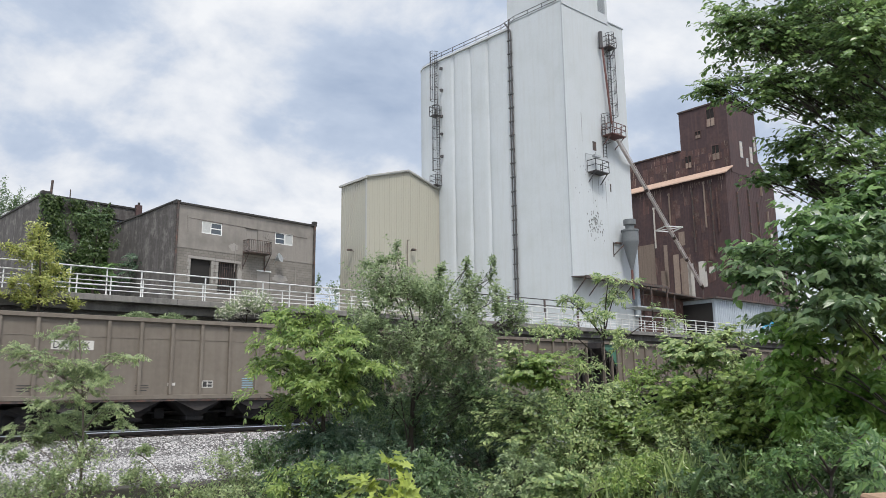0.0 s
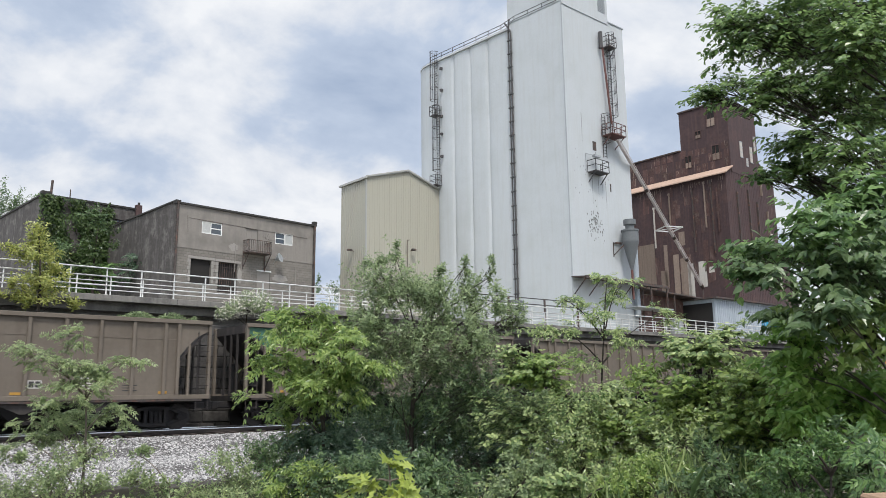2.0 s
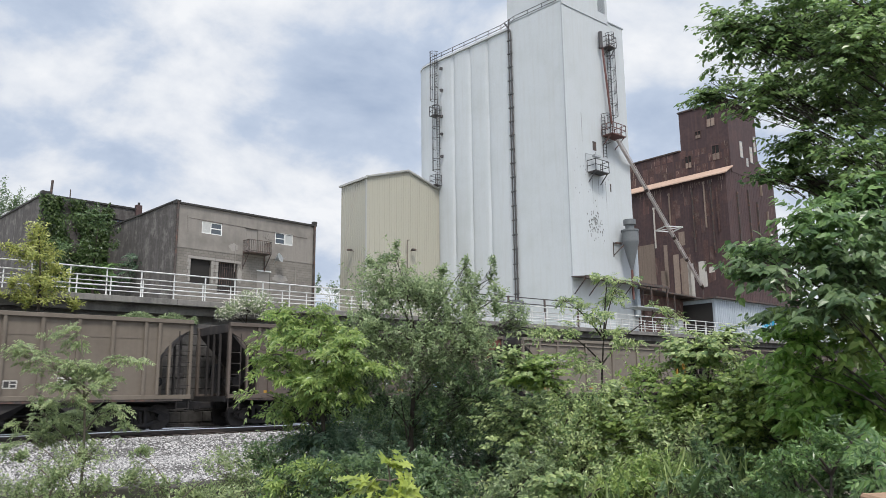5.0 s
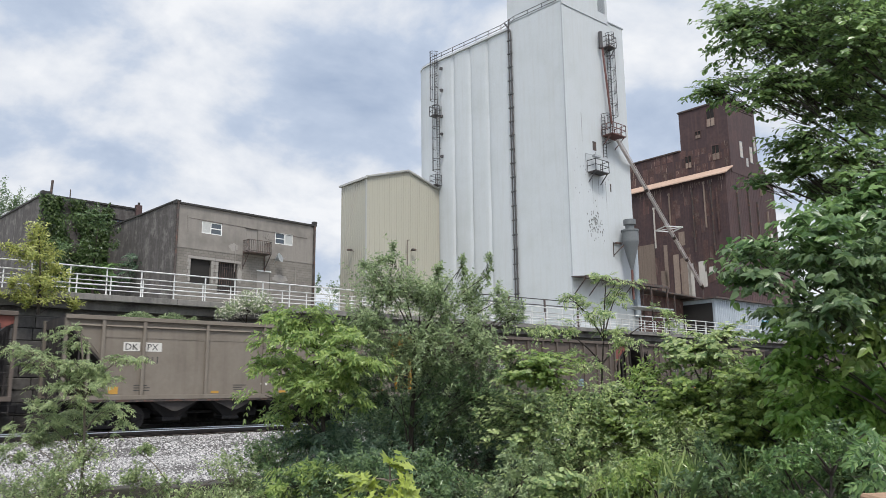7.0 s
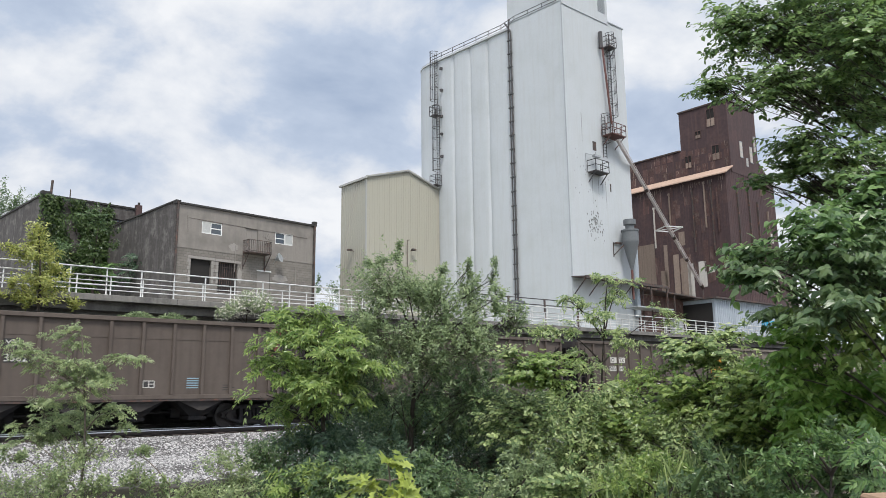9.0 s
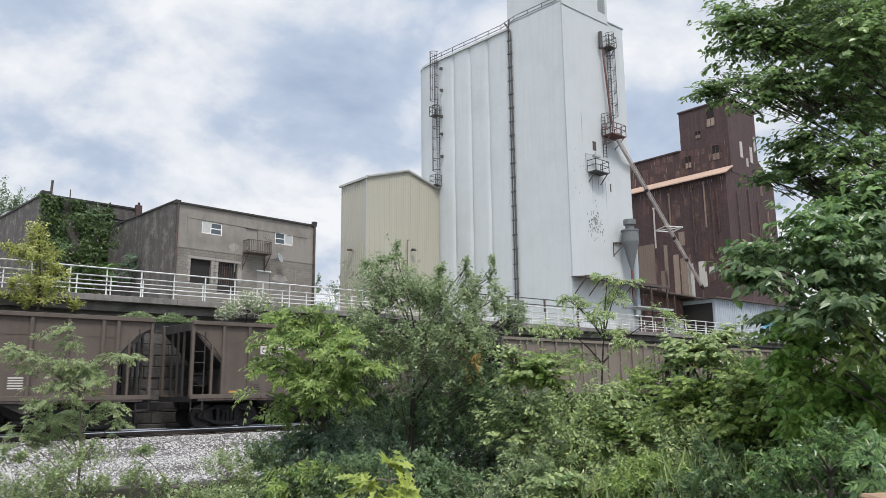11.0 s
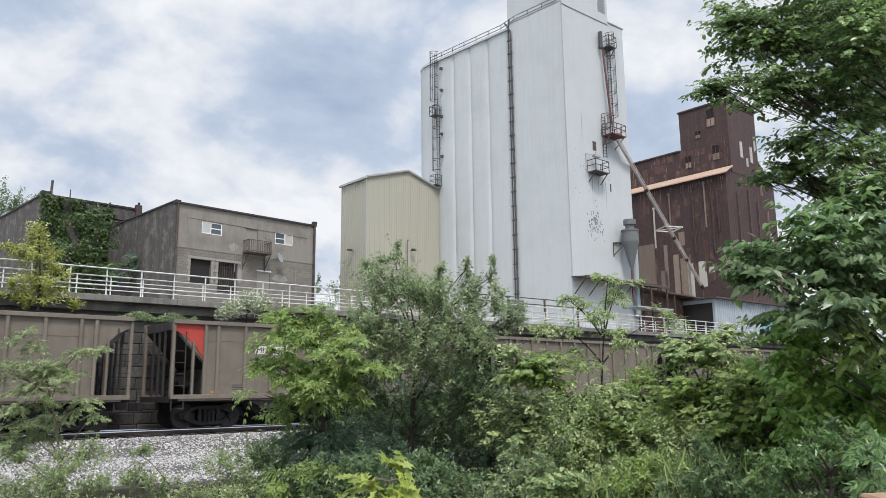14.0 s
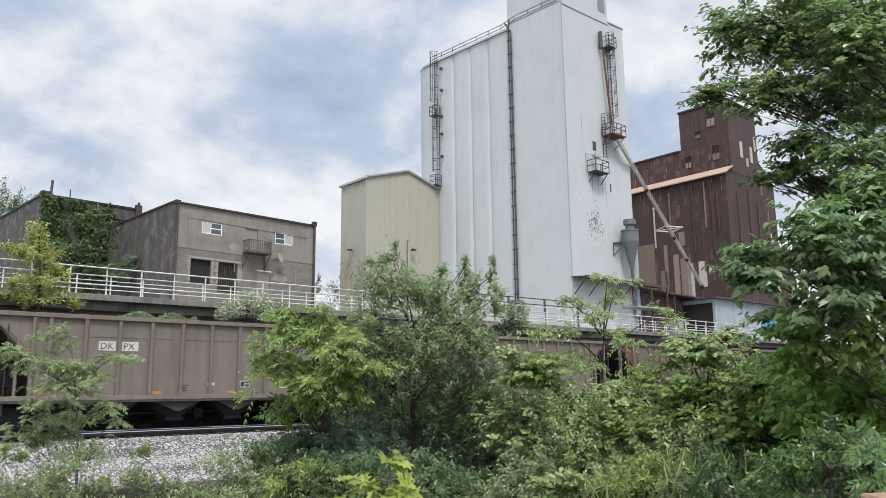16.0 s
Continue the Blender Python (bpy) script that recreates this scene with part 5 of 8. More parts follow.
# ---------------------------------------------------------------- rusted brown mill
def make_mill():
    zb = 6.5
    t = thing("brown_mill", pose(81.35, 45.28, zb, 0, 0, 2), "tall rusted brown sheet-metal mill with stepped tower", "mill building")
    z = lambda v: v - zb
    Ln, Wd = 26.0, 12.4
    prof = [(0, 0), (0, z(26.5)), (1.5, z(27.5)), (8.7, z(29.6)), (Wd, z(26.9)), (Wd, 0)]
    bm = B()
    slab_xz(bm, prof, 0, Ln)
    part("main_block", bm, M_RUST, t)
    bm = B()
    slab_xz(bm, [(-0.5, z(26.35)), (-0.5, z(26.5)), (1.5, z(27.65)), (1.5, z(27.5))], -0.3, Ln)
    part("lean_roof", bm, M_TANROOF, t, "faded tan lean-to roof strip")
    bm = B()
    box(bm, 1.5, 8.6, 6.45, Ln, z(27.0), z(31.0))
    part("monitor", bm, M_RUST, t)
    bm = B()
    box(bm, 1.5, 8.6, -0.05, 6.45, z(26.9), z(36.0))
    part("tower", bm, M_RUST, t)
    bm = B()
    box(bm, 1.35, 8.75, -0.2, 6.6, z(36.0), z(36.18))
    box(bm, 1.35, 8.75, 6.6, Ln, z(31.0), z(31.16))
    part("roof_trim", bm, M_STEELDARK, t)
    # overlapping sheets on the monitor and tower front
    rng = random.Random(9)
    sh = B()
    box(sh, -0.012, 0, 0, 1, 0, 1)
    base = None
    for row in range(3):
        for col in range(26):
            y0 = 0.1 + col * 0.95
            zz = z(27.75) + row * 1.1
            if y0 > 22 or rng.random() < 0.22:
                continue
            if base is None:
                base = part("sheet", sh, M_RUSTPANEL, t)
                o = base
            else:
                o = new("sheet", base.data); o.parent = t
            o.location = (1.495 - rng.uniform(0, 0.02), y0, zz)
            o.scale = (1, rng.uniform(0.6, 0.92), rng.uniform(0.75, 1.04))
    for k in range(46):
        o = new("sheet", base.data); o.parent = t
        o.location = (-rng.uniform(0.002, 0.02), rng.uniform(0.5, 18), z(rng.uniform(12, 25.5)))
        o.scale = (1, rng.uniform(0.45, 0.95), rng.uniform(0.8, 2.2))
    # tan, pale and red patches on the long front
    for y0, w, z0, z1, mt in ((10.2, 2.6, 10.0, 19.4, M_TANPANEL), (6.9, 0.75, 12.5, 17.6, M_TANPANEL), (5.4, 1.3, 11.6, 17.0, M_TANPANEL), (3.3, 1.0, 13.2, 16.3, M_PALEPANEL),
                              (5.0, 0.8, 11.6, 16.2, M_PALEPANEL), (2.9, 0.6, 15.0, 18.8, M_RUSTPANEL), (8.4, 0.5, 13.5, 19.0, M_TANPANEL), (5.9, 0.8, 18.6, 20.3, M_TANPANEL),
                              (2.3, 0.7, 14.8, 15.5, M_PALEPANEL), (8.6, 0.9, 12.6, 15.8, M_TANPANEL), (3.7, 0.7, 20.8, 22.6, M_RUSTPANEL)):
        bm = B()
        box(bm, -0.035, 0, y0, y0 + w, z(z0), z(z1))
        part("patch_sheet", bm, mt, t)
    # vertical pipes and vents on the front
    for y0, z0, z1, mt in ((9.9, 18.8, 23.8, M_PALEPANEL), (7.6, 21, 25.2, M_TANPANEL), (4.4, 17.5, 25.3, M_STEELDARK), (2.8, 20.3, 25.7, M_TANPANEL), (1.9, 17, 25.7, M_STEELDARK), (1.2, 19.5, 24.6, M_RUSTPANEL)):
        bm = B()
        box(bm, -0.15, 0, y0, y0 + 0.14, z(z0), z(z1))
        box(bm, -0.2, 0, y0 - 0.05, y0 + 0.19, z(z1), z(z1) + 0.25)
        part("vent_duct", bm, mt, t)
    # windows
    for y0, w, z0, z1 in ((5.1, 0.8, 28.6, 30.1), (3.6, 0.65, 32.1, 33.0), (1.3, 0.9, 28.8, 30.6), (1.6, 1.0, 33.2, 35.4)):
        bm = B()
        box(bm, 1.46, 1.5, y0, y0 + w, z(z0), z(z1))
        w1 = part("window", bm, M_INTERIOR, t, "broken dark window")
        bm = B()
        box(bm, 1.43, 1.46, y0, y0 + w, z(z0), z(z0) + 0.45 * (z1 - z0))
        part("pane", bm, M_TANPANEL, w1)
        bm = B()
        for a, b, c, d in ((y0 - 0.08, y0, z0, z1), (y0 + w, y0 + w + 0.08, z0, z1), (y0 - 0.08, y0 + w + 0.08, z1, z1 + 0.1), (y0 + w / 2 - 0.03, y0 + w / 2 + 0.03, z0, z1)):
            box(bm, 1.40, 1.47, a, b, z(c), z(d))
        part("frame", bm, M_RUSTPANEL, w1)
    # gable side: ducts, panes
    for x0, w, z0, z1 in ((4.0, 0.65, 29.2, 31.2), (5.4, 0.5, 28.3, 29.3), (6.5, 0.65, 29.0, 31.0), (7.7, 0.5, 30.6, 32.6)):
        bm = B()
        box(bm, x0, x0 + w, -0.10, -0.05, z(z0), z(z1))
        w1 = part("window", bm, M_PALEPANEL, t, "pale boarded window")
        bm = B()
        for zz in np.linspace(z0, z1, 4):
            box(bm, x0 - 0.04, x0 + w + 0.04, -0.13, -0.10, z(zz) - 0.04, z(zz) + 0.04)
        part("frame", bm, M_GALV, w1)
    for x0, z0, z1, mt in ((2.2, 14, 24.5, M_STEELDARK), (5.0, 18, 25.2, M_STEELDARK), (7.2, 16, 24, M_STEELDARK), (9.8, 17.5, 23.2, M_TANPANEL), (8.6, 25.0, 27.6, M_TANPANEL)):
        bm = B()
        box(bm, x0, x0 + 0.18, -0.2, 0, z(z0), z(z1))
        part("vent_duct", bm, mt, t)
    for x0, z0, w, h in ((10.3, 19.2, 0.7, 1.2), (9.4, 13.5, 0.8, 1.6), (3.1, 16, 0.6, 1.2)):
        bm = B()
        box(bm, x0, x0 + w, -0.03, 0, z(z0), z(z0 + h))
        part("patch_sheet", bm, M_PALEPANEL, t)
    # pale weather streaks running down from the eaves and the upper sheets
    bm = B()
    for k in range(70):
        y0, w, top, ln = rng.uniform(0.2, 20), rng.uniform(0.03, 0.11), 26.3 - rng.uniform(0, 0.3), 0.25 + 1.8 * rng.random() ** 2.5
        slab_yz(bm, [(y0, z(top)), (y0 + w, z(top)), (y0 + w * 0.6, z(top - ln)), (y0 + w * 0.3, z(top - ln))], -0.026, -0.019)
    tagged(part("weather_streak", bm, M_TANPANEL, t, "pale streaks down the rusty sheet"), kind="stuff")
    bm = B()
    for k in range(46):
        y0, w, top, ln = rng.uniform(0.2, 20), rng.uniform(0.03, 0.10), rng.uniform(28.4, 31.0), 0.3 + 1.2 * rng.random() ** 2
        slab_yz(bm, [(y0, z(top)), (y0 + w, z(top)), (y0 + w * 0.6, z(top - ln)), (y0 + w * 0.3, z(top - ln))], 1.452, 1.458)
    tagged(part("weather_streak", bm, M_TANPANEL, t, "pale streaks down the rusty sheet"), kind="stuff")
    # corrugation ribs on the two seen faces
    bm = B()
    for i in range(60):
        y = 0.2 + i * 0.43
        box(bm, -0.018, 0, y, y + 0.05, 0, z(26.4))
    part("front_ribs", bm, M_RUST, t)
    bm = B()
    for i in range(28):
        x = 0.2 + i * 0.43
        zt = 26.5 + x / 1.5 if x < 1.5 else (27.5 + (x - 1.5) * 0.29 if x < 8.7 else 29.6 - (x - 8.7) * 0.73)
        box(bm, x, x + 0.05, -0.018, 0, 0, z(zt))
    part("side_ribs", bm, M_RUST, t)
    bm = B()
    platform(bm, 12.4, 14.0, 2.0, 4.5, z(23.5))
    part("balcony", bm, M_REDPIPE, t, "rusty side balcony")
    bm = B()
    slab_xz(bm, [(12.4, 0), (19.0, 0), (19.0, z(15.2)), (12.4, z(19.9))], 1.0, 14.0)
    part("lean_to", bm, M_RUST, t, "low sloping lean-to")


make_mill()


# ---------------------------------------------------------------- loading sheds in the yard
def make_sheds():
    t = thing("loading_shed", pose(61.0, 41.0, 6.1), "low dark loading shed with sheet roofs", "shed")
    bm = B()
    m = Matrix.Translation((0, 0, 4.55)) @ pose(0, 0, 0, 0, 1.5, 0)
    box(bm, -1.0, 9.5, 1.9, 3.9, 0, 0.12, m)
    part("roof_sheet", bm, M_STEELDARK, t)
    bm = B()
    box(bm, -4.0, 1.6, 0.2, 2.0, 2.5, 2.62)
    part("roof_sheet", bm, M_GALV, t)
    bm = B()
    box(bm, -3.6, 9.0, 3.6, 3.8, 0, 4.4)
    part("rear_wall", bm, M_RUSTPANEL, t)
    for x in (-0.6, 4.6, 9.0):
        bm = B()
        box(bm, x, x + 0.12, 2.0, 2.12, 0, 4.45)
        part("post", bm, M_STEELDARK, t)
    bm = B()
    box(bm, 4.6, 6.2, 2.2, 3.4, 0, 1.9)
    part("bin", bm, M_GALV, t, "galvanised storage bin", bevel=0.04)
    s = thing("metal_shed", pose(69.5, 41.0, 6.1), "blue-grey corrugated metal shed with cyan spray paint", "shed")
    bm = B()
    box(bm, 0, 16, 0, 5, 0, 4.1)
    part("body", bm, M_BLUEGREY, s)
    # flat dark sheet on the solid end wall, painted shade of an open bay
    bm = B()
    box(bm, -0.03, -0.004, 0.25, 4.8, 0, 3.7)
    part("open_bay", bm, M_INTERIOR, s, "dark sheet painting the shade inside an open loading bay")
    bm = B()
    for i in range(44):
        box(bm, 0.1 + i * 0.36, 0.2 + i * 0.36, -0.03, 0, 0, 4.1)
    part("wall_ribs", bm, M_BLUEGREY, s)
    bm = B()
    box(bm, -0.4, 16.4, -0.5, 5.4, 4.1, 4.25)
    part("roof_sheet", bm, M_STEELDARK, s)
    bm = B()
    for i in range(5):
        x = 9.3 + i * 0.6
        for a0, a1 in ((0, 1.9), (2.1, 4.2), (4.3, 6.1)):
            p = Vector((x + 0.32 * math.cos(a0 + i), -0.045, 1.9 + 0.55 * math.sin(a0 + i)))
            q = Vector((x + 0.32 * math.cos(a1 + i), -0.045, 1.9 + 0.55 * math.sin(a1 + i)))
            beam(bm, p, q, 0.14, 0.02)
    part("spray_scrawl", bm, M_GRAFFITI, s, "cyan sprayed scrawl")


make_sheds()


def make_yard_pipes():
    t = thing("yard_pipes", pose(36.0, 41.0, 6.0), "dark pipe run on stands beside the elevator", "pipes")
    for z0, z1, x1 in ((2.3, 2.42, 13.0), (1.85, 1.95, 13.0)):
        bm = B()
        rod(bm, (0, 0, z0), (x1, 0, z1), 0.04, 8)
        part("pipe", bm, M_IRON, t, smooth=True)
    for x in (0.5, 4.5, 8.5, 12.5):
        bm = B()
        box(bm, x - 0.06, x + 0.06, -0.06, 0.06, -0.3, 2.4)
        part("stand", bm, M_STEELDARK, t)
    u = thing("control_box", pose(41.0, 40.9, 5.7), "grey steel control box on a stand", "electrical box")
    bm = B()
    box(bm, 0, 1.3, 0.2, 0.8, 0, 2.45)
    part("cabinet", bm, M_CYCLONE, u, bevel=0.03)
    bm = B()
    box(bm, 0.08, 1.2, 0.17, 0.2, 0.9, 2.3)
    part("door", bm, M_CYCLONE, u, bevel=0.01)


make_yard_pipes()


# ---------------------------------------------------------------- trees, shrubs and creepers
L_YELLOWB = leaf_material("sunny_leaf_green", (0.222, 0.270, 0.065), (0.537, 0.540, 0.172), trans=0.45)
RIGHT, AWAY = Vector((0.769, -0.639, 0)), Vector((0.639, 0.769, 0))
BOUGHS = []
VEG = np.random.default_rng(21)


def unit(a):
    return a / np.maximum(np.linalg.norm(a, axis=-1, keepdims=True), 1e-6)


def tube_arrays(paths, radii, seg=4):
    """Tapered tubes along polylines of equal length: arrays (n, k, 3) and (n, k)."""
    n, k, _ = paths.shape
    d = unit(np.gradient(paths, axis=1))
    ref = np.where(np.abs(d[..., 2:3]) > 0.9, np.array([1.0, 0, 0]), np.array([0, 0, 1.0]))
    s = unit(np.cross(d, ref))
    t = np.cross(d, s)
    a = 2 * np.pi * np.arange(seg) / seg
    v = paths[:, :, None] + radii[:, :, None, None] * (s[:, :, None] * np.cos(a)[:, None] + t[:, :, None] * np.sin(a)[:, None])
    idx = np.arange(n * k * seg).reshape(n, k, seg)
    q = np.stack([idx[:, :-1], np.roll(idx, -1, 2)[:, :-1], np.roll(idx, -1, 2)[:, 1:], idx[:, 1:]], -1).reshape(-1, 4)
    return v.reshape(-1, 3), q


def leaf_arrays(pos, axis, up, size, style):
    """Folded leaves: base, two sides, tip; heart and lobed leaves have more points."""
    n = len(pos)
    axis = unit(axis)
    side = unit(np.cross(axis, up))
    nor = np.cross(side, axis)
    shapes = {"blade": ([(0, 0, 0), (0.5, 0.013, 0.012), (1, 0, -0.10), (0.5, -0.013, 0.012)], [(0, 2, 1), (0, 3, 2)]),
              "pair": ([(0, 0, 0), (0.42, 0.23, 0.06), (1, 0, -0.06), (0.42, -0.23, 0.06)], [(0, 2, 1), (0, 3, 2)]),
              "pinnate": ([(0, 0, 0), (0.4, 0.19, 0.05), (1, 0, -0.10), (0.4, -0.19, 0.05)], [(0, 2, 1), (0, 3, 2)]),
              "broad": ([(0, 0, 0), (0.22, 0.30, 0.06), (0.62, 0.30, 0.05), (1, 0, -0.07), (0.62, -0.30, 0.05), (0.22, -0.30, 0.06)], [(0, 3, 2, 1), (0, 5, 4, 3)]),
              "heart": ([(0, 0, 0), (0.08, 0.28, 0.06), (0.45, 0.30, 0.05), (1.12, 0, -0.14), (0.45, -0.30, 0.05), (0.08, -0.28, 0.06)], [(0, 3, 2, 1), (0, 5, 4, 3)]),
              "lobed": ([(0, 0, 0), (0.10, 0.50, 0.05), (0.34, 0.24, 0.02), (0.60, 0.56, 0.03), (0.62, 0.16, 0.0), (1, 0, -0.06), (0.62, -0.16, 0.0), (0.60, -0.56, 0.03),
                         (0.34, -0.24, 0.02), (0.10, -0.50, 0.05)], [(0, 5, 4, 2), (2, 4, 3), (0, 2, 1), (0, 8, 6, 5), (8, 7, 6), (0, 9, 8)])}
    pts, fs = shapes[style]
    pts = np.array(pts)
    curl = VEG.uniform(0.4, 1.9, (n, 1))
    v = np.stack([pos + size[:, None] * (a * axis + b * side + c * curl * nor) for a, b, c in pts], 1).reshape(-1, 3)
    k = len(pts)
    faces = []
    for f in fs:
        faces.append((np.array(f)[None] + k * np.arange(n)[:, None]))
    return v, faces


def mesh_arrays(name, v, face_sets, mat):
    faces = []
    for f in face_sets:
        faces.extend(f.tolist())
    return raw_mesh(name, v.tolist(), faces, mat)


def tree(name, label, category, base, gz, top, radius, bark):
    z0 = ground_z(base[1]) - 0.05 if gz is None else gz
    t = thing(name, pose(base[0], base[1], z0), label, category)
    b, e = Vector((0, 0, 0)), Vector(top) - Vector((base[0], base[1], z0))
    k = 9
    path = np.zeros((1, k, 3))
    for i in range(k):
        s = i / (k - 1)
        w = 0.06 * e.length * math.sin(s * math.pi) * math.sin(base[0] * 5)
        path[0, i] = (e.x * s + w * 0.6, e.y * s - w * 0.4, e.z * s)
    v, q = tube_arrays(path, np.linspace(radius, radius * 0.35, k)[None], 8)
    tr = new("trunk", mesh_arrays("trunk", v, [q], bark))
    tr.parent = t
    TRUNK[t] = (Vector((base[0], base[1], z0)), path[0], radius, bark)
    return t


TRUNK = {}
SWAYING = []


def limb(t, centre, radii, n, leaf, leaf_mat, style):
    """A limb from the trunk to a cluster of twigs and leaves round centre."""
    org, path, radius, bark = TRUNK[t]
    c = np.array(centre) - np.array(org)
    # fork: the trunk point from which the limb rises at about half a right angle
    cost = [abs((c[2] - p[2]) - 0.75 * np.hypot(*(c[:2] - p[:2]))) + 0.15 * np.hypot(*(c[:2] - p[:2])) for p in path]
    a = path[int(np.argmin(cost))]
    c = c - a
    R = np.array(RIGHT), np.array(AWAY), np.array((0, 0, 1.0))
    rx, rd, rz = radii
    reach = np.linalg.norm(c)
    k = 7
    bend = np.array([0, 0, 0.10 * reach])
    axis = np.stack([c * s + bend * math.sin(math.pi * s) for s in np.linspace(0, 1, k)])[None]
    thick = min(radius * 0.5, 0.004 + 0.006 * reach) if radius > 0.05 else min(radius * 0.5, 0.008 + 0.010 * reach)
    wood_v, wood_q = tube_arrays(axis, np.linspace(thick, thick * 0.3, k)[None], 5)
    # sprays: each twig carries a flat fan of leaves, or an upright leafy shoot; sprays gather in tiers with gaps between
    size_by, count_by, per = {"broad": (1.28, 0.68, 11), "heart": (1.45, 0.44, 9), "pinnate": (1.6, 0.60, 36), "pair": (1.25, 0.62, 14), "lobed": (1.1, 1.2, 6)}[style]
    leaf, n = leaf * size_by, n * count_by
    nt = max(3, int(n / per))
    nb = max(2, int(nt / 5))
    u = unit(VEG.normal(size=(nb, 3)))
    lump = 1 + 0.22 * np.sin(u[:, 0] * 5.1 + centre[0] * 3) * np.sin(u[:, 2] * 4.3 + centre[2] * 5) + 0.12 * VEG.normal(size=nb)
    tier = (u * (VEG.random(nb) ** 0.45 * lump)[:, None]) * np.array([rx, rd, rz])
    which = np.arange(nt) % nb
    spread = np.array([0.30, 0.30, 0.10 if style in ("broad", "heart", "pinnate") else 0.22]) * np.array([rx, rd, rz])
    off = tier[which] + VEG.normal(size=(nt, 3)) * spread
    end = c + off[:, :1] * R[0] + off[:, 1:2] * R[1] + off[:, 2:3] * R[2]
    hub = c + tier[which, :1] * R[0] + tier[which, 1:2] * R[1] + tier[which, 2:3] * R[2] * 0.9
    way = (end - c) * np.array([1, 1, 0.25]) + (end - hub) * 1.2 + VEG.normal(size=(nt, 3)) * 0.10 * min(rx, rz)
    if style == "pair":
        ln = np.minimum(0.26 * (rx + rz), 0.17) * VEG.uniform(0.7, 1.5, nt) * max(1.0, leaf / 0.06)
        way = unit(way) * 0.75 + np.array([0, 0, 0.75]) + VEG.normal(size=(nt, 3)) * 0.25
    else:
        ln = leaf * (1.5 if style == "lobed" else 3.6) * VEG.uniform(0.7, 1.3, nt)
        way = unit(way) + np.array([0, 0, 0.12])
    way = unit(way)
    start = end - way * (ln * 0.62)[:, None]
    tip = end + way * (ln * 0.38)[:, None] - np.array([0, 0, 0.0 if style == "pair" else 0.16]) * ln[:, None]
    root = c * VEG.uniform(0.6, 1.0, (nt, 1)) * 0.5 + hub * 0.5
    tw = np.stack([root, (root + start) / 2 + VEG.normal(size=(nt, 3)) * 0.03 * min(rx, rz), start, tip], 1)
    tv, tq = tube_arrays(tw, np.stack([np.full(nt, thick * 0.22), np.full(nt, thick * 0.15), np.full(nt, thick * 0.11), np.full(nt, thick * 0.05)], 1), 3)
    lm = new("limb", mesh_arrays("limb", wood_v, [wood_q], bark))
    lm.parent = t
    lm.location = a
    twigs = new("twig_spray", mesh_arrays("twig_spray", tv, [tq], bark))
    twigs.parent = lm
    tagged(twigs, kind="stuff")
    # leaves
    face = unit(end - c) * np.array([0.45, 0.45, 0.3]) + np.array([-0.30, -0.36, 0.80])
    if style == "pinnate":
        pos, ax, ups, sz = [], [], [], []
        for k in range(4):
            stem = unit(way * 0.7 + VEG.normal(size=(nt, 3)) * np.array([0.75, 0.75, 0.28]) + np.array([0, 0, 0.10]))
            rl = leaf * VEG.uniform(1.7, 2.7, nt)
            up = unit(face + VEG.normal(size=(nt, 3)) * 0.25)
            sd = unit(np.cross(stem, up))
            for q, w in ((0.2, 1), (0.2, -1), (0.45, 1), (0.45, -1), (0.7, 1), (0.7, -1), (0.92, 1), (0.92, -1), (1.0, 0)):
                pos.append(end + stem * (rl * q)[:, None] - np.array([0, 0, 0.42]) * (rl * q * q)[:, None])
                ax.append(stem * (0.6 if w else 1.0) + sd * w * 0.8 + np.array([0, 0, -0.2 - 0.45 * q]) + VEG.normal(size=(nt, 3)) * 0.1)
                ups.append(up)
                sz.append(leaf * VEG.uniform(0.7, 1.1, nt))
        pos, ax, ups, sz = map(np.concatenate, (pos, ax, ups, sz))
    else:
        q = np.linspace(0.0, 1.0, per)[None] + VEG.normal(size=(nt, per)) * 0.04
        sgn = np.where(np.arange(per) % 2 == 0, 1.0, -1.0)[None, :, None]
        pos = (start[:, None] * (1 - q[..., None]) + tip[:, None] * q[..., None] + VEG.normal(size=(nt, per, 3)) * leaf * 0.10).reshape(-1, 3)
        m = len(pos)
        if style == "pair":
            ang = (np.arange(per)[None] * 1.2 * np.pi / 2 + VEG.uniform(0, 6.28, (nt, 1)))[..., None]
            s1 = unit(np.cross(way, np.array([0.3, 0.9, 0.1])))[:, None]
            s2 = unit(np.cross(way, s1[:, 0]))[:, None]
            ax = (way[:, None] * 0.45 + (s1 * np.cos(ang) + s2 * np.sin(ang)) * 0.8 + np.array([0, 0, -0.12])).reshape(-1, 3) + VEG.normal(size=(m, 3)) * 0.22
            ups = np.repeat(face, per, 0) + VEG.normal(size=(m, 3)) * 0.35
        else:
            droop = {"broad": -0.35, "heart": -0.50, "lobed": -0.15}[style]
            sd = unit(np.cross(way, np.array([0, 0, 1.0]) + VEG.normal(size=(nt, 3)) * 0.15))[:, None]
            ax = (way[:, None] * 0.6 + sd * sgn * 0.75 + np.array([0, 0, droop])).reshape(-1, 3) + VEG.normal(size=(m, 3)) * 0.22
            ups = np.repeat(face, per, 0) + VEG.normal(size=(m, 3)) * 0.26
        sz = leaf * VEG.uniform(0.6, 1.2, m)
    v, fs = leaf_arrays(pos, ax, ups, sz, style)
    fo = new("foliage", mesh_arrays("foliage", v, fs, leaf_mat))
    fo.parent = lm
    tagged(fo, kind="stuff")
    BOUGHS.append((t, lm, Vector(a), Vector(c)))
    return lm


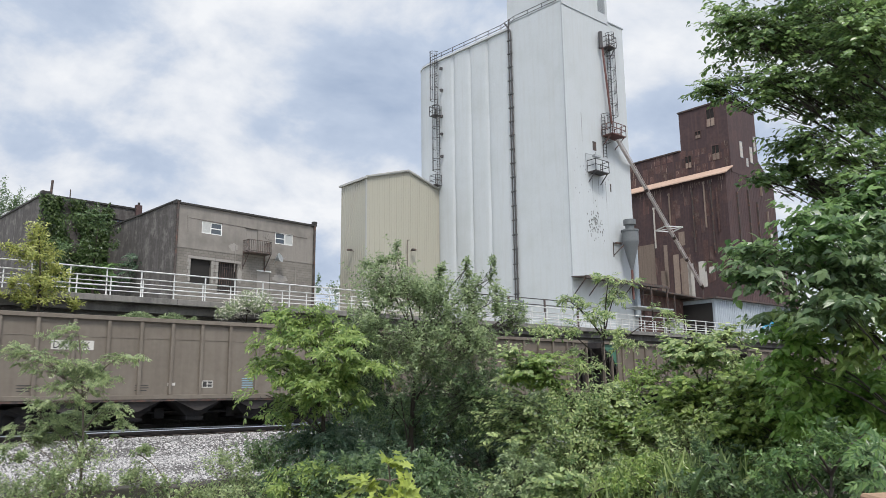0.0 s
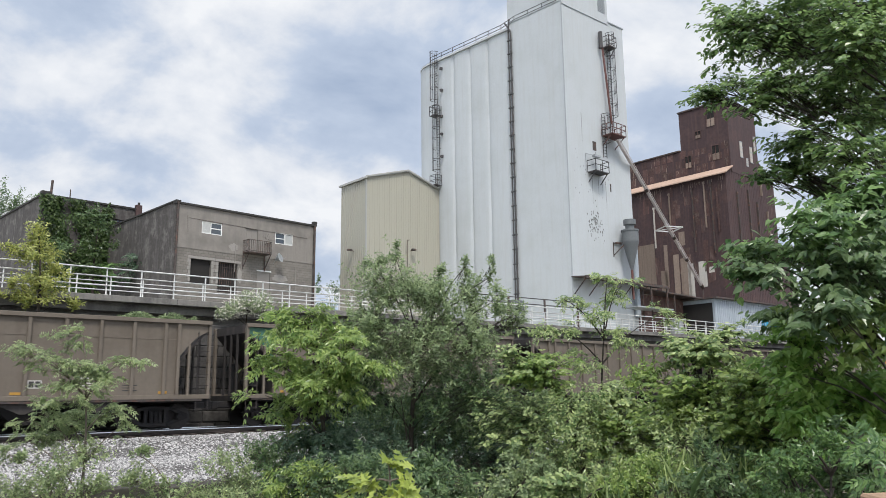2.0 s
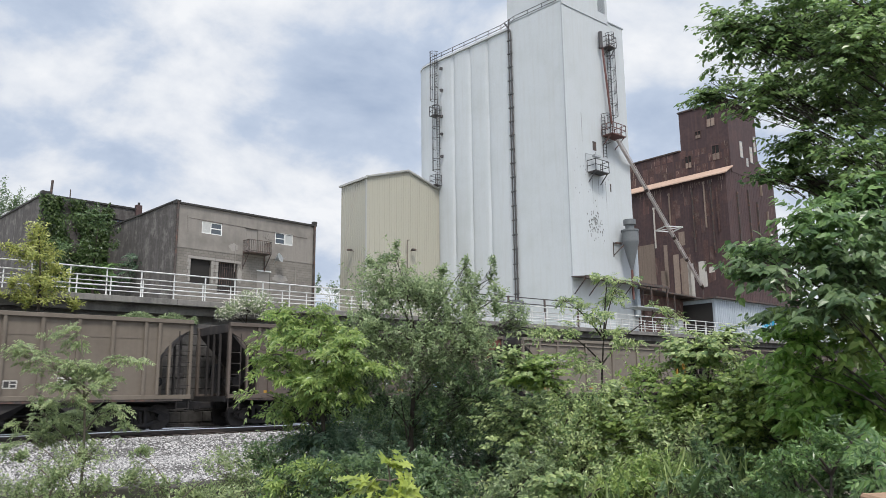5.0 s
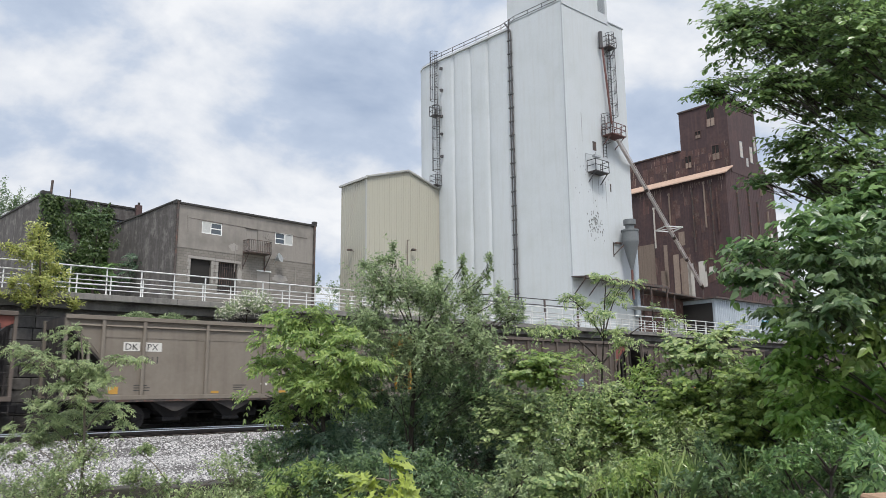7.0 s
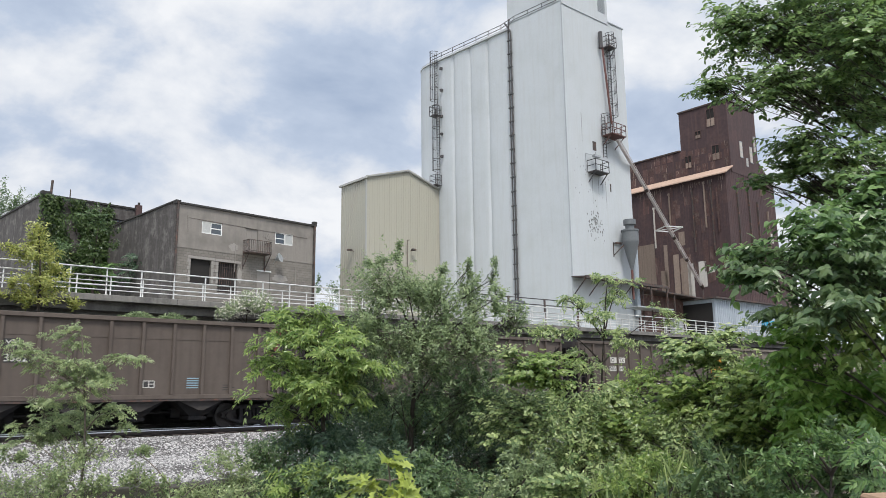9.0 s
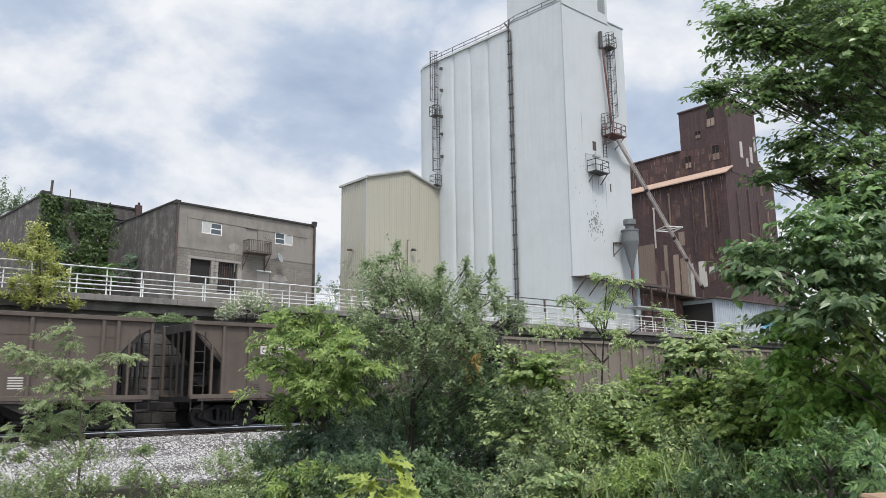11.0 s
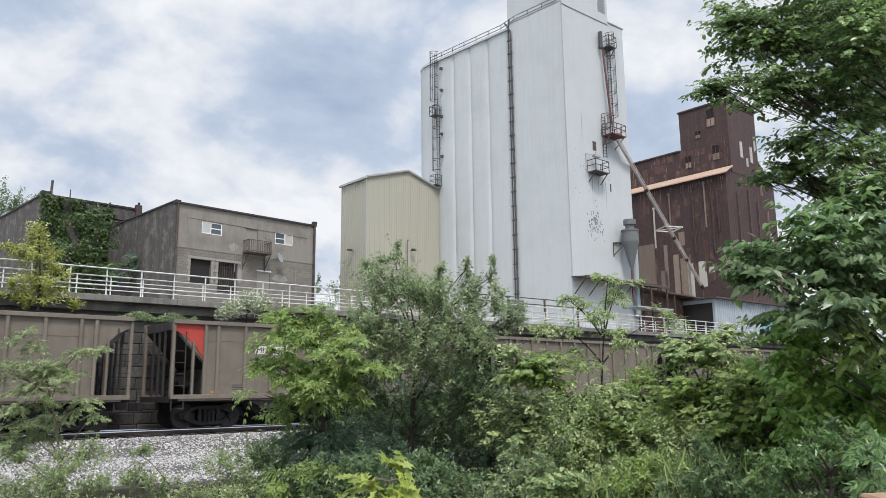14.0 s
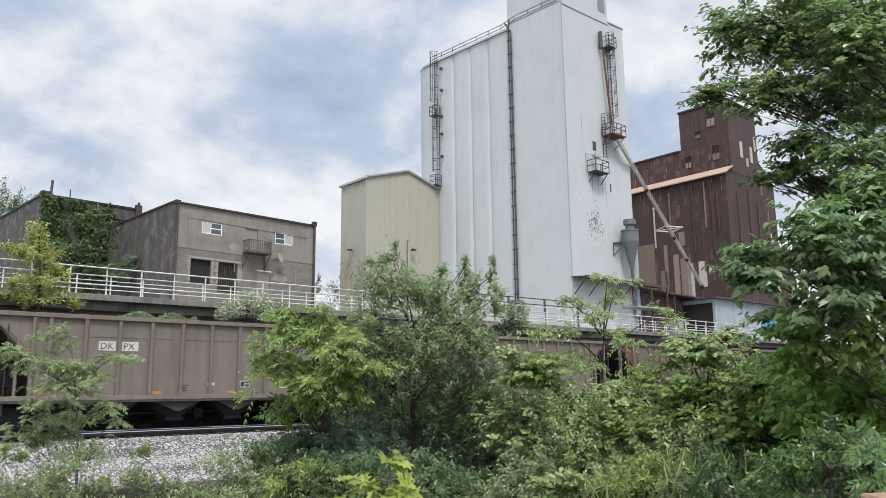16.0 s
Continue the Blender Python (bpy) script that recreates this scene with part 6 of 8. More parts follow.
def stems(t, n, foot, reach, height, r):
    """Slender stems that fan out from the foot of a shrub."""
    bark = TRUNK[t][3]
    for k in range(n):
        a, b = VEG.uniform(-1, 1), VEG.uniform(-1, 1)
        p = np.array(RIGHT) * a * foot + np.array(AWAY) * b * foot * 0.6
        q = np.array(RIGHT) * (a * 0.7 + VEG.normal() * 0.3) * reach + np.array(AWAY) * b * reach * 0.6 + np.array([0, 0, height * VEG.uniform(0.75, 1.15)])
        w = np.linspace(0, 1, 8)[:, None]
        path = p * (1 - w) + q * w + (np.array(RIGHT) * a * 0.16 + VEG.normal(size=3) * 0.05) * np.sin(np.pi * w) + np.array([0, 0, -0.05]) * (1 - w)
        v, f = tube_arrays(path[None], np.linspace(r, r * 0.3, 8)[None] * VEG.uniform(0.6, 1.2), 5)
        o = new("stem", mesh_arrays("stem", v, [f], bark))
        o.parent = t


t = tree('broadleaf_tree', 'tall broadleaf tree with dark green leaves overhanging the view', 'tree', (11.40, 3.16), None, (10.36, 2.46, 6.36), 0.160, M_BARK)
limb(t, (8.27, 4.38, 5.68), (0.43, 0.38, 0.42), 1431, 0.060, L_BIGTREE, 'broad')
limb(t, (9.59, 4.22, 6.12), (0.72, 0.58, 0.57), 3226, 0.060, L_BIGTREE, 'broad')
limb(t, (8.78, 3.19, 5.26), (0.58, 0.51, 0.55), 2540, 0.060, L_BIGTREE, 'broad')
limb(t, (8.90, 5.00, 5.27), (0.41, 0.31, 0.27), 895, 0.060, L_BIGTREE, 'broad')
limb(t, (8.38, 4.02, 4.88), (0.57, 0.44, 0.41), 1874, 0.060, L_BIGTREE, 'broad')
limb(t, (9.16, 3.65, 4.79), (0.62, 0.51, 0.51), 2509, 0.060, L_BIGTREE, 'broad')
limb(t, (10.42, 3.55, 4.88), (0.44, 0.50, 0.66), 2339, 0.060, L_BIGTREE, 'broad')
limb(t, (9.21, 4.03, 4.29), (0.42, 0.37, 0.32), 1300, 0.060, L_BIGTREE, 'broad')
limb(t, (8.67, 3.35, 3.83), (0.50, 0.37, 0.32), 1264, 0.060, L_BIGTREE, 'broad')
limb(t, (9.71, 4.19, 3.92), (0.40, 0.28, 0.22), 695, 0.060, L_BIGTREE, 'broad')
limb(t, (8.81, 4.45, 3.82), (0.27, 0.19, 0.15), 325, 0.060, L_BIGTREE, 'broad')
limb(t, (9.53, 3.36, 3.83), (0.34, 0.29, 0.30), 806, 0.060, L_BIGTREE, 'broad')
limb(t, (8.89, 4.27, 6.74), (0.66, 0.49, 0.44), 2306, 0.060, L_BIGTREE, 'broad')
limb(t, (8.81, 3.27, 6.37), (0.73, 0.54, 0.47), 2729, 0.060, L_BIGTREE, 'broad')
limb(t, (9.93, 2.91, 5.51), (0.62, 0.65, 0.83), 4063, 0.060, L_BIGTREE, 'broad')
limb(t, (10.45, 4.10, 6.35), (0.63, 0.55, 0.47), 2400, 0.060, L_BIGTREE, 'broad')
limb(t, (11.19, 3.90, 5.76), (0.56, 0.52, 0.48), 2300, 0.060, L_BIGTREE, 'broad')
limb(t, (8.39, 3.90, 5.52), (0.40, 0.37, 0.34), 1500, 0.060, L_BIGTREE, 'broad')
limb(t, (10.45, 4.16, 3.95), (0.46, 0.33, 0.20), 1100, 0.060, L_BIGTREE, 'broad')
limb(t, (9.37, 4.25, 4.01), (0.39, 0.30, 0.20), 900, 0.060, L_BIGTREE, 'broad')
limb(t, (10.33, 3.44, 6.20), (0.45, 0.45, 0.45), 2200, 0.060, L_BIGTREE, 'broad')
limb(t, (9.91, 3.84, 5.47), (0.52, 0.44, 0.37), 2000, 0.060, L_BIGTREE, 'broad')
t = tree('redbud_tree', 'leafy young tree with large drooping green leaves', 'tree', (7.63, 2.62), None, (7.18, 2.34, 3.00), 0.060, M_BARK)
# light painted by leaf colour: L_DARK limbs as shaded, low bright limbs as lit
limb(t, (5.96, 3.38, 2.30), (0.20, 0.14, 0.10), 302, 0.058, L_NEAR, 'heart')
limb(t, (6.02, 3.06, 2.29), (0.29, 0.22, 0.20), 880, 0.058, L_DARK, 'heart')
limb(t, (6.35, 2.79, 2.55), (0.31, 0.26, 0.26), 1247, 0.058, L_NEAR, 'heart')
limb(t, (7.34, 2.73, 3.03), (0.30, 0.27, 0.29), 1335, 0.058, L_NEAR, 'heart')
limb(t, (6.61, 2.66, 2.24), (0.43, 0.34, 0.33), 2165, 0.058, L_DARK, 'heart')
limb(t, (7.17, 3.38, 2.03), (0.33, 0.25, 0.23), 1155, 0.058, L_DARK, 'heart')
limb(t, (6.88, 2.72, 1.79), (0.39, 0.33, 0.34), 2009, 0.058, L_BRIGHT, 'heart')
limb(t, (6.92, 3.13, 1.52), (0.33, 0.27, 0.28), 1419, 0.058, L_LIT, 'heart')
limb(t, (7.50, 2.91, 1.21), (0.31, 0.32, 0.41), 1956, 0.058, L_LIT, 'heart')
limb(t, (6.93, 3.25, 1.07), (0.26, 0.22, 0.23), 917, 0.058, L_LIT, 'heart')
limb(t, (7.03, 2.90, 0.74), (0.34, 0.31, 0.34), 1776, 0.058, L_LIT, 'heart')
limb(t, (7.16, 2.40, 2.41), (0.39, 0.44, 0.58), 1571, 0.058, L_DARK, 'heart')
limb(t, (8.01, 2.81, 1.47), (0.43, 0.48, 0.64), 1909, 0.058, L_LIT, 'heart')
limb(t, (6.19, 2.60, 1.90), (0.27, 0.20, 0.18), 731, 0.058, L_DARK, 'heart')
limb(t, (7.52, 2.74, 2.23), (0.26, 0.26, 0.31), 1246, 0.058, L_DARK, 'heart')
limb(t, (7.33, 3.16, 1.26), (0.31, 0.26, 0.26), 1254, 0.058, L_LIT, 'heart')
limb(t, (6.61, 3.22, 1.69), (0.22, 0.18, 0.17), 597, 0.058, L_LIT, 'heart')
limb(t, (6.55, 3.19, 1.41), (0.15, 0.13, 0.15), 330, 0.058, L_LIT, 'heart')
limb(t, (7.59, 3.36, 0.89), (0.32, 0.27, 0.27), 1344, 0.058, L_LIT, 'heart')
limb(t, (7.26, 2.96, 2.96), (0.26, 0.24, 0.21), 1100, 0.058, L_NEAR, 'heart')
limb(t, (7.40, 3.33, 2.57), (0.39, 0.32, 0.25), 1500, 0.058, L_DARK, 'heart')
limb(t, (6.41, 3.38, 2.50), (0.23, 0.18, 0.13), 600, 0.058, L_NEAR, 'heart')
limb(t, (8.08, 2.98, 2.77), (0.34, 0.34, 0.34), 1900, 0.058, L_NEAR, 'heart')
t = tree('boxelder_shrub', 'bright green shrub with drooping compound leaves', 'shrub', (5.55, 9.22), None, (5.25, 9.00, 1.85), 0.050, M_BARK)
limb(t, (5.00, 9.08, 2.36), (0.24, 0.16, 0.12), 541, 0.056, L_BRIGHT, 'pinnate')
limb(t, (4.91, 9.28, 2.08), (0.24, 0.16, 0.11), 512, 0.056, L_BRIGHT, 'pinnate')
limb(t, (4.59, 9.02, 1.85), (0.20, 0.14, 0.10), 382, 0.056, L_BRIGHT, 'pinnate')
limb(t, (4.63, 9.30, 1.59), (0.15, 0.10, 0.08), 223, 0.056, L_BRIGHT, 'pinnate')
limb(t, (5.18, 9.12, 2.02), (0.31, 0.22, 0.18), 1033, 0.056, L_BRIGHT, 'pinnate')
limb(t, (5.19, 9.51, 1.70), (0.35, 0.24, 0.19), 1215, 0.056, L_BRIGHT, 'pinnate')
limb(t, (5.13, 8.65, 1.61), (0.37, 0.28, 0.25), 1665, 0.056, L_BRIGHT, 'pinnate')
limb(t, (5.38, 8.62, 1.32), (0.37, 0.30, 0.30), 1994, 0.056, L_BRIGHT, 'pinnate')
limb(t, (5.25, 9.76, 1.33), (0.27, 0.18, 0.14), 670, 0.056, L_BRIGHT, 'pinnate')
limb(t, (5.43, 9.28, 1.08), (0.35, 0.25, 0.22), 1381, 0.056, L_BRIGHT, 'pinnate')
# L_DEEP on the low limbs: inner shade put into the leaf colour
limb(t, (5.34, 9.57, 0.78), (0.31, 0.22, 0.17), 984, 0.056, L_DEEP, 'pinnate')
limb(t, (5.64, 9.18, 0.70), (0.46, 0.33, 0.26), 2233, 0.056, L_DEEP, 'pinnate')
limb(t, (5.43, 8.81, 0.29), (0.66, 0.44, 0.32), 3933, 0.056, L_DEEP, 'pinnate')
limb(t, (5.44, 8.44, 1.87), (0.22, 0.21, 0.25), 1017, 0.056, L_BRIGHT, 'pinnate')
limb(t, (5.60, 8.37, 1.57), (0.27, 0.21, 0.19), 932, 0.056, L_BRIGHT, 'pinnate')
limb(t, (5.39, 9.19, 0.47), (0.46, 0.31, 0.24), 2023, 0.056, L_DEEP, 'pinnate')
limb(t, (4.98, 9.50, 1.09), (0.17, 0.12, 0.09), 283, 0.056, L_BRIGHT, 'pinnate')
limb(t, (5.57, 9.33, 2.23), (0.20, 0.15, 0.13), 467, 0.056, L_BRIGHT, 'pinnate')
limb(t, (4.85, 9.36, 2.26), (0.23, 0.18, 0.12), 520, 0.056, L_BRIGHT, 'pinnate')
limb(t, (5.00, 8.83, 2.30), (0.25, 0.19, 0.13), 620, 0.056, L_BRIGHT, 'pinnate')
limb(t, (4.78, 9.42, 1.71), (0.18, 0.14, 0.09), 330, 0.056, L_BRIGHT, 'pinnate')
limb(t, (5.45, 8.77, 2.11), (0.26, 0.21, 0.15), 700, 0.056, L_BRIGHT, 'pinnate')
limb(t, (4.78, 9.06, 1.55), (0.27, 0.20, 0.13), 620, 0.056, L_BRIGHT, 'pinnate')
limb(t, (5.11, 8.35, 1.71), (0.32, 0.24, 0.16), 900, 0.056, L_BRIGHT, 'pinnate')
limb(t, (4.87, 8.65, 1.83), (0.29, 0.22, 0.14), 800, 0.056, L_BRIGHT, 'pinnate')
limb(t, (4.83, 9.62, 1.26), (0.17, 0.12, 0.08), 240, 0.056, L_BRIGHT, 'pinnate')
limb(t, (4.99, 8.55, 1.33), (0.33, 0.24, 0.16), 900, 0.056, L_BRIGHT, 'pinnate')
limb(t, (4.74, 8.48, 0.28), (0.41, 0.28, 0.15), 1000, 0.056, L_BRIGHT, 'pinnate')
limb(t, (5.04, 8.06, 0.42), (0.41, 0.28, 0.15), 1000, 0.056, L_BRIGHT, 'pinnate')
t = tree('thicket_shrub', 'tall grey-green shrub with upright leafy shoots', 'shrub', (7.19, 9.22), None, (6.92, 8.92, 1.89), 0.060, M_BARK)
limb(t, (6.36, 8.86, 2.81), (0.41, 0.38, 0.43), 3605, 0.050, L_SHRUB, 'pair')
limb(t, (7.12, 9.14, 2.77), (0.45, 0.38, 0.40), 3744, 0.050, L_SHRUB, 'pair')
limb(t, (6.14, 9.04, 2.36), (0.39, 0.39, 0.47), 3805, 0.050, L_SHRUB, 'pair')
limb(t, (6.88, 8.31, 2.62), (0.28, 0.32, 0.45), 2536, 0.050, L_SHRUB, 'pair')
limb(t, (7.69, 8.61, 2.76), (0.19, 0.32, 0.52), 2051, 0.050, L_SHRUB, 'pair')
limb(t, (7.44, 7.75, 2.57), (0.10, 0.20, 0.34), 729, 0.050, L_SHRUB, 'pair')
limb(t, (6.71, 8.79, 1.88), (0.86, 0.64, 0.57), 10184, 0.050, L_SHRUB, 'pair')
limb(t, (7.25, 8.04, 2.02), (0.48, 0.43, 0.47), 4647, 0.050, L_SHRUB, 'pair')
# lower limbs take L_DARK and L_DEEP, shade painted by leaf colour
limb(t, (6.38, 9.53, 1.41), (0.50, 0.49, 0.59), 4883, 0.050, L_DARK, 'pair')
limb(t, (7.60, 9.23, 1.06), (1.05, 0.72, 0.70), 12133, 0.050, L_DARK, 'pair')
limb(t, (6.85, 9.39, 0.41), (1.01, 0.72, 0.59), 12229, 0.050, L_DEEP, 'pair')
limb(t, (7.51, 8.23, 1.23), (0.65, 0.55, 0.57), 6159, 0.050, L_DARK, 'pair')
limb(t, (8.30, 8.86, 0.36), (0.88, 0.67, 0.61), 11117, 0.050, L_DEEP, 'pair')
limb(t, (6.46, 8.86, 3.21), (0.11, 0.13, 0.18), 406, 0.050, L_SHRUB, 'pair')
limb(t, (7.15, 8.07, 3.05), (0.07, 0.14, 0.24), 370, 0.050, L_SHRUB, 'pair')
limb(t, (7.67, 8.13, 2.94), (0.08, 0.16, 0.29), 447, 0.050, L_SHRUB, 'pair')
limb(t, (7.39, 8.93, 3.14), (0.08, 0.15, 0.25), 399, 0.050, L_SHRUB, 'pair')
limb(t, (8.25, 8.30, 2.41), (0.22, 0.22, 0.26), 1175, 0.050, L_SHRUB, 'pair')
limb(t, (6.23, 9.11, 3.12), (0.15, 0.15, 0.18), 566, 0.050, L_SHRUB, 'pair')
stems(t, 11, 0.30, 0.85, 2.3, 0.020)
t = tree('sumac_sapling', 'slender open sapling with tufts of compound leaves', 'tree', (10.79, 8.68), None, (10.46, 8.30, 2.15), 0.032, M_BARK)
limb(t, (9.85, 8.59, 2.83), (0.19, 0.17, 0.17), 442, 0.048, L_MID, 'pinnate')
limb(t, (10.68, 8.12, 3.00), (0.31, 0.25, 0.24), 972, 0.048, L_MID, 'pinnate')
limb(t, (10.31, 8.31, 2.64), (0.29, 0.21, 0.17), 668, 0.048, L_MID, 'pinnate')
limb(t, (11.23, 7.76, 2.47), (0.31, 0.22, 0.18), 726, 0.048, L_MID, 'pinnate')
limb(t, (9.78, 8.75, 2.32), (0.50, 0.25, 0.23), 1530, 0.048, L_MID, 'pinnate')
limb(t, (10.31, 8.55, 1.77), (0.41, 0.25, 0.19), 1042, 0.048, L_MID, 'pinnate')
limb(t, (10.68, 8.01, 2.31), (0.35, 0.24, 0.19), 882, 0.048, L_MID, 'pinnate')
limb(t, (10.34, 8.05, 3.18), (0.21, 0.16, 0.14), 376, 0.048, L_MID, 'pinnate')
t = tree('thicket_bush', 'light green bramble thicket bush', 'shrub', (8.00, 6.92), None, (7.81, 6.79, 1.07), 0.030, M_BARK)
limb(t, (7.50, 7.03, 1.59), (0.39, 0.32, 0.33), 2486, 0.050, L_BRIGHT, 'broad')
limb(t, (7.60, 7.42, 0.92), (0.54, 0.45, 0.46), 4778, 0.050, L_MID, 'broad')
limb(t, (7.56, 6.52, 1.08), (0.43, 0.34, 0.32), 2624, 0.050, L_MID, 'pair')
limb(t, (8.21, 6.40, 1.18), (0.41, 0.30, 0.27), 2109, 0.050, L_MID, 'broad')
limb(t, (8.41, 6.27, 0.74), (0.67, 0.48, 0.41), 5212, 0.050, L_BRIGHT, 'broad')
limb(t, (7.62, 6.66, 0.41), (0.65, 0.49, 0.43), 5388, 0.050, L_MID, 'pair')
limb(t, (7.55, 7.30, 0.12), (0.52, 0.37, 0.30), 3021, 0.050, L_MID, 'broad')
limb(t, (7.15, 7.21, 1.59), (0.22, 0.24, 0.30), 1284, 0.050, L_MID, 'broad')
t = tree('thicket_bush', 'leafy mixed green thicket bush', 'shrub', (8.02, 5.01), None, (7.89, 4.84, 1.21), 0.030, M_BARK)
limb(t, (7.65, 4.11, 1.24), (0.35, 0.31, 0.27), 2400, 0.052, L_BRIGHT, 'broad')
limb(t, (7.70, 3.85, 1.04), (0.26, 0.26, 0.26), 1700, 0.052, L_BRIGHT, 'broad')
limb(t, (7.41, 4.24, 0.96), (0.35, 0.29, 0.23), 2000, 0.052, L_BRIGHT, 'broad')
limb(t, (7.57, 5.36, 1.42), (0.36, 0.27, 0.24), 1498, 0.052, L_BRIGHT, 'pair')
limb(t, (7.82, 5.08, 1.72), (0.29, 0.23, 0.22), 1154, 0.052, L_MID, 'broad')
limb(t, (7.91, 4.75, 1.77), (0.34, 0.28, 0.30), 1769, 0.052, L_MID, 'broad')
limb(t, (8.12, 4.57, 1.46), (0.37, 0.33, 0.36), 2370, 0.052, L_MID, 'pair')
limb(t, (7.82, 4.94, 1.18), (0.58, 0.42, 0.35), 3648, 0.052, L_BRIGHT, 'broad')
limb(t, (8.56, 4.57, 1.04), (0.43, 0.36, 0.36), 2771, 0.052, L_MID, 'broad')
limb(t, (7.44, 4.82, 0.62), (0.61, 0.47, 0.43), 4647, 0.052, L_MID, 'pair')
limb(t, (8.95, 4.77, 0.40), (0.61, 0.46, 0.41), 4385, 0.052, L_MID, 'broad')
limb(t, (7.71, 5.79, 0.16), (0.60, 0.41, 0.30), 3251, 0.052, L_BRIGHT, 'broad')
limb(t, (8.28, 4.14, 1.27), (0.22, 0.22, 0.27), 1087, 0.052, L_MID, 'pair')
limb(t, (8.28, 4.76, 1.89), (0.17, 0.14, 0.15), 432, 0.052, L_MID, 'broad')
t = tree('maple_sapling', 'thin airy sapling with grey-green leaves', 'tree', (2.84, 11.20), None, (2.70, 10.79, 2.09), 0.025, M_BARKLIGHT)
limb(t, (2.77, 11.03, 2.05), (0.21, 0.19, 0.21), 1297, 0.034, L_SAPLING, 'pinnate')
limb(t, (2.25, 11.35, 1.77), (0.36, 0.22, 0.12), 1331, 0.034, L_SAPLING, 'pinnate')
limb(t, (2.43, 10.84, 1.58), (0.26, 0.19, 0.16), 1289, 0.034, L_SAPLING, 'pinnate')
limb(t, (2.79, 10.71, 1.65), (0.25, 0.21, 0.22), 1710, 0.034, L_SAPLING, 'pinnate')
limb(t, (3.07, 10.37, 1.73), (0.24, 0.17, 0.13), 951, 0.034, L_SAPLING, 'pinnate')
limb(t, (2.67, 10.68, 1.29), (0.36, 0.26, 0.22), 2433, 0.034, L_SAPLING, 'pinnate')
limb(t, (2.36, 11.32, 1.01), (0.31, 0.22, 0.18), 1716, 0.034, L_SAPLING, 'pinnate')
limb(t, (2.79, 11.32, 0.90), (0.43, 0.30, 0.24), 3208, 0.034, L_SAPLING, 'pinnate')
limb(t, (3.09, 10.66, 1.12), (0.24, 0.18, 0.16), 1193, 0.034, L_SAPLING, 'pinnate')
limb(t, (3.28, 10.69, 0.91), (0.14, 0.09, 0.08), 309, 0.034, L_SAPLING, 'pinnate')
limb(t, (2.96, 10.75, 1.49), (0.27, 0.20, 0.16), 1357, 0.034, L_SAPLING, 'pinnate')
limb(t, (2.09, 11.38, 1.94), (0.16, 0.11, 0.07), 377, 0.034, L_SAPLING, 'pinnate')
limb(t, (2.33, 11.37, 0.69), (0.31, 0.20, 0.13), 1276, 0.034, L_SAPLING, 'pinnate')
SWAYING.append([o for o in TRUNK if o.name.startswith('maple_sapling')][0])
t = tree('weed_bush', 'low ragged green weeds', 'shrub', (2.50, 10.67), None, (2.47, 10.63, 0.26), 0.020, M_BARKLIGHT)
limb(t, (2.27, 11.17, 0.17), (0.43, 0.31, 0.26), 2621, 0.042, L_SAPLING, 'pair')
limb(t, (2.49, 10.25, 0.34), (0.31, 0.25, 0.23), 1698, 0.042, L_SAPLING, 'pair')
limb(t, (2.89, 10.19, 0.15), (0.28, 0.21, 0.19), 1259, 0.042, L_SAPLING, 'pair')
limb(t, (2.01, 10.63, 0.59), (0.19, 0.14, 0.12), 550, 0.042, L_SAPLING, 'pair')
limb(t, (2.78, 10.64, 0.58), (0.29, 0.20, 0.16), 1065, 0.042, L_SAPLING, 'pair')
t = tree('weed_bush', 'low ragged green weeds', 'shrub', (3.71, 9.94), None, (3.69, 9.91, 0.15), 0.020, M_BARKLIGHT)
limb(t, (3.45, 10.26, 0.24), (0.26, 0.21, 0.20), 1239, 0.042, L_SAPLING, 'pair')
limb(t, (3.69, 9.90, 0.07), (0.33, 0.22, 0.16), 1205, 0.042, L_SAPLING, 'pair')
limb(t, (3.27, 10.09, 0.58), (0.18, 0.13, 0.11), 470, 0.042, L_SAPLING, 'pair')
limb(t, (4.19, 9.35, 0.32), (0.33, 0.26, 0.26), 1953, 0.042, L_SAPLING, 'pair')
limb(t, (4.26, 9.00, 0.10), (0.41, 0.27, 0.18), 1739, 0.042, L_SAPLING, 'pair')
limb(t, (4.01, 9.78, -0.01), (0.29, 0.18, 0.12), 776, 0.042, L_SAPLING, 'pair')
t = tree('weed_bush', 'low dark green undergrowth', 'shrub', (4.80, 9.30), None, (4.77, 9.27, 0.18), 0.020, M_BARKLIGHT)
limb(t, (4.62, 9.37, 0.50), (0.31, 0.26, 0.26), 2449, 0.042, L_DARK, 'pair')
limb(t, (4.75, 9.06, 0.17), (0.36, 0.28, 0.27), 2947, 0.042, L_DARK, 'pair')
limb(t, (5.12, 9.32, 0.51), (0.30, 0.24, 0.23), 2057, 0.042, L_DARK, 'pair')
t = tree('maple_shoot', 'yellow-green maple shoot with large lobed leaves', 'plant', (2.24, 3.16), None, (2.25, 3.13, 0.86), 0.012, M_BARKLIGHT)
limb(t, (2.23, 3.12, 0.95), (0.05, 0.06, 0.05), 18, 0.062, L_YELLOW, 'lobed')
limb(t, (2.17, 3.20, 0.86), (0.06, 0.06, 0.04), 22, 0.062, L_YELLOW, 'lobed')
limb(t, (2.27, 3.05, 0.87), (0.06, 0.06, 0.04), 22, 0.062, L_YELLOW, 'lobed')
limb(t, (2.15, 3.09, 0.78), (0.11, 0.09, 0.05), 36, 0.062, L_YELLOW, 'lobed')
t = tree('ailanthus_shoot', 'green shoot with toothed compound leaves and rusty tips', 'plant', (3.87, 1.40), None, (3.81, 1.40, 1.00), 0.012, M_BARKLIGHT)
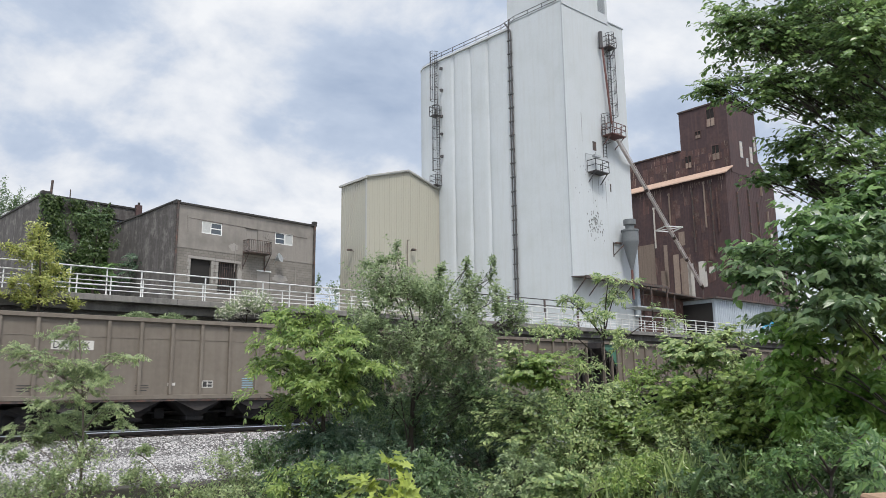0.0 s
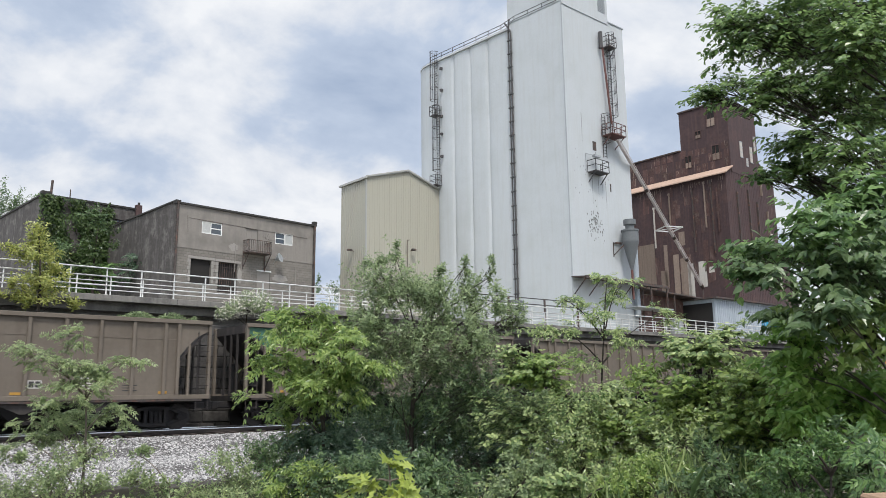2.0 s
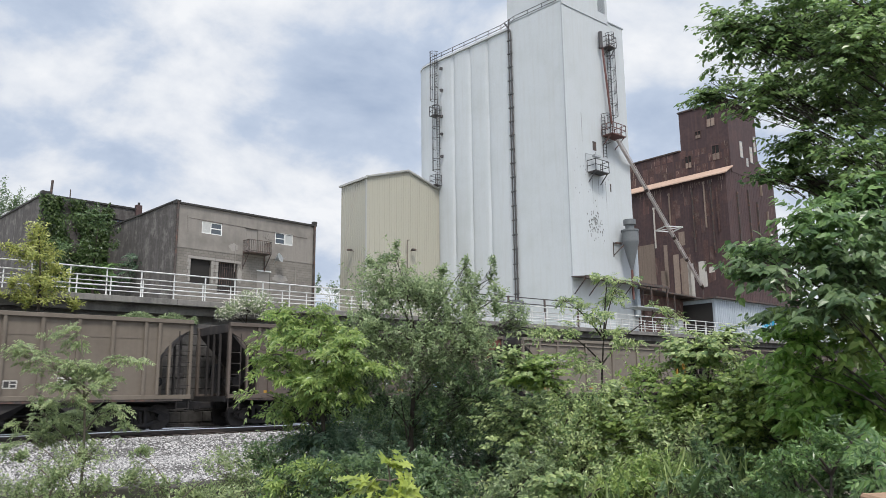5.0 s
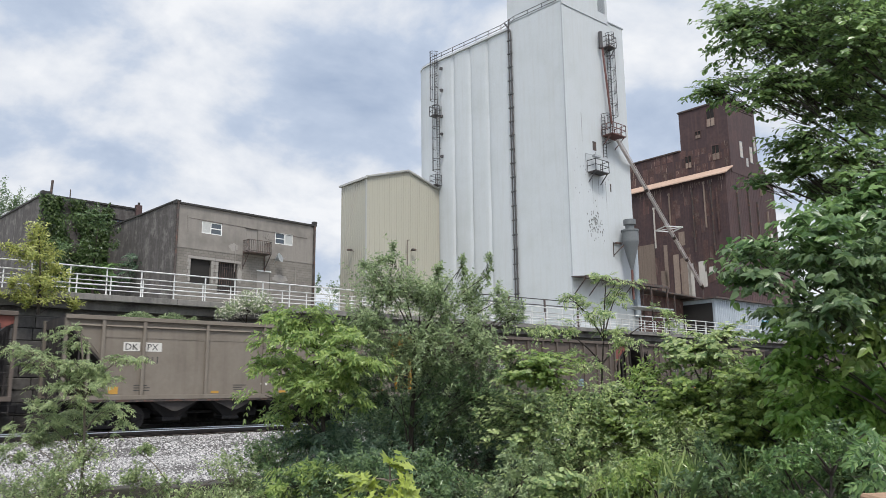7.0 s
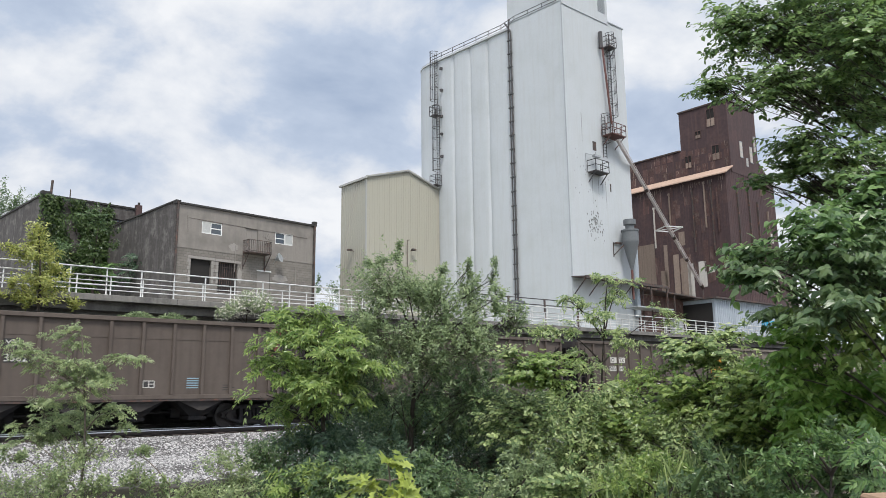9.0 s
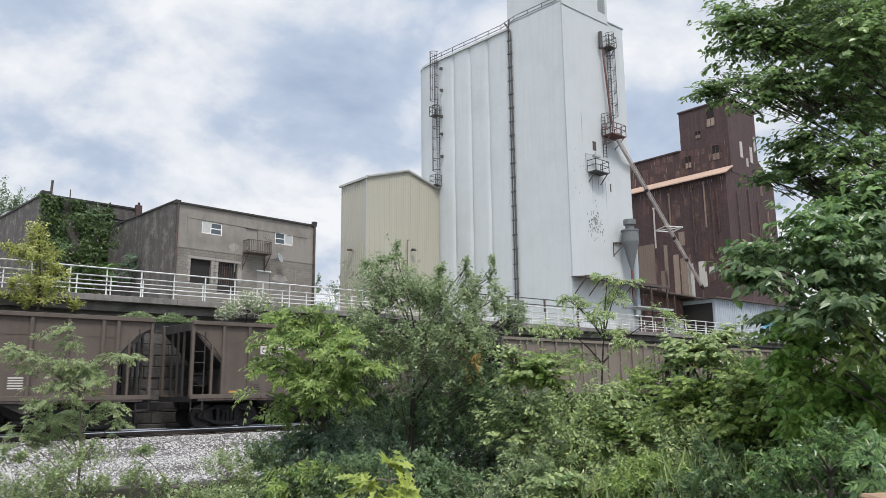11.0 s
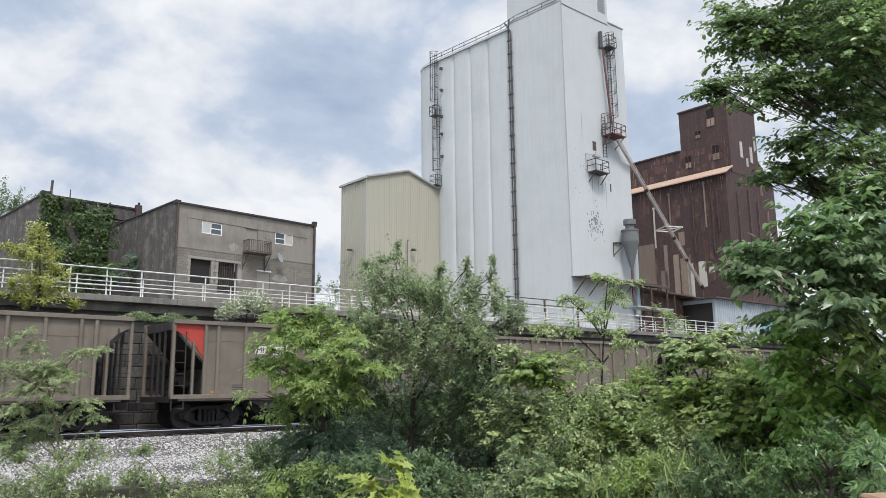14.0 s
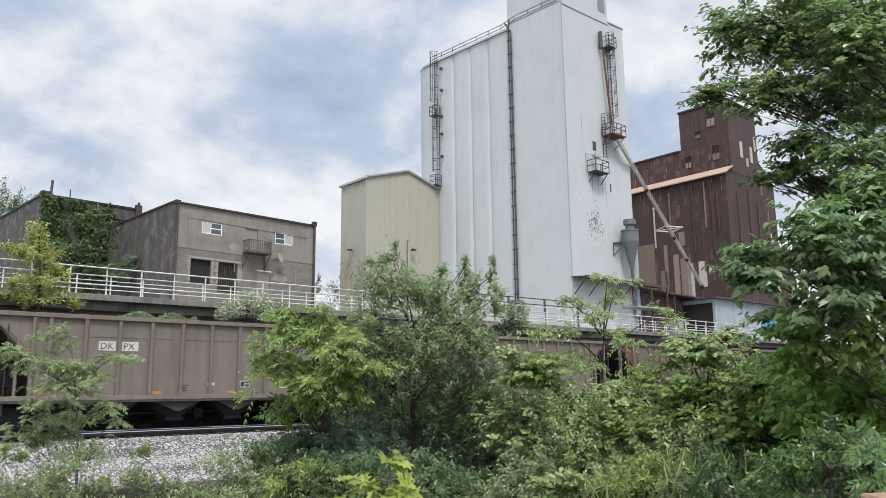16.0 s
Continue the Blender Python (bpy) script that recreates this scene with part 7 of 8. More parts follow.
limb(t, (3.80, 1.49, 1.06), (0.07, 0.08, 0.07), 84, 0.030, L_NEAR, 'pinnate')
limb(t, (3.61, 1.45, 0.94), (0.08, 0.08, 0.05), 68, 0.030, L_NEAR, 'pinnate')
limb(t, (3.74, 1.43, 0.86), (0.08, 0.08, 0.07), 78, 0.030, L_NEAR, 'pinnate')
t = tree('bank_tree', 'small yellow-green tree growing from the wall ledge', 'tree', (6.40, 31.50), 4.28, (6.20, 31.50, 7.21), 0.060, M_BARK)
limb(t, (6.17, 31.60, 7.27), (0.39, 0.43, 0.56), 830, 0.130, L_YELLOWB, 'pair')
limb(t, (5.84, 31.54, 6.48), (0.59, 0.46, 0.42), 966, 0.130, L_YELLOWB, 'pair')
limb(t, (6.68, 31.67, 6.52), (0.52, 0.47, 0.52), 1039, 0.130, L_YELLOWB, 'pair')
limb(t, (6.31, 31.62, 5.67), (0.86, 0.60, 0.47), 1540, 0.130, L_YELLOWB, 'pair')
limb(t, (6.25, 31.42, 4.92), (0.97, 0.61, 0.38), 1416, 0.130, L_YELLOWB, 'pair')
limb(t, (7.69, 31.82, 4.84), (0.35, 0.28, 0.26), 356, 0.130, L_YELLOWB, 'pair')
limb(t, (5.33, 31.76, 6.76), (0.30, 0.21, 0.17), 191, 0.130, L_YELLOWB, 'pair')
limb(t, (5.40, 31.30, 5.39), (0.33, 0.26, 0.25), 316, 0.130, L_YELLOWB, 'pair')
t = tree('thicket_bush', 'dark green tangled bush in the bank thicket', 'shrub', (8.23, 12.16), None, (8.10, 11.99, 0.46), 0.025, M_BARK)
limb(t, (8.30, 11.55, 0.54), (0.46, 0.35, 0.32), 1723, 0.060, L_DARK, 'pair')
limb(t, (8.73, 11.84, 0.51), (0.61, 0.48, 0.46), 3267, 0.060, L_DARK, 'pair')
limb(t, (8.19, 11.72, 0.82), (0.64, 0.45, 0.35), 2662, 0.060, L_DARK, 'pair')
limb(t, (8.07, 11.67, 0.56), (0.54, 0.42, 0.38), 2443, 0.060, L_DARK, 'pair')
limb(t, (8.57, 11.32, 0.92), (0.15, 0.21, 0.31), 543, 0.060, L_DARK, 'pair')
limb(t, (8.88, 11.73, 0.65), (0.13, 0.19, 0.29), 430, 0.060, L_DARK, 'pair')
limb(t, (8.28, 11.27, 0.78), (0.14, 0.19, 0.29), 481, 0.060, L_DARK, 'pair')
limb(t, (8.00, 12.15, 1.11), (0.14, 0.17, 0.25), 411, 0.060, L_DARK, 'pair')
t = tree('thicket_bush', 'dark green tangled bush in the bank thicket', 'shrub', (9.54, 11.61), None, (9.41, 11.44, 0.42), 0.025, M_BARK)
limb(t, (9.94, 11.17, 0.66), (0.62, 0.47, 0.42), 3036, 0.060, L_DARK, 'pair')
limb(t, (9.05, 11.42, 0.29), (0.62, 0.45, 0.37), 2713, 0.060, L_DARK, 'pair')
limb(t, (9.95, 11.13, 0.76), (0.62, 0.47, 0.43), 3159, 0.060, L_DARK, 'pair')
limb(t, (9.19, 11.22, 0.91), (0.63, 0.46, 0.40), 2991, 0.060, L_DARK, 'pair')
limb(t, (9.44, 11.75, 0.97), (0.15, 0.20, 0.30), 534, 0.060, L_DARK, 'pair')
limb(t, (9.45, 11.46, 0.96), (0.10, 0.17, 0.28), 339, 0.060, L_DARK, 'pair')
limb(t, (9.76, 11.01, 0.73), (0.15, 0.21, 0.32), 546, 0.060, L_DARK, 'pair')
limb(t, (9.77, 10.70, 0.72), (0.11, 0.20, 0.33), 436, 0.060, L_DARK, 'pair')
t = tree('thicket_bush', 'grey-green tangled bush in the bank thicket', 'shrub', (9.94, 10.19), None, (9.81, 10.02, 0.56), 0.025, M_BARK)
limb(t, (9.52, 10.31, 0.64), (0.59, 0.42, 0.35), 2417, 0.060, L_SHRUB, 'pair')
limb(t, (9.98, 9.86, 0.72), (0.60, 0.44, 0.39), 2745, 0.060, L_SHRUB, 'pair')
limb(t, (9.98, 9.35, 0.88), (0.40, 0.34, 0.34), 1635, 0.060, L_SHRUB, 'pair')
limb(t, (9.79, 9.52, 0.68), (0.59, 0.46, 0.43), 3042, 0.060, L_SHRUB, 'pair')
limb(t, (10.01, 9.30, 1.17), (0.13, 0.21, 0.33), 512, 0.060, L_SHRUB, 'pair')
limb(t, (10.12, 9.41, 1.18), (0.13, 0.16, 0.23), 361, 0.060, L_SHRUB, 'pair')
limb(t, (10.23, 9.89, 0.96), (0.10, 0.16, 0.25), 296, 0.060, L_SHRUB, 'pair')
limb(t, (9.63, 9.76, 1.01), (0.13, 0.23, 0.38), 565, 0.060, L_SHRUB, 'pair')
t = tree('thicket_bush', 'light green tangled bush in the bank thicket', 'shrub', (10.56, 9.14), None, (10.46, 9.00, 0.37), 0.025, M_BARK)
limb(t, (9.95, 8.82, 0.71), (0.41, 0.36, 0.40), 1922, 0.060, L_MID, 'pair')
limb(t, (10.79, 8.71, 0.76), (0.44, 0.38, 0.39), 2041, 0.060, L_BRIGHT, 'pair')
limb(t, (10.86, 9.02, 0.53), (0.50, 0.41, 0.41), 2397, 0.060, L_MID, 'pair')
limb(t, (10.56, 9.19, 0.19), (0.45, 0.35, 0.31), 1685, 0.060, L_MID, 'pair')
limb(t, (10.29, 9.30, 1.02), (0.15, 0.22, 0.32), 594, 0.060, L_MID, 'pair')
limb(t, (9.88, 9.04, 1.04), (0.14, 0.19, 0.27), 462, 0.060, L_BRIGHT, 'pair')
limb(t, (10.01, 9.14, 0.86), (0.10, 0.15, 0.23), 265, 0.060, L_MID, 'pair')
limb(t, (9.77, 9.28, 1.05), (0.13, 0.18, 0.27), 410, 0.060, L_MID, 'pair')
t = tree('thicket_bush', 'grey-green tangled bush in the bank thicket', 'shrub', (10.78, 7.88), None, (10.67, 7.73, 0.51), 0.025, M_BARK)
limb(t, (10.96, 7.49, 0.51), (0.40, 0.31, 0.29), 1386, 0.060, L_SHRUB, 'pair')
limb(t, (10.39, 7.70, 0.49), (0.51, 0.37, 0.33), 1948, 0.060, L_SHRUB, 'pair')
limb(t, (10.94, 7.74, 0.42), (0.37, 0.33, 0.35), 1541, 0.060, L_SHRUB, 'pair')
limb(t, (10.64, 7.38, 0.45), (0.39, 0.33, 0.33), 1532, 0.060, L_SHRUB, 'pair')
limb(t, (10.17, 7.55, 1.03), (0.13, 0.18, 0.28), 431, 0.060, L_SHRUB, 'pair')
limb(t, (10.71, 7.62, 1.02), (0.13, 0.15, 0.21), 324, 0.060, L_SHRUB, 'pair')
limb(t, (11.11, 7.24, 0.91), (0.10, 0.17, 0.27), 306, 0.060, L_SHRUB, 'pair')
limb(t, (10.86, 7.49, 0.77), (0.14, 0.21, 0.32), 520, 0.060, L_SHRUB, 'pair')
t = tree('thicket_bush', 'bright green tangled bush in the bank thicket', 'shrub', (11.07, 6.82), None, (10.94, 6.64, 0.79), 0.025, M_BARK)
limb(t, (10.95, 6.51, 0.63), (0.35, 0.30, 0.32), 1340, 0.060, L_BRIGHT, 'pair')
limb(t, (10.78, 6.64, 1.09), (0.52, 0.38, 0.33), 2019, 0.060, L_BRIGHT, 'pair')
limb(t, (11.24, 6.67, 1.03), (0.46, 0.37, 0.36), 1974, 0.060, L_BRIGHT, 'pair')
limb(t, (10.80, 6.89, 1.05), (0.41, 0.33, 0.33), 1599, 0.060, L_BRIGHT, 'pair')
limb(t, (10.70, 6.53, 1.19), (0.11, 0.19, 0.30), 406, 0.060, L_BRIGHT, 'pair')
limb(t, (11.09, 6.37, 1.13), (0.13, 0.17, 0.25), 372, 0.060, L_BRIGHT, 'pair')
limb(t, (10.77, 6.72, 1.31), (0.12, 0.17, 0.25), 363, 0.060, L_BRIGHT, 'pair')
limb(t, (11.02, 6.85, 1.12), (0.10, 0.18, 0.30), 359, 0.060, L_BRIGHT, 'pair')
t = tree('thicket_bush', 'light green tangled bush in the bank thicket', 'shrub', (11.08, 5.73), None, (10.95, 5.56, 0.82), 0.025, M_BARK)
limb(t, (11.23, 5.19, 1.18), (0.33, 0.28, 0.30), 1179, 0.060, L_MID, 'pair')
limb(t, (11.17, 5.18, 1.12), (0.37, 0.29, 0.27), 1169, 0.060, L_BRIGHT, 'pair')
limb(t, (10.55, 5.50, 1.18), (0.43, 0.30, 0.25), 1256, 0.060, L_MID, 'pair')
limb(t, (11.40, 5.27, 1.11), (0.37, 0.28, 0.25), 1124, 0.060, L_MID, 'pair')
limb(t, (10.97, 5.27, 1.22), (0.10, 0.17, 0.27), 323, 0.060, L_MID, 'pair')
limb(t, (10.85, 6.06, 1.28), (0.10, 0.14, 0.20), 239, 0.060, L_BRIGHT, 'pair')
limb(t, (10.82, 5.99, 1.39), (0.12, 0.16, 0.24), 338, 0.060, L_MID, 'pair')
limb(t, (11.31, 5.21, 1.32), (0.10, 0.18, 0.31), 355, 0.060, L_MID, 'pair')
t = tree('thicket_bush', 'dark green tangled bush in the bank thicket', 'shrub', (5.00, 7.51), None, (5.01, 7.51, 0.09), 0.025, M_BARK)
limb(t, (5.27, 7.69, 0.14), (0.33, 0.27, 0.27), 1516, 0.050, L_DARK, 'pair')
limb(t, (4.82, 7.25, 0.38), (0.30, 0.26, 0.27), 1386, 0.050, L_DARK, 'pair')
limb(t, (4.99, 7.97, -0.00), (0.29, 0.23, 0.22), 1083, 0.050, L_DARK, 'pair')
limb(t, (4.89, 8.00, 0.31), (0.37, 0.30, 0.29), 1818, 0.050, L_DARK, 'pair')
limb(t, (4.73, 7.48, 0.44), (0.06, 0.13, 0.23), 241, 0.050, L_DARK, 'pair')
limb(t, (4.95, 7.80, 0.21), (0.08, 0.11, 0.17), 240, 0.050, L_DARK, 'pair')
limb(t, (5.19, 7.41, 0.24), (0.10, 0.11, 0.15), 256, 0.050, L_DARK, 'pair')
limb(t, (5.04, 7.94, 0.31), (0.07, 0.12, 0.20), 220, 0.050, L_DARK, 'pair')
t = tree('thicket_bush', 'dark green tangled bush in the bank thicket', 'shrub', (5.38, 6.65), None, (5.38, 6.66, 0.13), 0.025, M_BARK)
limb(t, (5.79, 6.73, 0.12), (0.26, 0.22, 0.22), 975, 0.050, L_DARK, 'pair')
limb(t, (5.42, 7.01, 0.36), (0.31, 0.26, 0.27), 1448, 0.050, L_DARK, 'pair')
limb(t, (5.09, 6.36, 0.22), (0.30, 0.23, 0.22), 1105, 0.050, L_DARK, 'pair')
limb(t, (5.21, 6.53, 0.39), (0.37, 0.26, 0.20), 1237, 0.050, L_DARK, 'pair')
limb(t, (5.30, 6.77, 0.48), (0.09, 0.14, 0.22), 323, 0.050, L_DARK, 'pair')
limb(t, (5.00, 6.80, 0.39), (0.06, 0.13, 0.22), 220, 0.050, L_DARK, 'pair')
limb(t, (5.37, 6.83, 0.31), (0.08, 0.14, 0.23), 322, 0.050, L_DARK, 'pair')
limb(t, (5.29, 6.49, 0.48), (0.09, 0.11, 0.17), 251, 0.050, L_DARK, 'pair')
t = tree('thicket_bush', 'grey-green tangled bush in the bank thicket', 'shrub', (5.56, 5.70), None, (5.56, 5.70, 0.18), 0.025, M_BARK)
limb(t, (5.54, 5.64, 0.14), (0.31, 0.23, 0.19), 1178, 0.047, L_SHRUB, 'pair')
limb(t, (5.80, 5.84, 0.34), (0.24, 0.21, 0.22), 1026, 0.047, L_SHRUB, 'pair')
limb(t, (5.86, 5.97, 0.01), (0.37, 0.26, 0.22), 1560, 0.047, L_SHRUB, 'pair')
limb(t, (5.68, 5.66, 0.36), (0.32, 0.25, 0.24), 1460, 0.047, L_SHRUB, 'pair')
limb(t, (6.04, 5.60, 0.50), (0.07, 0.12, 0.19), 260, 0.047, L_SHRUB, 'pair')
limb(t, (5.65, 5.72, 0.53), (0.08, 0.12, 0.20), 297, 0.047, L_SHRUB, 'pair')
limb(t, (5.86, 5.52, 0.54), (0.06, 0.12, 0.21), 254, 0.047, L_SHRUB, 'pair')
limb(t, (5.58, 5.48, 0.36), (0.06, 0.09, 0.14), 168, 0.047, L_SHRUB, 'pair')
t = tree('thicket_bush', 'light green tangled bush in the bank thicket', 'shrub', (5.80, 4.95), None, (5.81, 4.96, 0.23), 0.025, M_BARK)
limb(t, (6.19, 4.91, 0.27), (0.30, 0.23, 0.20), 1199, 0.047, L_MID, 'pair')
limb(t, (5.84, 5.21, 0.14), (0.22, 0.20, 0.22), 924, 0.047, L_BRIGHT, 'broad')
limb(t, (5.66, 5.16, 0.32), (0.27, 0.21, 0.18), 967, 0.047, L_MID, 'broad')
limb(t, (5.63, 5.18, 0.25), (0.27, 0.22, 0.21), 1094, 0.047, L_MID, 'pair')
limb(t, (5.70, 4.92, 0.42), (0.07, 0.10, 0.15), 171, 0.047, L_MID, 'pair')
limb(t, (5.88, 4.67, 0.40), (0.06, 0.11, 0.19), 184, 0.047, L_MID, 'pair')
limb(t, (5.72, 4.99, 0.44), (0.07, 0.11, 0.19), 249, 0.047, L_MID, 'broad')
limb(t, (6.10, 4.97, 0.32), (0.06, 0.09, 0.14), 168, 0.047, L_BRIGHT, 'broad')
t = tree('thicket_bush', 'bright green tangled bush in the bank thicket', 'shrub', (6.03, 4.22), None, (6.03, 4.23, 0.28), 0.025, M_BARK)
limb(t, (6.00, 4.45, 0.45), (0.26, 0.21, 0.20), 1023, 0.047, L_BRIGHT, 'pair')
limb(t, (6.49, 4.33, 0.44), (0.31, 0.24, 0.23), 1378, 0.047, L_BRIGHT, 'pair')
limb(t, (6.24, 4.55, 0.41), (0.25, 0.21, 0.21), 1023, 0.047, L_BRIGHT, 'pair')
limb(t, (5.80, 4.36, 0.39), (0.24, 0.21, 0.22), 1007, 0.047, L_BRIGHT, 'pair')
limb(t, (5.65, 4.12, 0.52), (0.07, 0.08, 0.11), 150, 0.047, L_BRIGHT, 'pair')
limb(t, (6.10, 3.95, 0.52), (0.08, 0.10, 0.15), 211, 0.047, L_BRIGHT, 'pair')
limb(t, (6.06, 3.88, 0.43), (0.05, 0.08, 0.12), 118, 0.047, L_BRIGHT, 'pair')
limb(t, (6.16, 4.56, 0.48), (0.08, 0.10, 0.13), 208, 0.047, L_BRIGHT, 'pair')
t = tree('thicket_bush', 'dark green tangled bush in the bank thicket', 'shrub', (6.15, 3.58), None, (6.14, 3.57, 0.43), 0.025, M_BARK)
limb(t, (5.84, 3.63, 0.41), (0.27, 0.18, 0.14), 789, 0.045, L_DARK, 'pair')
limb(t, (5.64, 3.52, 0.54), (0.26, 0.19, 0.15), 838, 0.045, L_DARK, 'pair')
limb(t, (6.30, 3.78, 0.39), (0.19, 0.18, 0.21), 839, 0.045, L_DARK, 'pair')
limb(t, (6.54, 3.50, 0.37), (0.30, 0.22, 0.18), 1159, 0.045, L_DARK, 'pair')
limb(t, (6.19, 3.83, 0.54), (0.08, 0.11, 0.17), 280, 0.045, L_DARK, 'pair')
limb(t, (5.67, 3.56, 0.71), (0.05, 0.09, 0.16), 159, 0.045, L_DARK, 'pair')
limb(t, (5.60, 3.45, 0.78), (0.06, 0.09, 0.13), 157, 0.045, L_DARK, 'pair')
limb(t, (6.06, 3.53, 0.63), (0.06, 0.10, 0.15), 200, 0.045, L_DARK, 'pair')
t = tree('thicket_bush', 'light green tangled bush in the bank thicket', 'shrub', (6.18, 3.01), None, (6.18, 3.01, 0.46), 0.025, M_BARK)
limb(t, (6.36, 3.33, 0.58), (0.20, 0.17, 0.18), 608, 0.045, L_NEAR, 'pair')
limb(t, (5.95, 2.92, 0.40), (0.22, 0.16, 0.14), 504, 0.045, L_NEAR, 'pair')
limb(t, (5.96, 3.15, 0.46), (0.22, 0.18, 0.17), 639, 0.045, L_NEAR, 'pair')
limb(t, (6.36, 3.20, 0.59), (0.21, 0.18, 0.19), 663, 0.045, L_NEAR, 'pair')
limb(t, (6.39, 2.88, 0.58), (0.05, 0.10, 0.17), 130, 0.045, L_NEAR, 'pair')
limb(t, (6.46, 2.87, 0.71), (0.07, 0.10, 0.16), 189, 0.045, L_NEAR, 'pair')
limb(t, (5.63, 2.90, 0.78), (0.05, 0.08, 0.14), 119, 0.045, L_NEAR, 'pair')
limb(t, (6.34, 3.08, 0.53), (0.06, 0.08, 0.11), 122, 0.045, L_NEAR, 'pair')
t = tree('thicket_bush', 'dark green tangled bush in the bank thicket', 'shrub', (7.96, 3.43), None, (7.90, 3.35, 0.77), 0.025, M_BARK)
limb(t, (8.21, 3.31, 0.97), (0.27, 0.23, 0.23), 411, 0.080, L_DARK, 'pair')
limb(t, (7.80, 3.24, 0.81), (0.26, 0.21, 0.20), 350, 0.080, L_DARK, 'pair')
limb(t, (8.04, 3.14, 0.99), (0.23, 0.18, 0.17), 252, 0.080, L_DARK, 'pair')
limb(t, (7.48, 3.12, 0.99), (0.24, 0.21, 0.23), 363, 0.080, L_DARK, 'pair')
limb(t, (8.18, 3.17, 1.13), (0.09, 0.11, 0.16), 92, 0.080, L_DARK, 'pair')
limb(t, (7.79, 3.29, 0.93), (0.07, 0.09, 0.13), 57, 0.080, L_DARK, 'pair')
limb(t, (8.02, 3.60, 1.07), (0.07, 0.09, 0.13), 61, 0.080, L_DARK, 'pair')
limb(t, (7.51, 3.50, 0.95), (0.09, 0.10, 0.13), 74, 0.080, L_DARK, 'pair')
t = tree('thicket_bush', 'light green tangled bush in the bank thicket', 'shrub', (5.93, 2.68), None, (5.91, 2.65, 0.65), 0.025, M_BARK)
limb(t, (6.18, 2.67, 0.66), (0.22, 0.18, 0.18), 760, 0.042, L_NEAR, 'pair')
limb(t, (5.87, 2.87, 0.81), (0.23, 0.17, 0.15), 676, 0.042, L_NEAR, 'pair')
limb(t, (5.98, 2.82, 0.71), (0.18, 0.14, 0.14), 485, 0.042, L_NEAR, 'pair')
limb(t, (6.17, 2.77, 0.79), (0.21, 0.17, 0.17), 705, 0.042, L_NEAR, 'pair')
limb(t, (5.75, 2.49, 0.78), (0.06, 0.09, 0.13), 154, 0.042, L_NEAR, 'pair')
limb(t, (5.55, 2.64, 0.87), (0.06, 0.08, 0.11), 125, 0.042, L_NEAR, 'pair')
limb(t, (6.25, 2.53, 0.93), (0.04, 0.08, 0.14), 100, 0.042, L_NEAR, 'pair')
limb(t, (5.76, 2.87, 0.75), (0.05, 0.08, 0.13), 112, 0.042, L_NEAR, 'pair')
t = tree('thicket_bush', 'dark green tangled bush in the bank thicket', 'shrub', (6.39, 2.57), None, (6.37, 2.54, 0.63), 0.025, M_BARK)
limb(t, (6.16, 2.62, 0.59), (0.26, 0.20, 0.18), 1009, 0.045, L_DARK, 'pair')
limb(t, (6.11, 2.43, 0.69), (0.19, 0.15, 0.16), 614, 0.045, L_DARK, 'pair')
limb(t, (6.16, 2.54, 0.70), (0.19, 0.15, 0.14), 558, 0.045, L_DARK, 'pair')
limb(t, (6.95, 2.54, 0.51), (0.18, 0.15, 0.16), 575, 0.045, L_DARK, 'pair')
limb(t, (6.92, 2.45, 0.76), (0.06, 0.08, 0.11), 138, 0.045, L_DARK, 'pair')
limb(t, (6.70, 2.48, 0.77), (0.05, 0.09, 0.16), 153, 0.045, L_DARK, 'pair')
limb(t, (5.80, 2.51, 0.95), (0.05, 0.09, 0.15), 142, 0.045, L_DARK, 'pair')
limb(t, (5.93, 2.36, 0.89), (0.06, 0.09, 0.13), 182, 0.045, L_DARK, 'pair')
t = tree('thicket_bush', 'bright green tangled bush in the bank thicket', 'shrub', (7.74, 3.89), None, (7.69, 3.82, 0.65), 0.025, M_BARK)
limb(t, (7.88, 3.63, 0.86), (0.30, 0.22, 0.20), 933, 0.052, L_BRIGHT, 'pair')
limb(t, (8.05, 3.97, 0.78), (0.33, 0.24, 0.21), 1078, 0.052, L_BRIGHT, 'pair')
limb(t, (7.65, 4.02, 0.70), (0.34, 0.24, 0.20), 1057, 0.052, L_BRIGHT, 'pair')
limb(t, (7.58, 4.12, 0.58), (0.34, 0.26, 0.24), 1309, 0.052, L_BRIGHT, 'pair')
limb(t, (7.56, 3.59, 0.96), (0.07, 0.09, 0.13), 139, 0.052, L_BRIGHT, 'pair')
limb(t, (7.71, 3.45, 1.01), (0.08, 0.12, 0.19), 226, 0.052, L_BRIGHT, 'pair')
limb(t, (7.34, 3.98, 0.93), (0.05, 0.11, 0.19), 155, 0.052, L_BRIGHT, 'pair')
limb(t, (7.53, 4.11, 0.82), (0.07, 0.09, 0.13), 139, 0.052, L_BRIGHT, 'pair')
t = tree('thicket_bush', 'dark green tangled bush in the bank thicket', 'shrub', (7.73, 4.43), None, (7.69, 4.37, 0.57), 0.025, M_BARK)
limb(t, (7.71, 4.07, 0.50), (0.26, 0.20, 0.19), 696, 0.055, L_DARK, 'pair')
limb(t, (7.95, 4.47, 0.82), (0.33, 0.27, 0.27), 1251, 0.055, L_DARK, 'pair')
limb(t, (7.50, 4.32, 0.52), (0.23, 0.21, 0.24), 786, 0.055, L_DARK, 'pair')
limb(t, (7.60, 4.18, 0.69), (0.29, 0.23, 0.22), 912, 0.055, L_DARK, 'pair')
limb(t, (7.56, 4.27, 0.81), (0.09, 0.13, 0.19), 233, 0.055, L_DARK, 'pair')
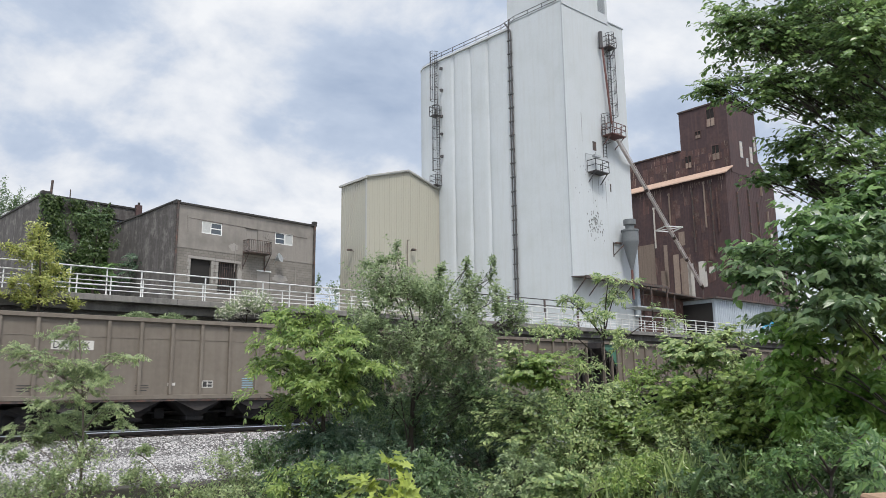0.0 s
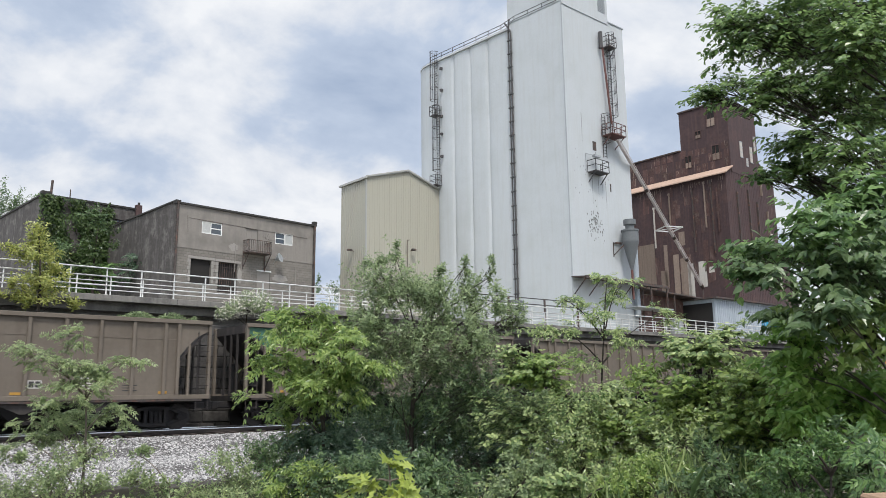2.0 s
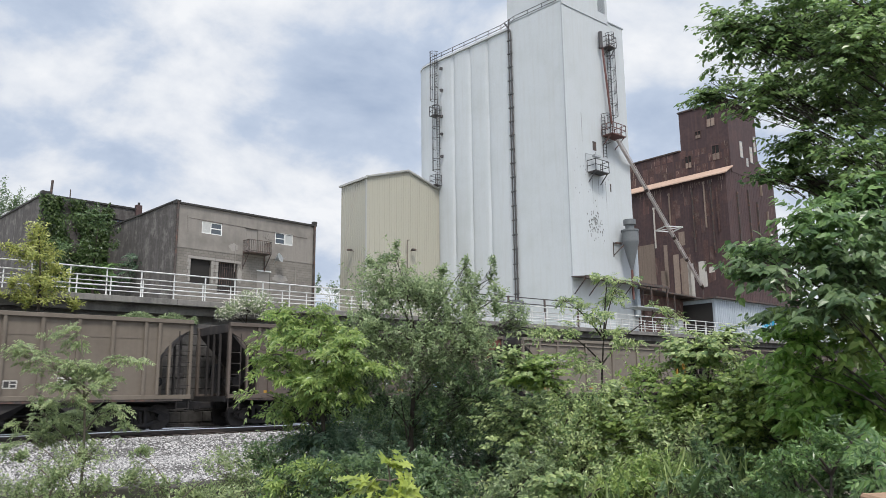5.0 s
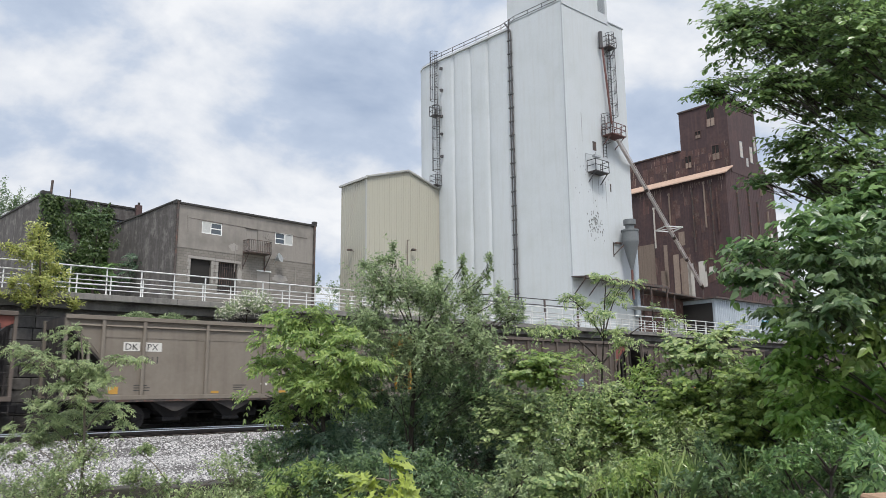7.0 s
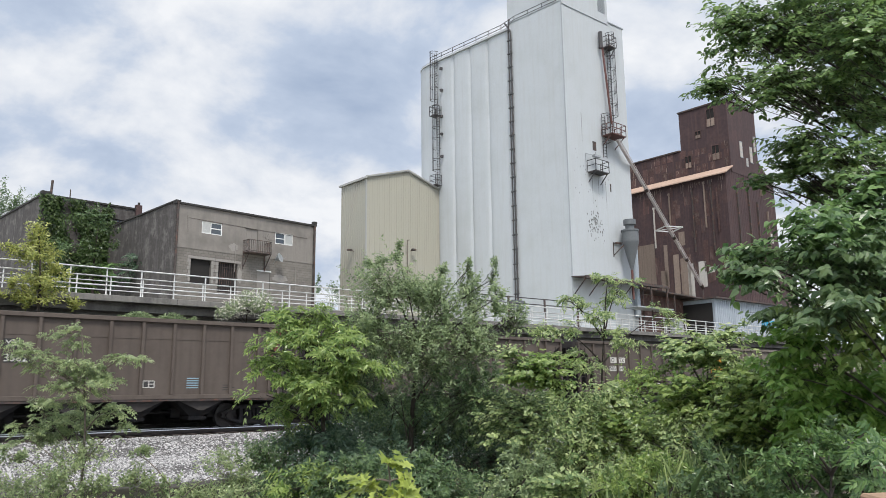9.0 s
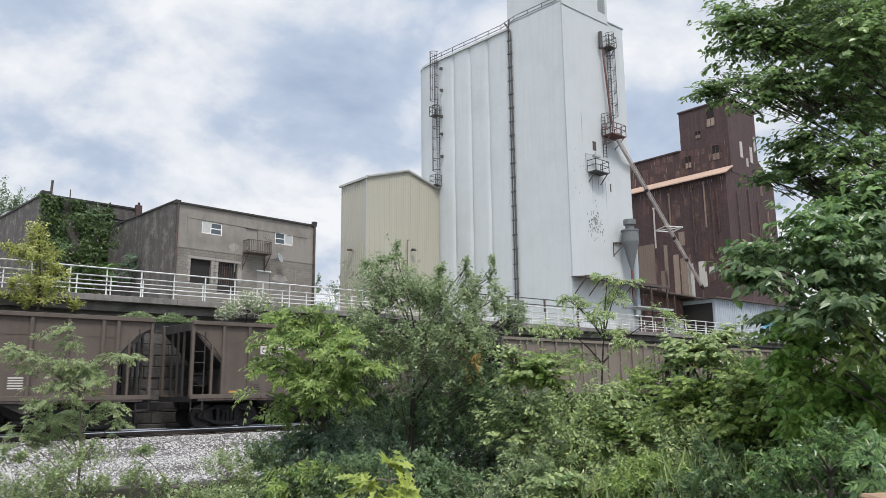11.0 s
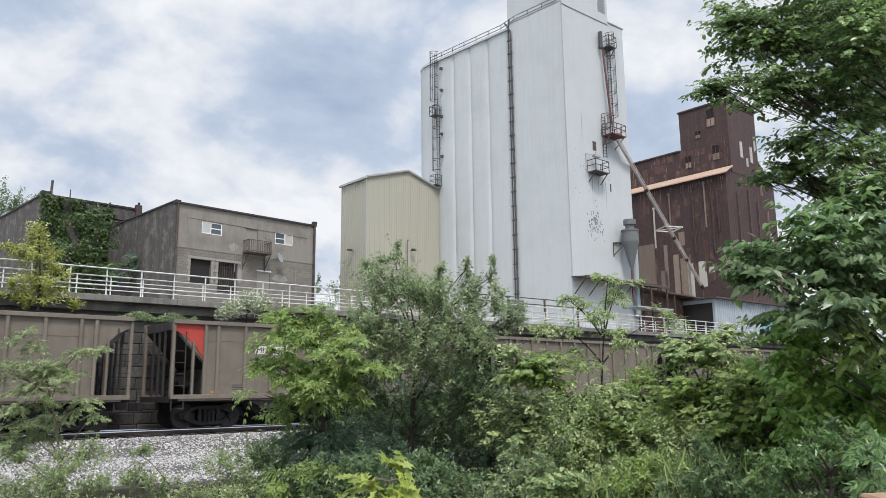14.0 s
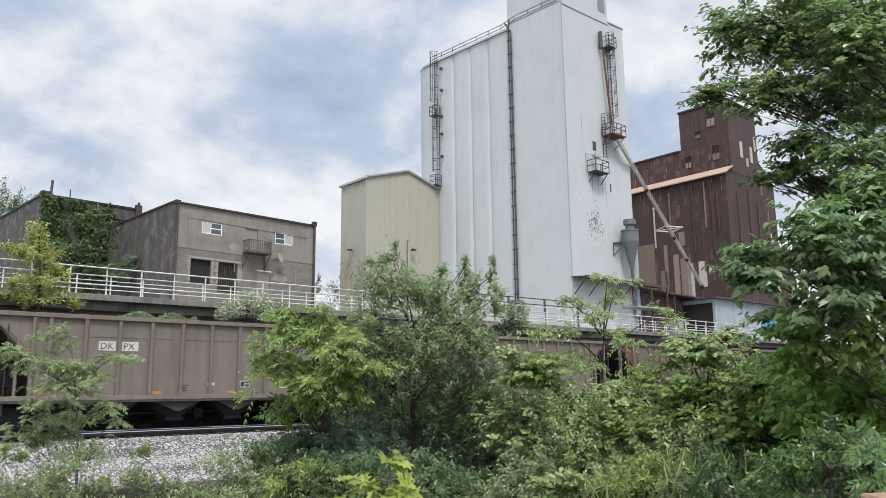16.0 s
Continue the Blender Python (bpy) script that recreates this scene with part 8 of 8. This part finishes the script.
limb(t, (7.89, 4.01, 0.73), (0.08, 0.10, 0.14), 150, 0.055, L_DARK, 'pair')
limb(t, (7.86, 4.33, 0.89), (0.08, 0.12, 0.20), 216, 0.055, L_DARK, 'pair')
limb(t, (7.56, 4.62, 0.79), (0.07, 0.12, 0.20), 194, 0.055, L_DARK, 'pair')


def leaf_sheet(name, pos, nor, leaf, mat, label, category, parent=None):
    """Creeper leaves lying against a wall or ledge."""
    m = len(pos)
    ax = VEG.normal(size=(m, 3)) * 0.6 + np.array([0, 0, -0.6]) + nor * 0.3
    ups = nor + VEG.normal(size=(m, 3)) * 0.4
    v, fs = leaf_arrays(pos, ax, ups, leaf * VEG.uniform(0.6, 1.3, m), "heart")
    ob = new(name, mesh_arrays(name, v, fs, mat))
    return tagged(ob, label, category, kind="stuff")


def make_creepers():
    # ivy over the front and corner of the blackened building, thinning to one side
    n = 14000
    u, h = VEG.uniform(-0.3, 6.9, n), VEG.random(n)
    edge = 9.5 - 0.9 * np.abs(np.sin(u * 1.7)) * (u > 4.5) - 2.2 * (u > 6.2)
    z = h * edge
    dep = -0.08 - 0.3 * VEG.random(n) - 0.5 * np.maximum(0, np.sin(u * 2.1 + 1) * np.sin(z * 1.1)) * VEG.random(n)
    keep = VEG.random(n) < 0.78 + 0.8 * np.sin(u * 1.9 + 0.7 * np.sin(z * 0.9)) * np.cos(z * 0.55 + u) - 0.45 * (u < 0.3) - 0.5 * (u > 5.6)
    ca, sa = math.cos(radians(5)), math.sin(radians(5))
    pos = np.stack([14.06 + u * ca - dep * sa, 71.44 + u * sa + dep * ca, 9.0 + z], 1)[keep]
    leaf_sheet("ivy", pos, np.array([0, -1.0, 0.25]), 0.26, L_IVY, "dense dark green ivy covering the masonry wall", "ivy")
    # creeper on the wall ledge below the walkway
    n = 2600
    x = VEG.uniform(9.4, 12.7, n)
    z = 4.3 + VEG.random(n) ** 1.5 * (0.12 + 0.26 * np.abs(np.sin(x * 2.3)))
    pos = np.stack([x, 31.75 + 0.5 * VEG.random(n), z], 1)
    leaf_sheet("ledge_creeper", pos, np.array([0, -0.5, 0.8]), 0.075, L_SHRUB, "green creeper trailing along the wall ledge", "creeper")
    n = 2500
    x = VEG.uniform(-2, 40, n)
    pos = np.stack([x, 36 + 1.5 * VEG.random(n), 5.1 + 0.65 * VEG.random(n) ** 2], 1)
    leaf_sheet("verge_weeds", pos, np.array([0, -0.3, 0.9]), 0.16, L_MID, "scrubby green weeds along the yard edge", "weeds")
    # thicket floor
    n = 17000
    y = VEG.uniform(5.5, 17.2, n)
    x = y * 0.83 + VEG.uniform(-9, 9, n) * (0.35 + y / 17)
    gz = np.array([ground_z(v) for v in y])
    pos = np.stack([x, y, gz + 0.55 * VEG.random(n) ** 1.6], 1)
    leaf_sheet("undergrowth", pos, np.array([-0.3, -0.3, 0.8]), 0.10, L_MID, "green leafy undergrowth on the bank", "undergrowth")


make_creepers()


def make_grass():
    n = 2600
    x0, y0 = VEG.normal(6.56, 0.42, n), VEG.normal(4.39, 0.32, n)
    gz = np.array([ground_z(v) for v in y0])
    pos = np.stack([x0, y0, gz + VEG.uniform(0.3, 1.25, n)], 1)
    ax = VEG.normal(size=(n, 3)) * 0.35 + np.array([0, 0, 0.8])
    v, fs = leaf_arrays(pos, ax, VEG.normal(size=(n, 3)), VEG.uniform(0.25, 0.5, n), "blade")
    tagged(new("tall_grass", mesh_arrays("tall_grass", v, fs, L_MID)), "tall pale green grass blades on the bank", "grass", kind="stuff")


make_grass()


def make_flower_bush():
    t = tree("flowering_bush", "rounded bush covered in small white blossom", "shrub", (14.9, 31.75), 4.28, (14.9, 31.75, 4.9), 0.04, M_BARK)
    for c, r, n in (((14.1, 31.6, 4.95), (0.55, 0.4, 0.45), 1100), ((14.8, 31.6, 5.25), (0.65, 0.4, 0.55), 1600), ((15.5, 31.6, 5.2), (0.55, 0.4, 0.55), 1300), ((13.7, 31.6, 4.7), (0.4, 0.3, 0.3), 600),
                      ((15.3, 31.6, 5.7), (0.35, 0.3, 0.25), 500)):
        lm = limb(t, c, r, n, 0.075, L_SHRUB, "pair")
        k = int(n * 0.24)
        u = unit(VEG.normal(size=(k, 3)))
        off = u * (VEG.uniform(0.75, 1.1, (k, 1))) * np.array([r[0], r[1], r[2]])
        pos = np.array(c) - np.array(lm.location) - np.array(TRUNK[t][0]) + off[:, :1] * np.array(RIGHT) + off[:, 1:2] * np.array(AWAY) + off[:, 2:3] * np.array((0, 0, 1.0))
        v, fs = leaf_arrays(pos, VEG.normal(size=(k, 3)), np.array([-0.4, -0.6, 0.6]) + VEG.normal(size=(k, 3)) * 0.3, 0.05 * VEG.uniform(0.6, 1.3, k), "heart")
        fl = new("blossom", mesh_arrays("blossom", v, fs, M_FLOWER))
        fl.parent = lm
        tagged(fl, "small white blossom", kind="stuff")


make_flower_bush()

# scrub against the ivy building, and trees far behind
t = tree("wall_tree", "dark green tree crowding the ivy-grown wall", "tree", (17.5, 66.5), 8.6, (17.5, 66.5, 15.0), 0.12, M_BARK)
for c, r, mat, style, k in (((15.9, 66.8, 15.4), (1.1, 0.8, 1.3), L_IVY, "pair", 420), ((17.6, 67.2, 16.2), (1.2, 0.8, 1.2), L_DARK, "broad", 420), ((18.6, 66.4, 14.6), (1.0, 0.8, 1.2), L_IVY, "pair", 420),
                            ((17.0, 65.8, 13.2), (1.7, 0.9, 1.2), L_IVY, "broad", 420), ((14.4, 65.6, 12.5), (1.5, 0.9, 1.4), L_DARK, "pair", 380), ((15.6, 65.0, 10.8), (2.6, 1.0, 1.1), L_IVY, "broad", 420),
                            ((18.2, 65.0, 11.6), (1.2, 0.9, 1.0), L_NEAR, "broad", 420)):
    limb(t, c, r, int(k * r[0] * r[2]), 0.20, mat, style)
t = tree("ailanthus_tree", "feathery green tree with long compound leaves beside the house", "tree", (20.6, 65.2), 8.6, (20.8, 65.2, 13.4), 0.10, M_BARK)
for c, r, k in (((20.9, 65.4, 13.9), (1.2, 0.8, 0.7), 460), ((19.6, 65.2, 13.0), (1.1, 0.8, 0.7), 460), ((21.9, 65.0, 12.8), (1.1, 0.8, 0.8), 460), ((20.6, 64.8, 12.0), (1.5, 0.8, 0.8), 460),
                ((22.0, 64.8, 11.4), (1.3, 0.8, 0.7), 460), ((20.0, 64.8, 10.7), (2.0, 0.8, 0.8), 420)):
    limb(t, c, r, int(k * r[0] * r[2]), 0.20, L_DEEP, "pinnate")
t = tree("far_tree", "distant rounded green tree behind the roofs", "tree", (14.0, 117.0), 11.0, (16.0, 117.0, 24.0), 0.3, M_BARK)
for c, r in (((19.4, 116.2, 27.0), (3.2, 2.0, 2.6)), ((15.5, 117, 28.0), (3.4, 2.0, 2.8)), ((22.0, 115.5, 25.5), (2.4, 2.0, 2.0)), ((12.0, 118, 26.0), (4.0, 2.0, 4.0)), ((17.5, 117, 23.0), (4.5, 2.0, 3.0))):
    limb(t, c, r, int(330 * r[0] * r[2]), 0.34, L_DARK, "pair")
t = tree("far_tree", "distant low green tree between the buildings", "tree", (57.0, 94.5), 10.0, (57.0, 94.5, 14.0), 0.15, M_BARK)
for c, r in (((55.6, 95.3, 16.2), (1.0, 1.0, 1.6)), ((57.6, 94, 15.8), (1.4, 1.0, 1.4)), ((58.8, 93.5, 16.8), (0.7, 0.7, 1.6)), ((56.5, 94.8, 13.0), (2.6, 1.4, 2.2)), ((53.6, 96.5, 15.2), (1.6, 1.2, 1.6))):
    limb(t, c, r, int(260 * r[0] * r[2]), 0.28, L_DARK, "pair")


# ---------------------------------------------------------------- timber rail beside the viewpoint
def make_timber_rail():
    t = thing("timber_rail", pose(1.9, 0.15, -0.38), "weathered tan timber guard rail at the path edge", "railing")
    bm = B()
    beam(bm, (-0.13, 0.555, 1.42), (0.85, -0.25, 1.45), 0.14, 0.04)
    part("cap_board", bm, M_WOOD, t, bevel=0.006)
    for x, y in ((0.1, 0.37), (0.75, -0.17)):
        bm = B()
        box(bm, x - 0.045, x + 0.045, y - 0.045, y + 0.045, 0, 1.39)
        part("post", bm, M_WOOD, t, bevel=0.006)


make_timber_rail()


# ---------------------------------------------------------------- what moves
def motions():
    # the train passes at an even speed
    for k, car in CARS:
        walk(car, [(t, pose(19.06 + k * S - SPEED * t, RAILY, 0)) for t in range(0, 17)])
    # wheels turn with the way that the train makes
    step = 0.05
    shared = {}
    for w in WHEELS:
        key = round(w.location.x, 2)
        if key not in shared:
            x, y, z = w.location
            turn = -math.degrees(SPEED / WHEEL_R)
            walk(w, [(i * step, pose(x, y, z, 0, turn * i * step, 0)) for i in range(int(16 / step) + 1)])
            shared[key] = w
        elif w.animation_data is None or w.animation_data.action is None:
            first = shared[key]
            w.rotation_mode = "QUATERNION"
            w.animation_data_create()
            w.animation_data.action = first.animation_data.action
            w.animation_data.action_slot = first.animation_data.action_slot
    # wind: each limb sways about its fork
    for i, (t, lm, at, reach) in enumerate(BOUGHS):
        far = at.y + reach.y + t.location.y > 25
        long_way = max(reach.length, 0.4)
        amp = 0.0 if far else min(3.2, 5.5 / (0.8 + long_way))
        if amp == 0.0:
            continue
        ph = 0.35 * i + t.location.x
        rows = []
        for k in range(0, 33):
            s = k * 0.5
            gust = 0.55 + 0.45 * math.sin(0.47 * s - 0.9)
            a = amp * gust * math.sin(2.3 * s + ph) + 0.4 * amp * math.sin(4.1 * s + 1.7 * ph)
            b = amp * gust * math.sin(1.7 * s + 0.6 * ph + 1.0)
            rows.append((s, pose(at.x, at.y, at.z, a * 0.7, b * 0.7, 0.5 * a)))
        walk(lm, rows)
    # the thin sapling leans in the gusts
    for sapling in SWAYING:
        lean = {0.0: 0, 1.0: 2.0, 2.0: 1.0, 4.0: 0.6, 6.0: 0.4, 9.0: 0.6, 11.0: -1.0, 12.0: -1.2, 12.5: -3.0, 13.0: -6.0, 13.5: -8.5, 14.0: -9.5, 14.5: -7.5, 15.0: -4.0, 15.5: -4.5, 16.0: -2.0}
        q = sapling.location.copy()
        walk(sapling, [(s, Matrix.Translation(q) @ Matrix.Rotation(radians(v), 4, AWAY)) for s, v in lean.items()])
    # clouds drift slowly
    walk(sky_backdrop, [(t, pose(0, 0, 0, 0, 0, 0.27 * t)) for t in range(0, 17, 2)])


motions()
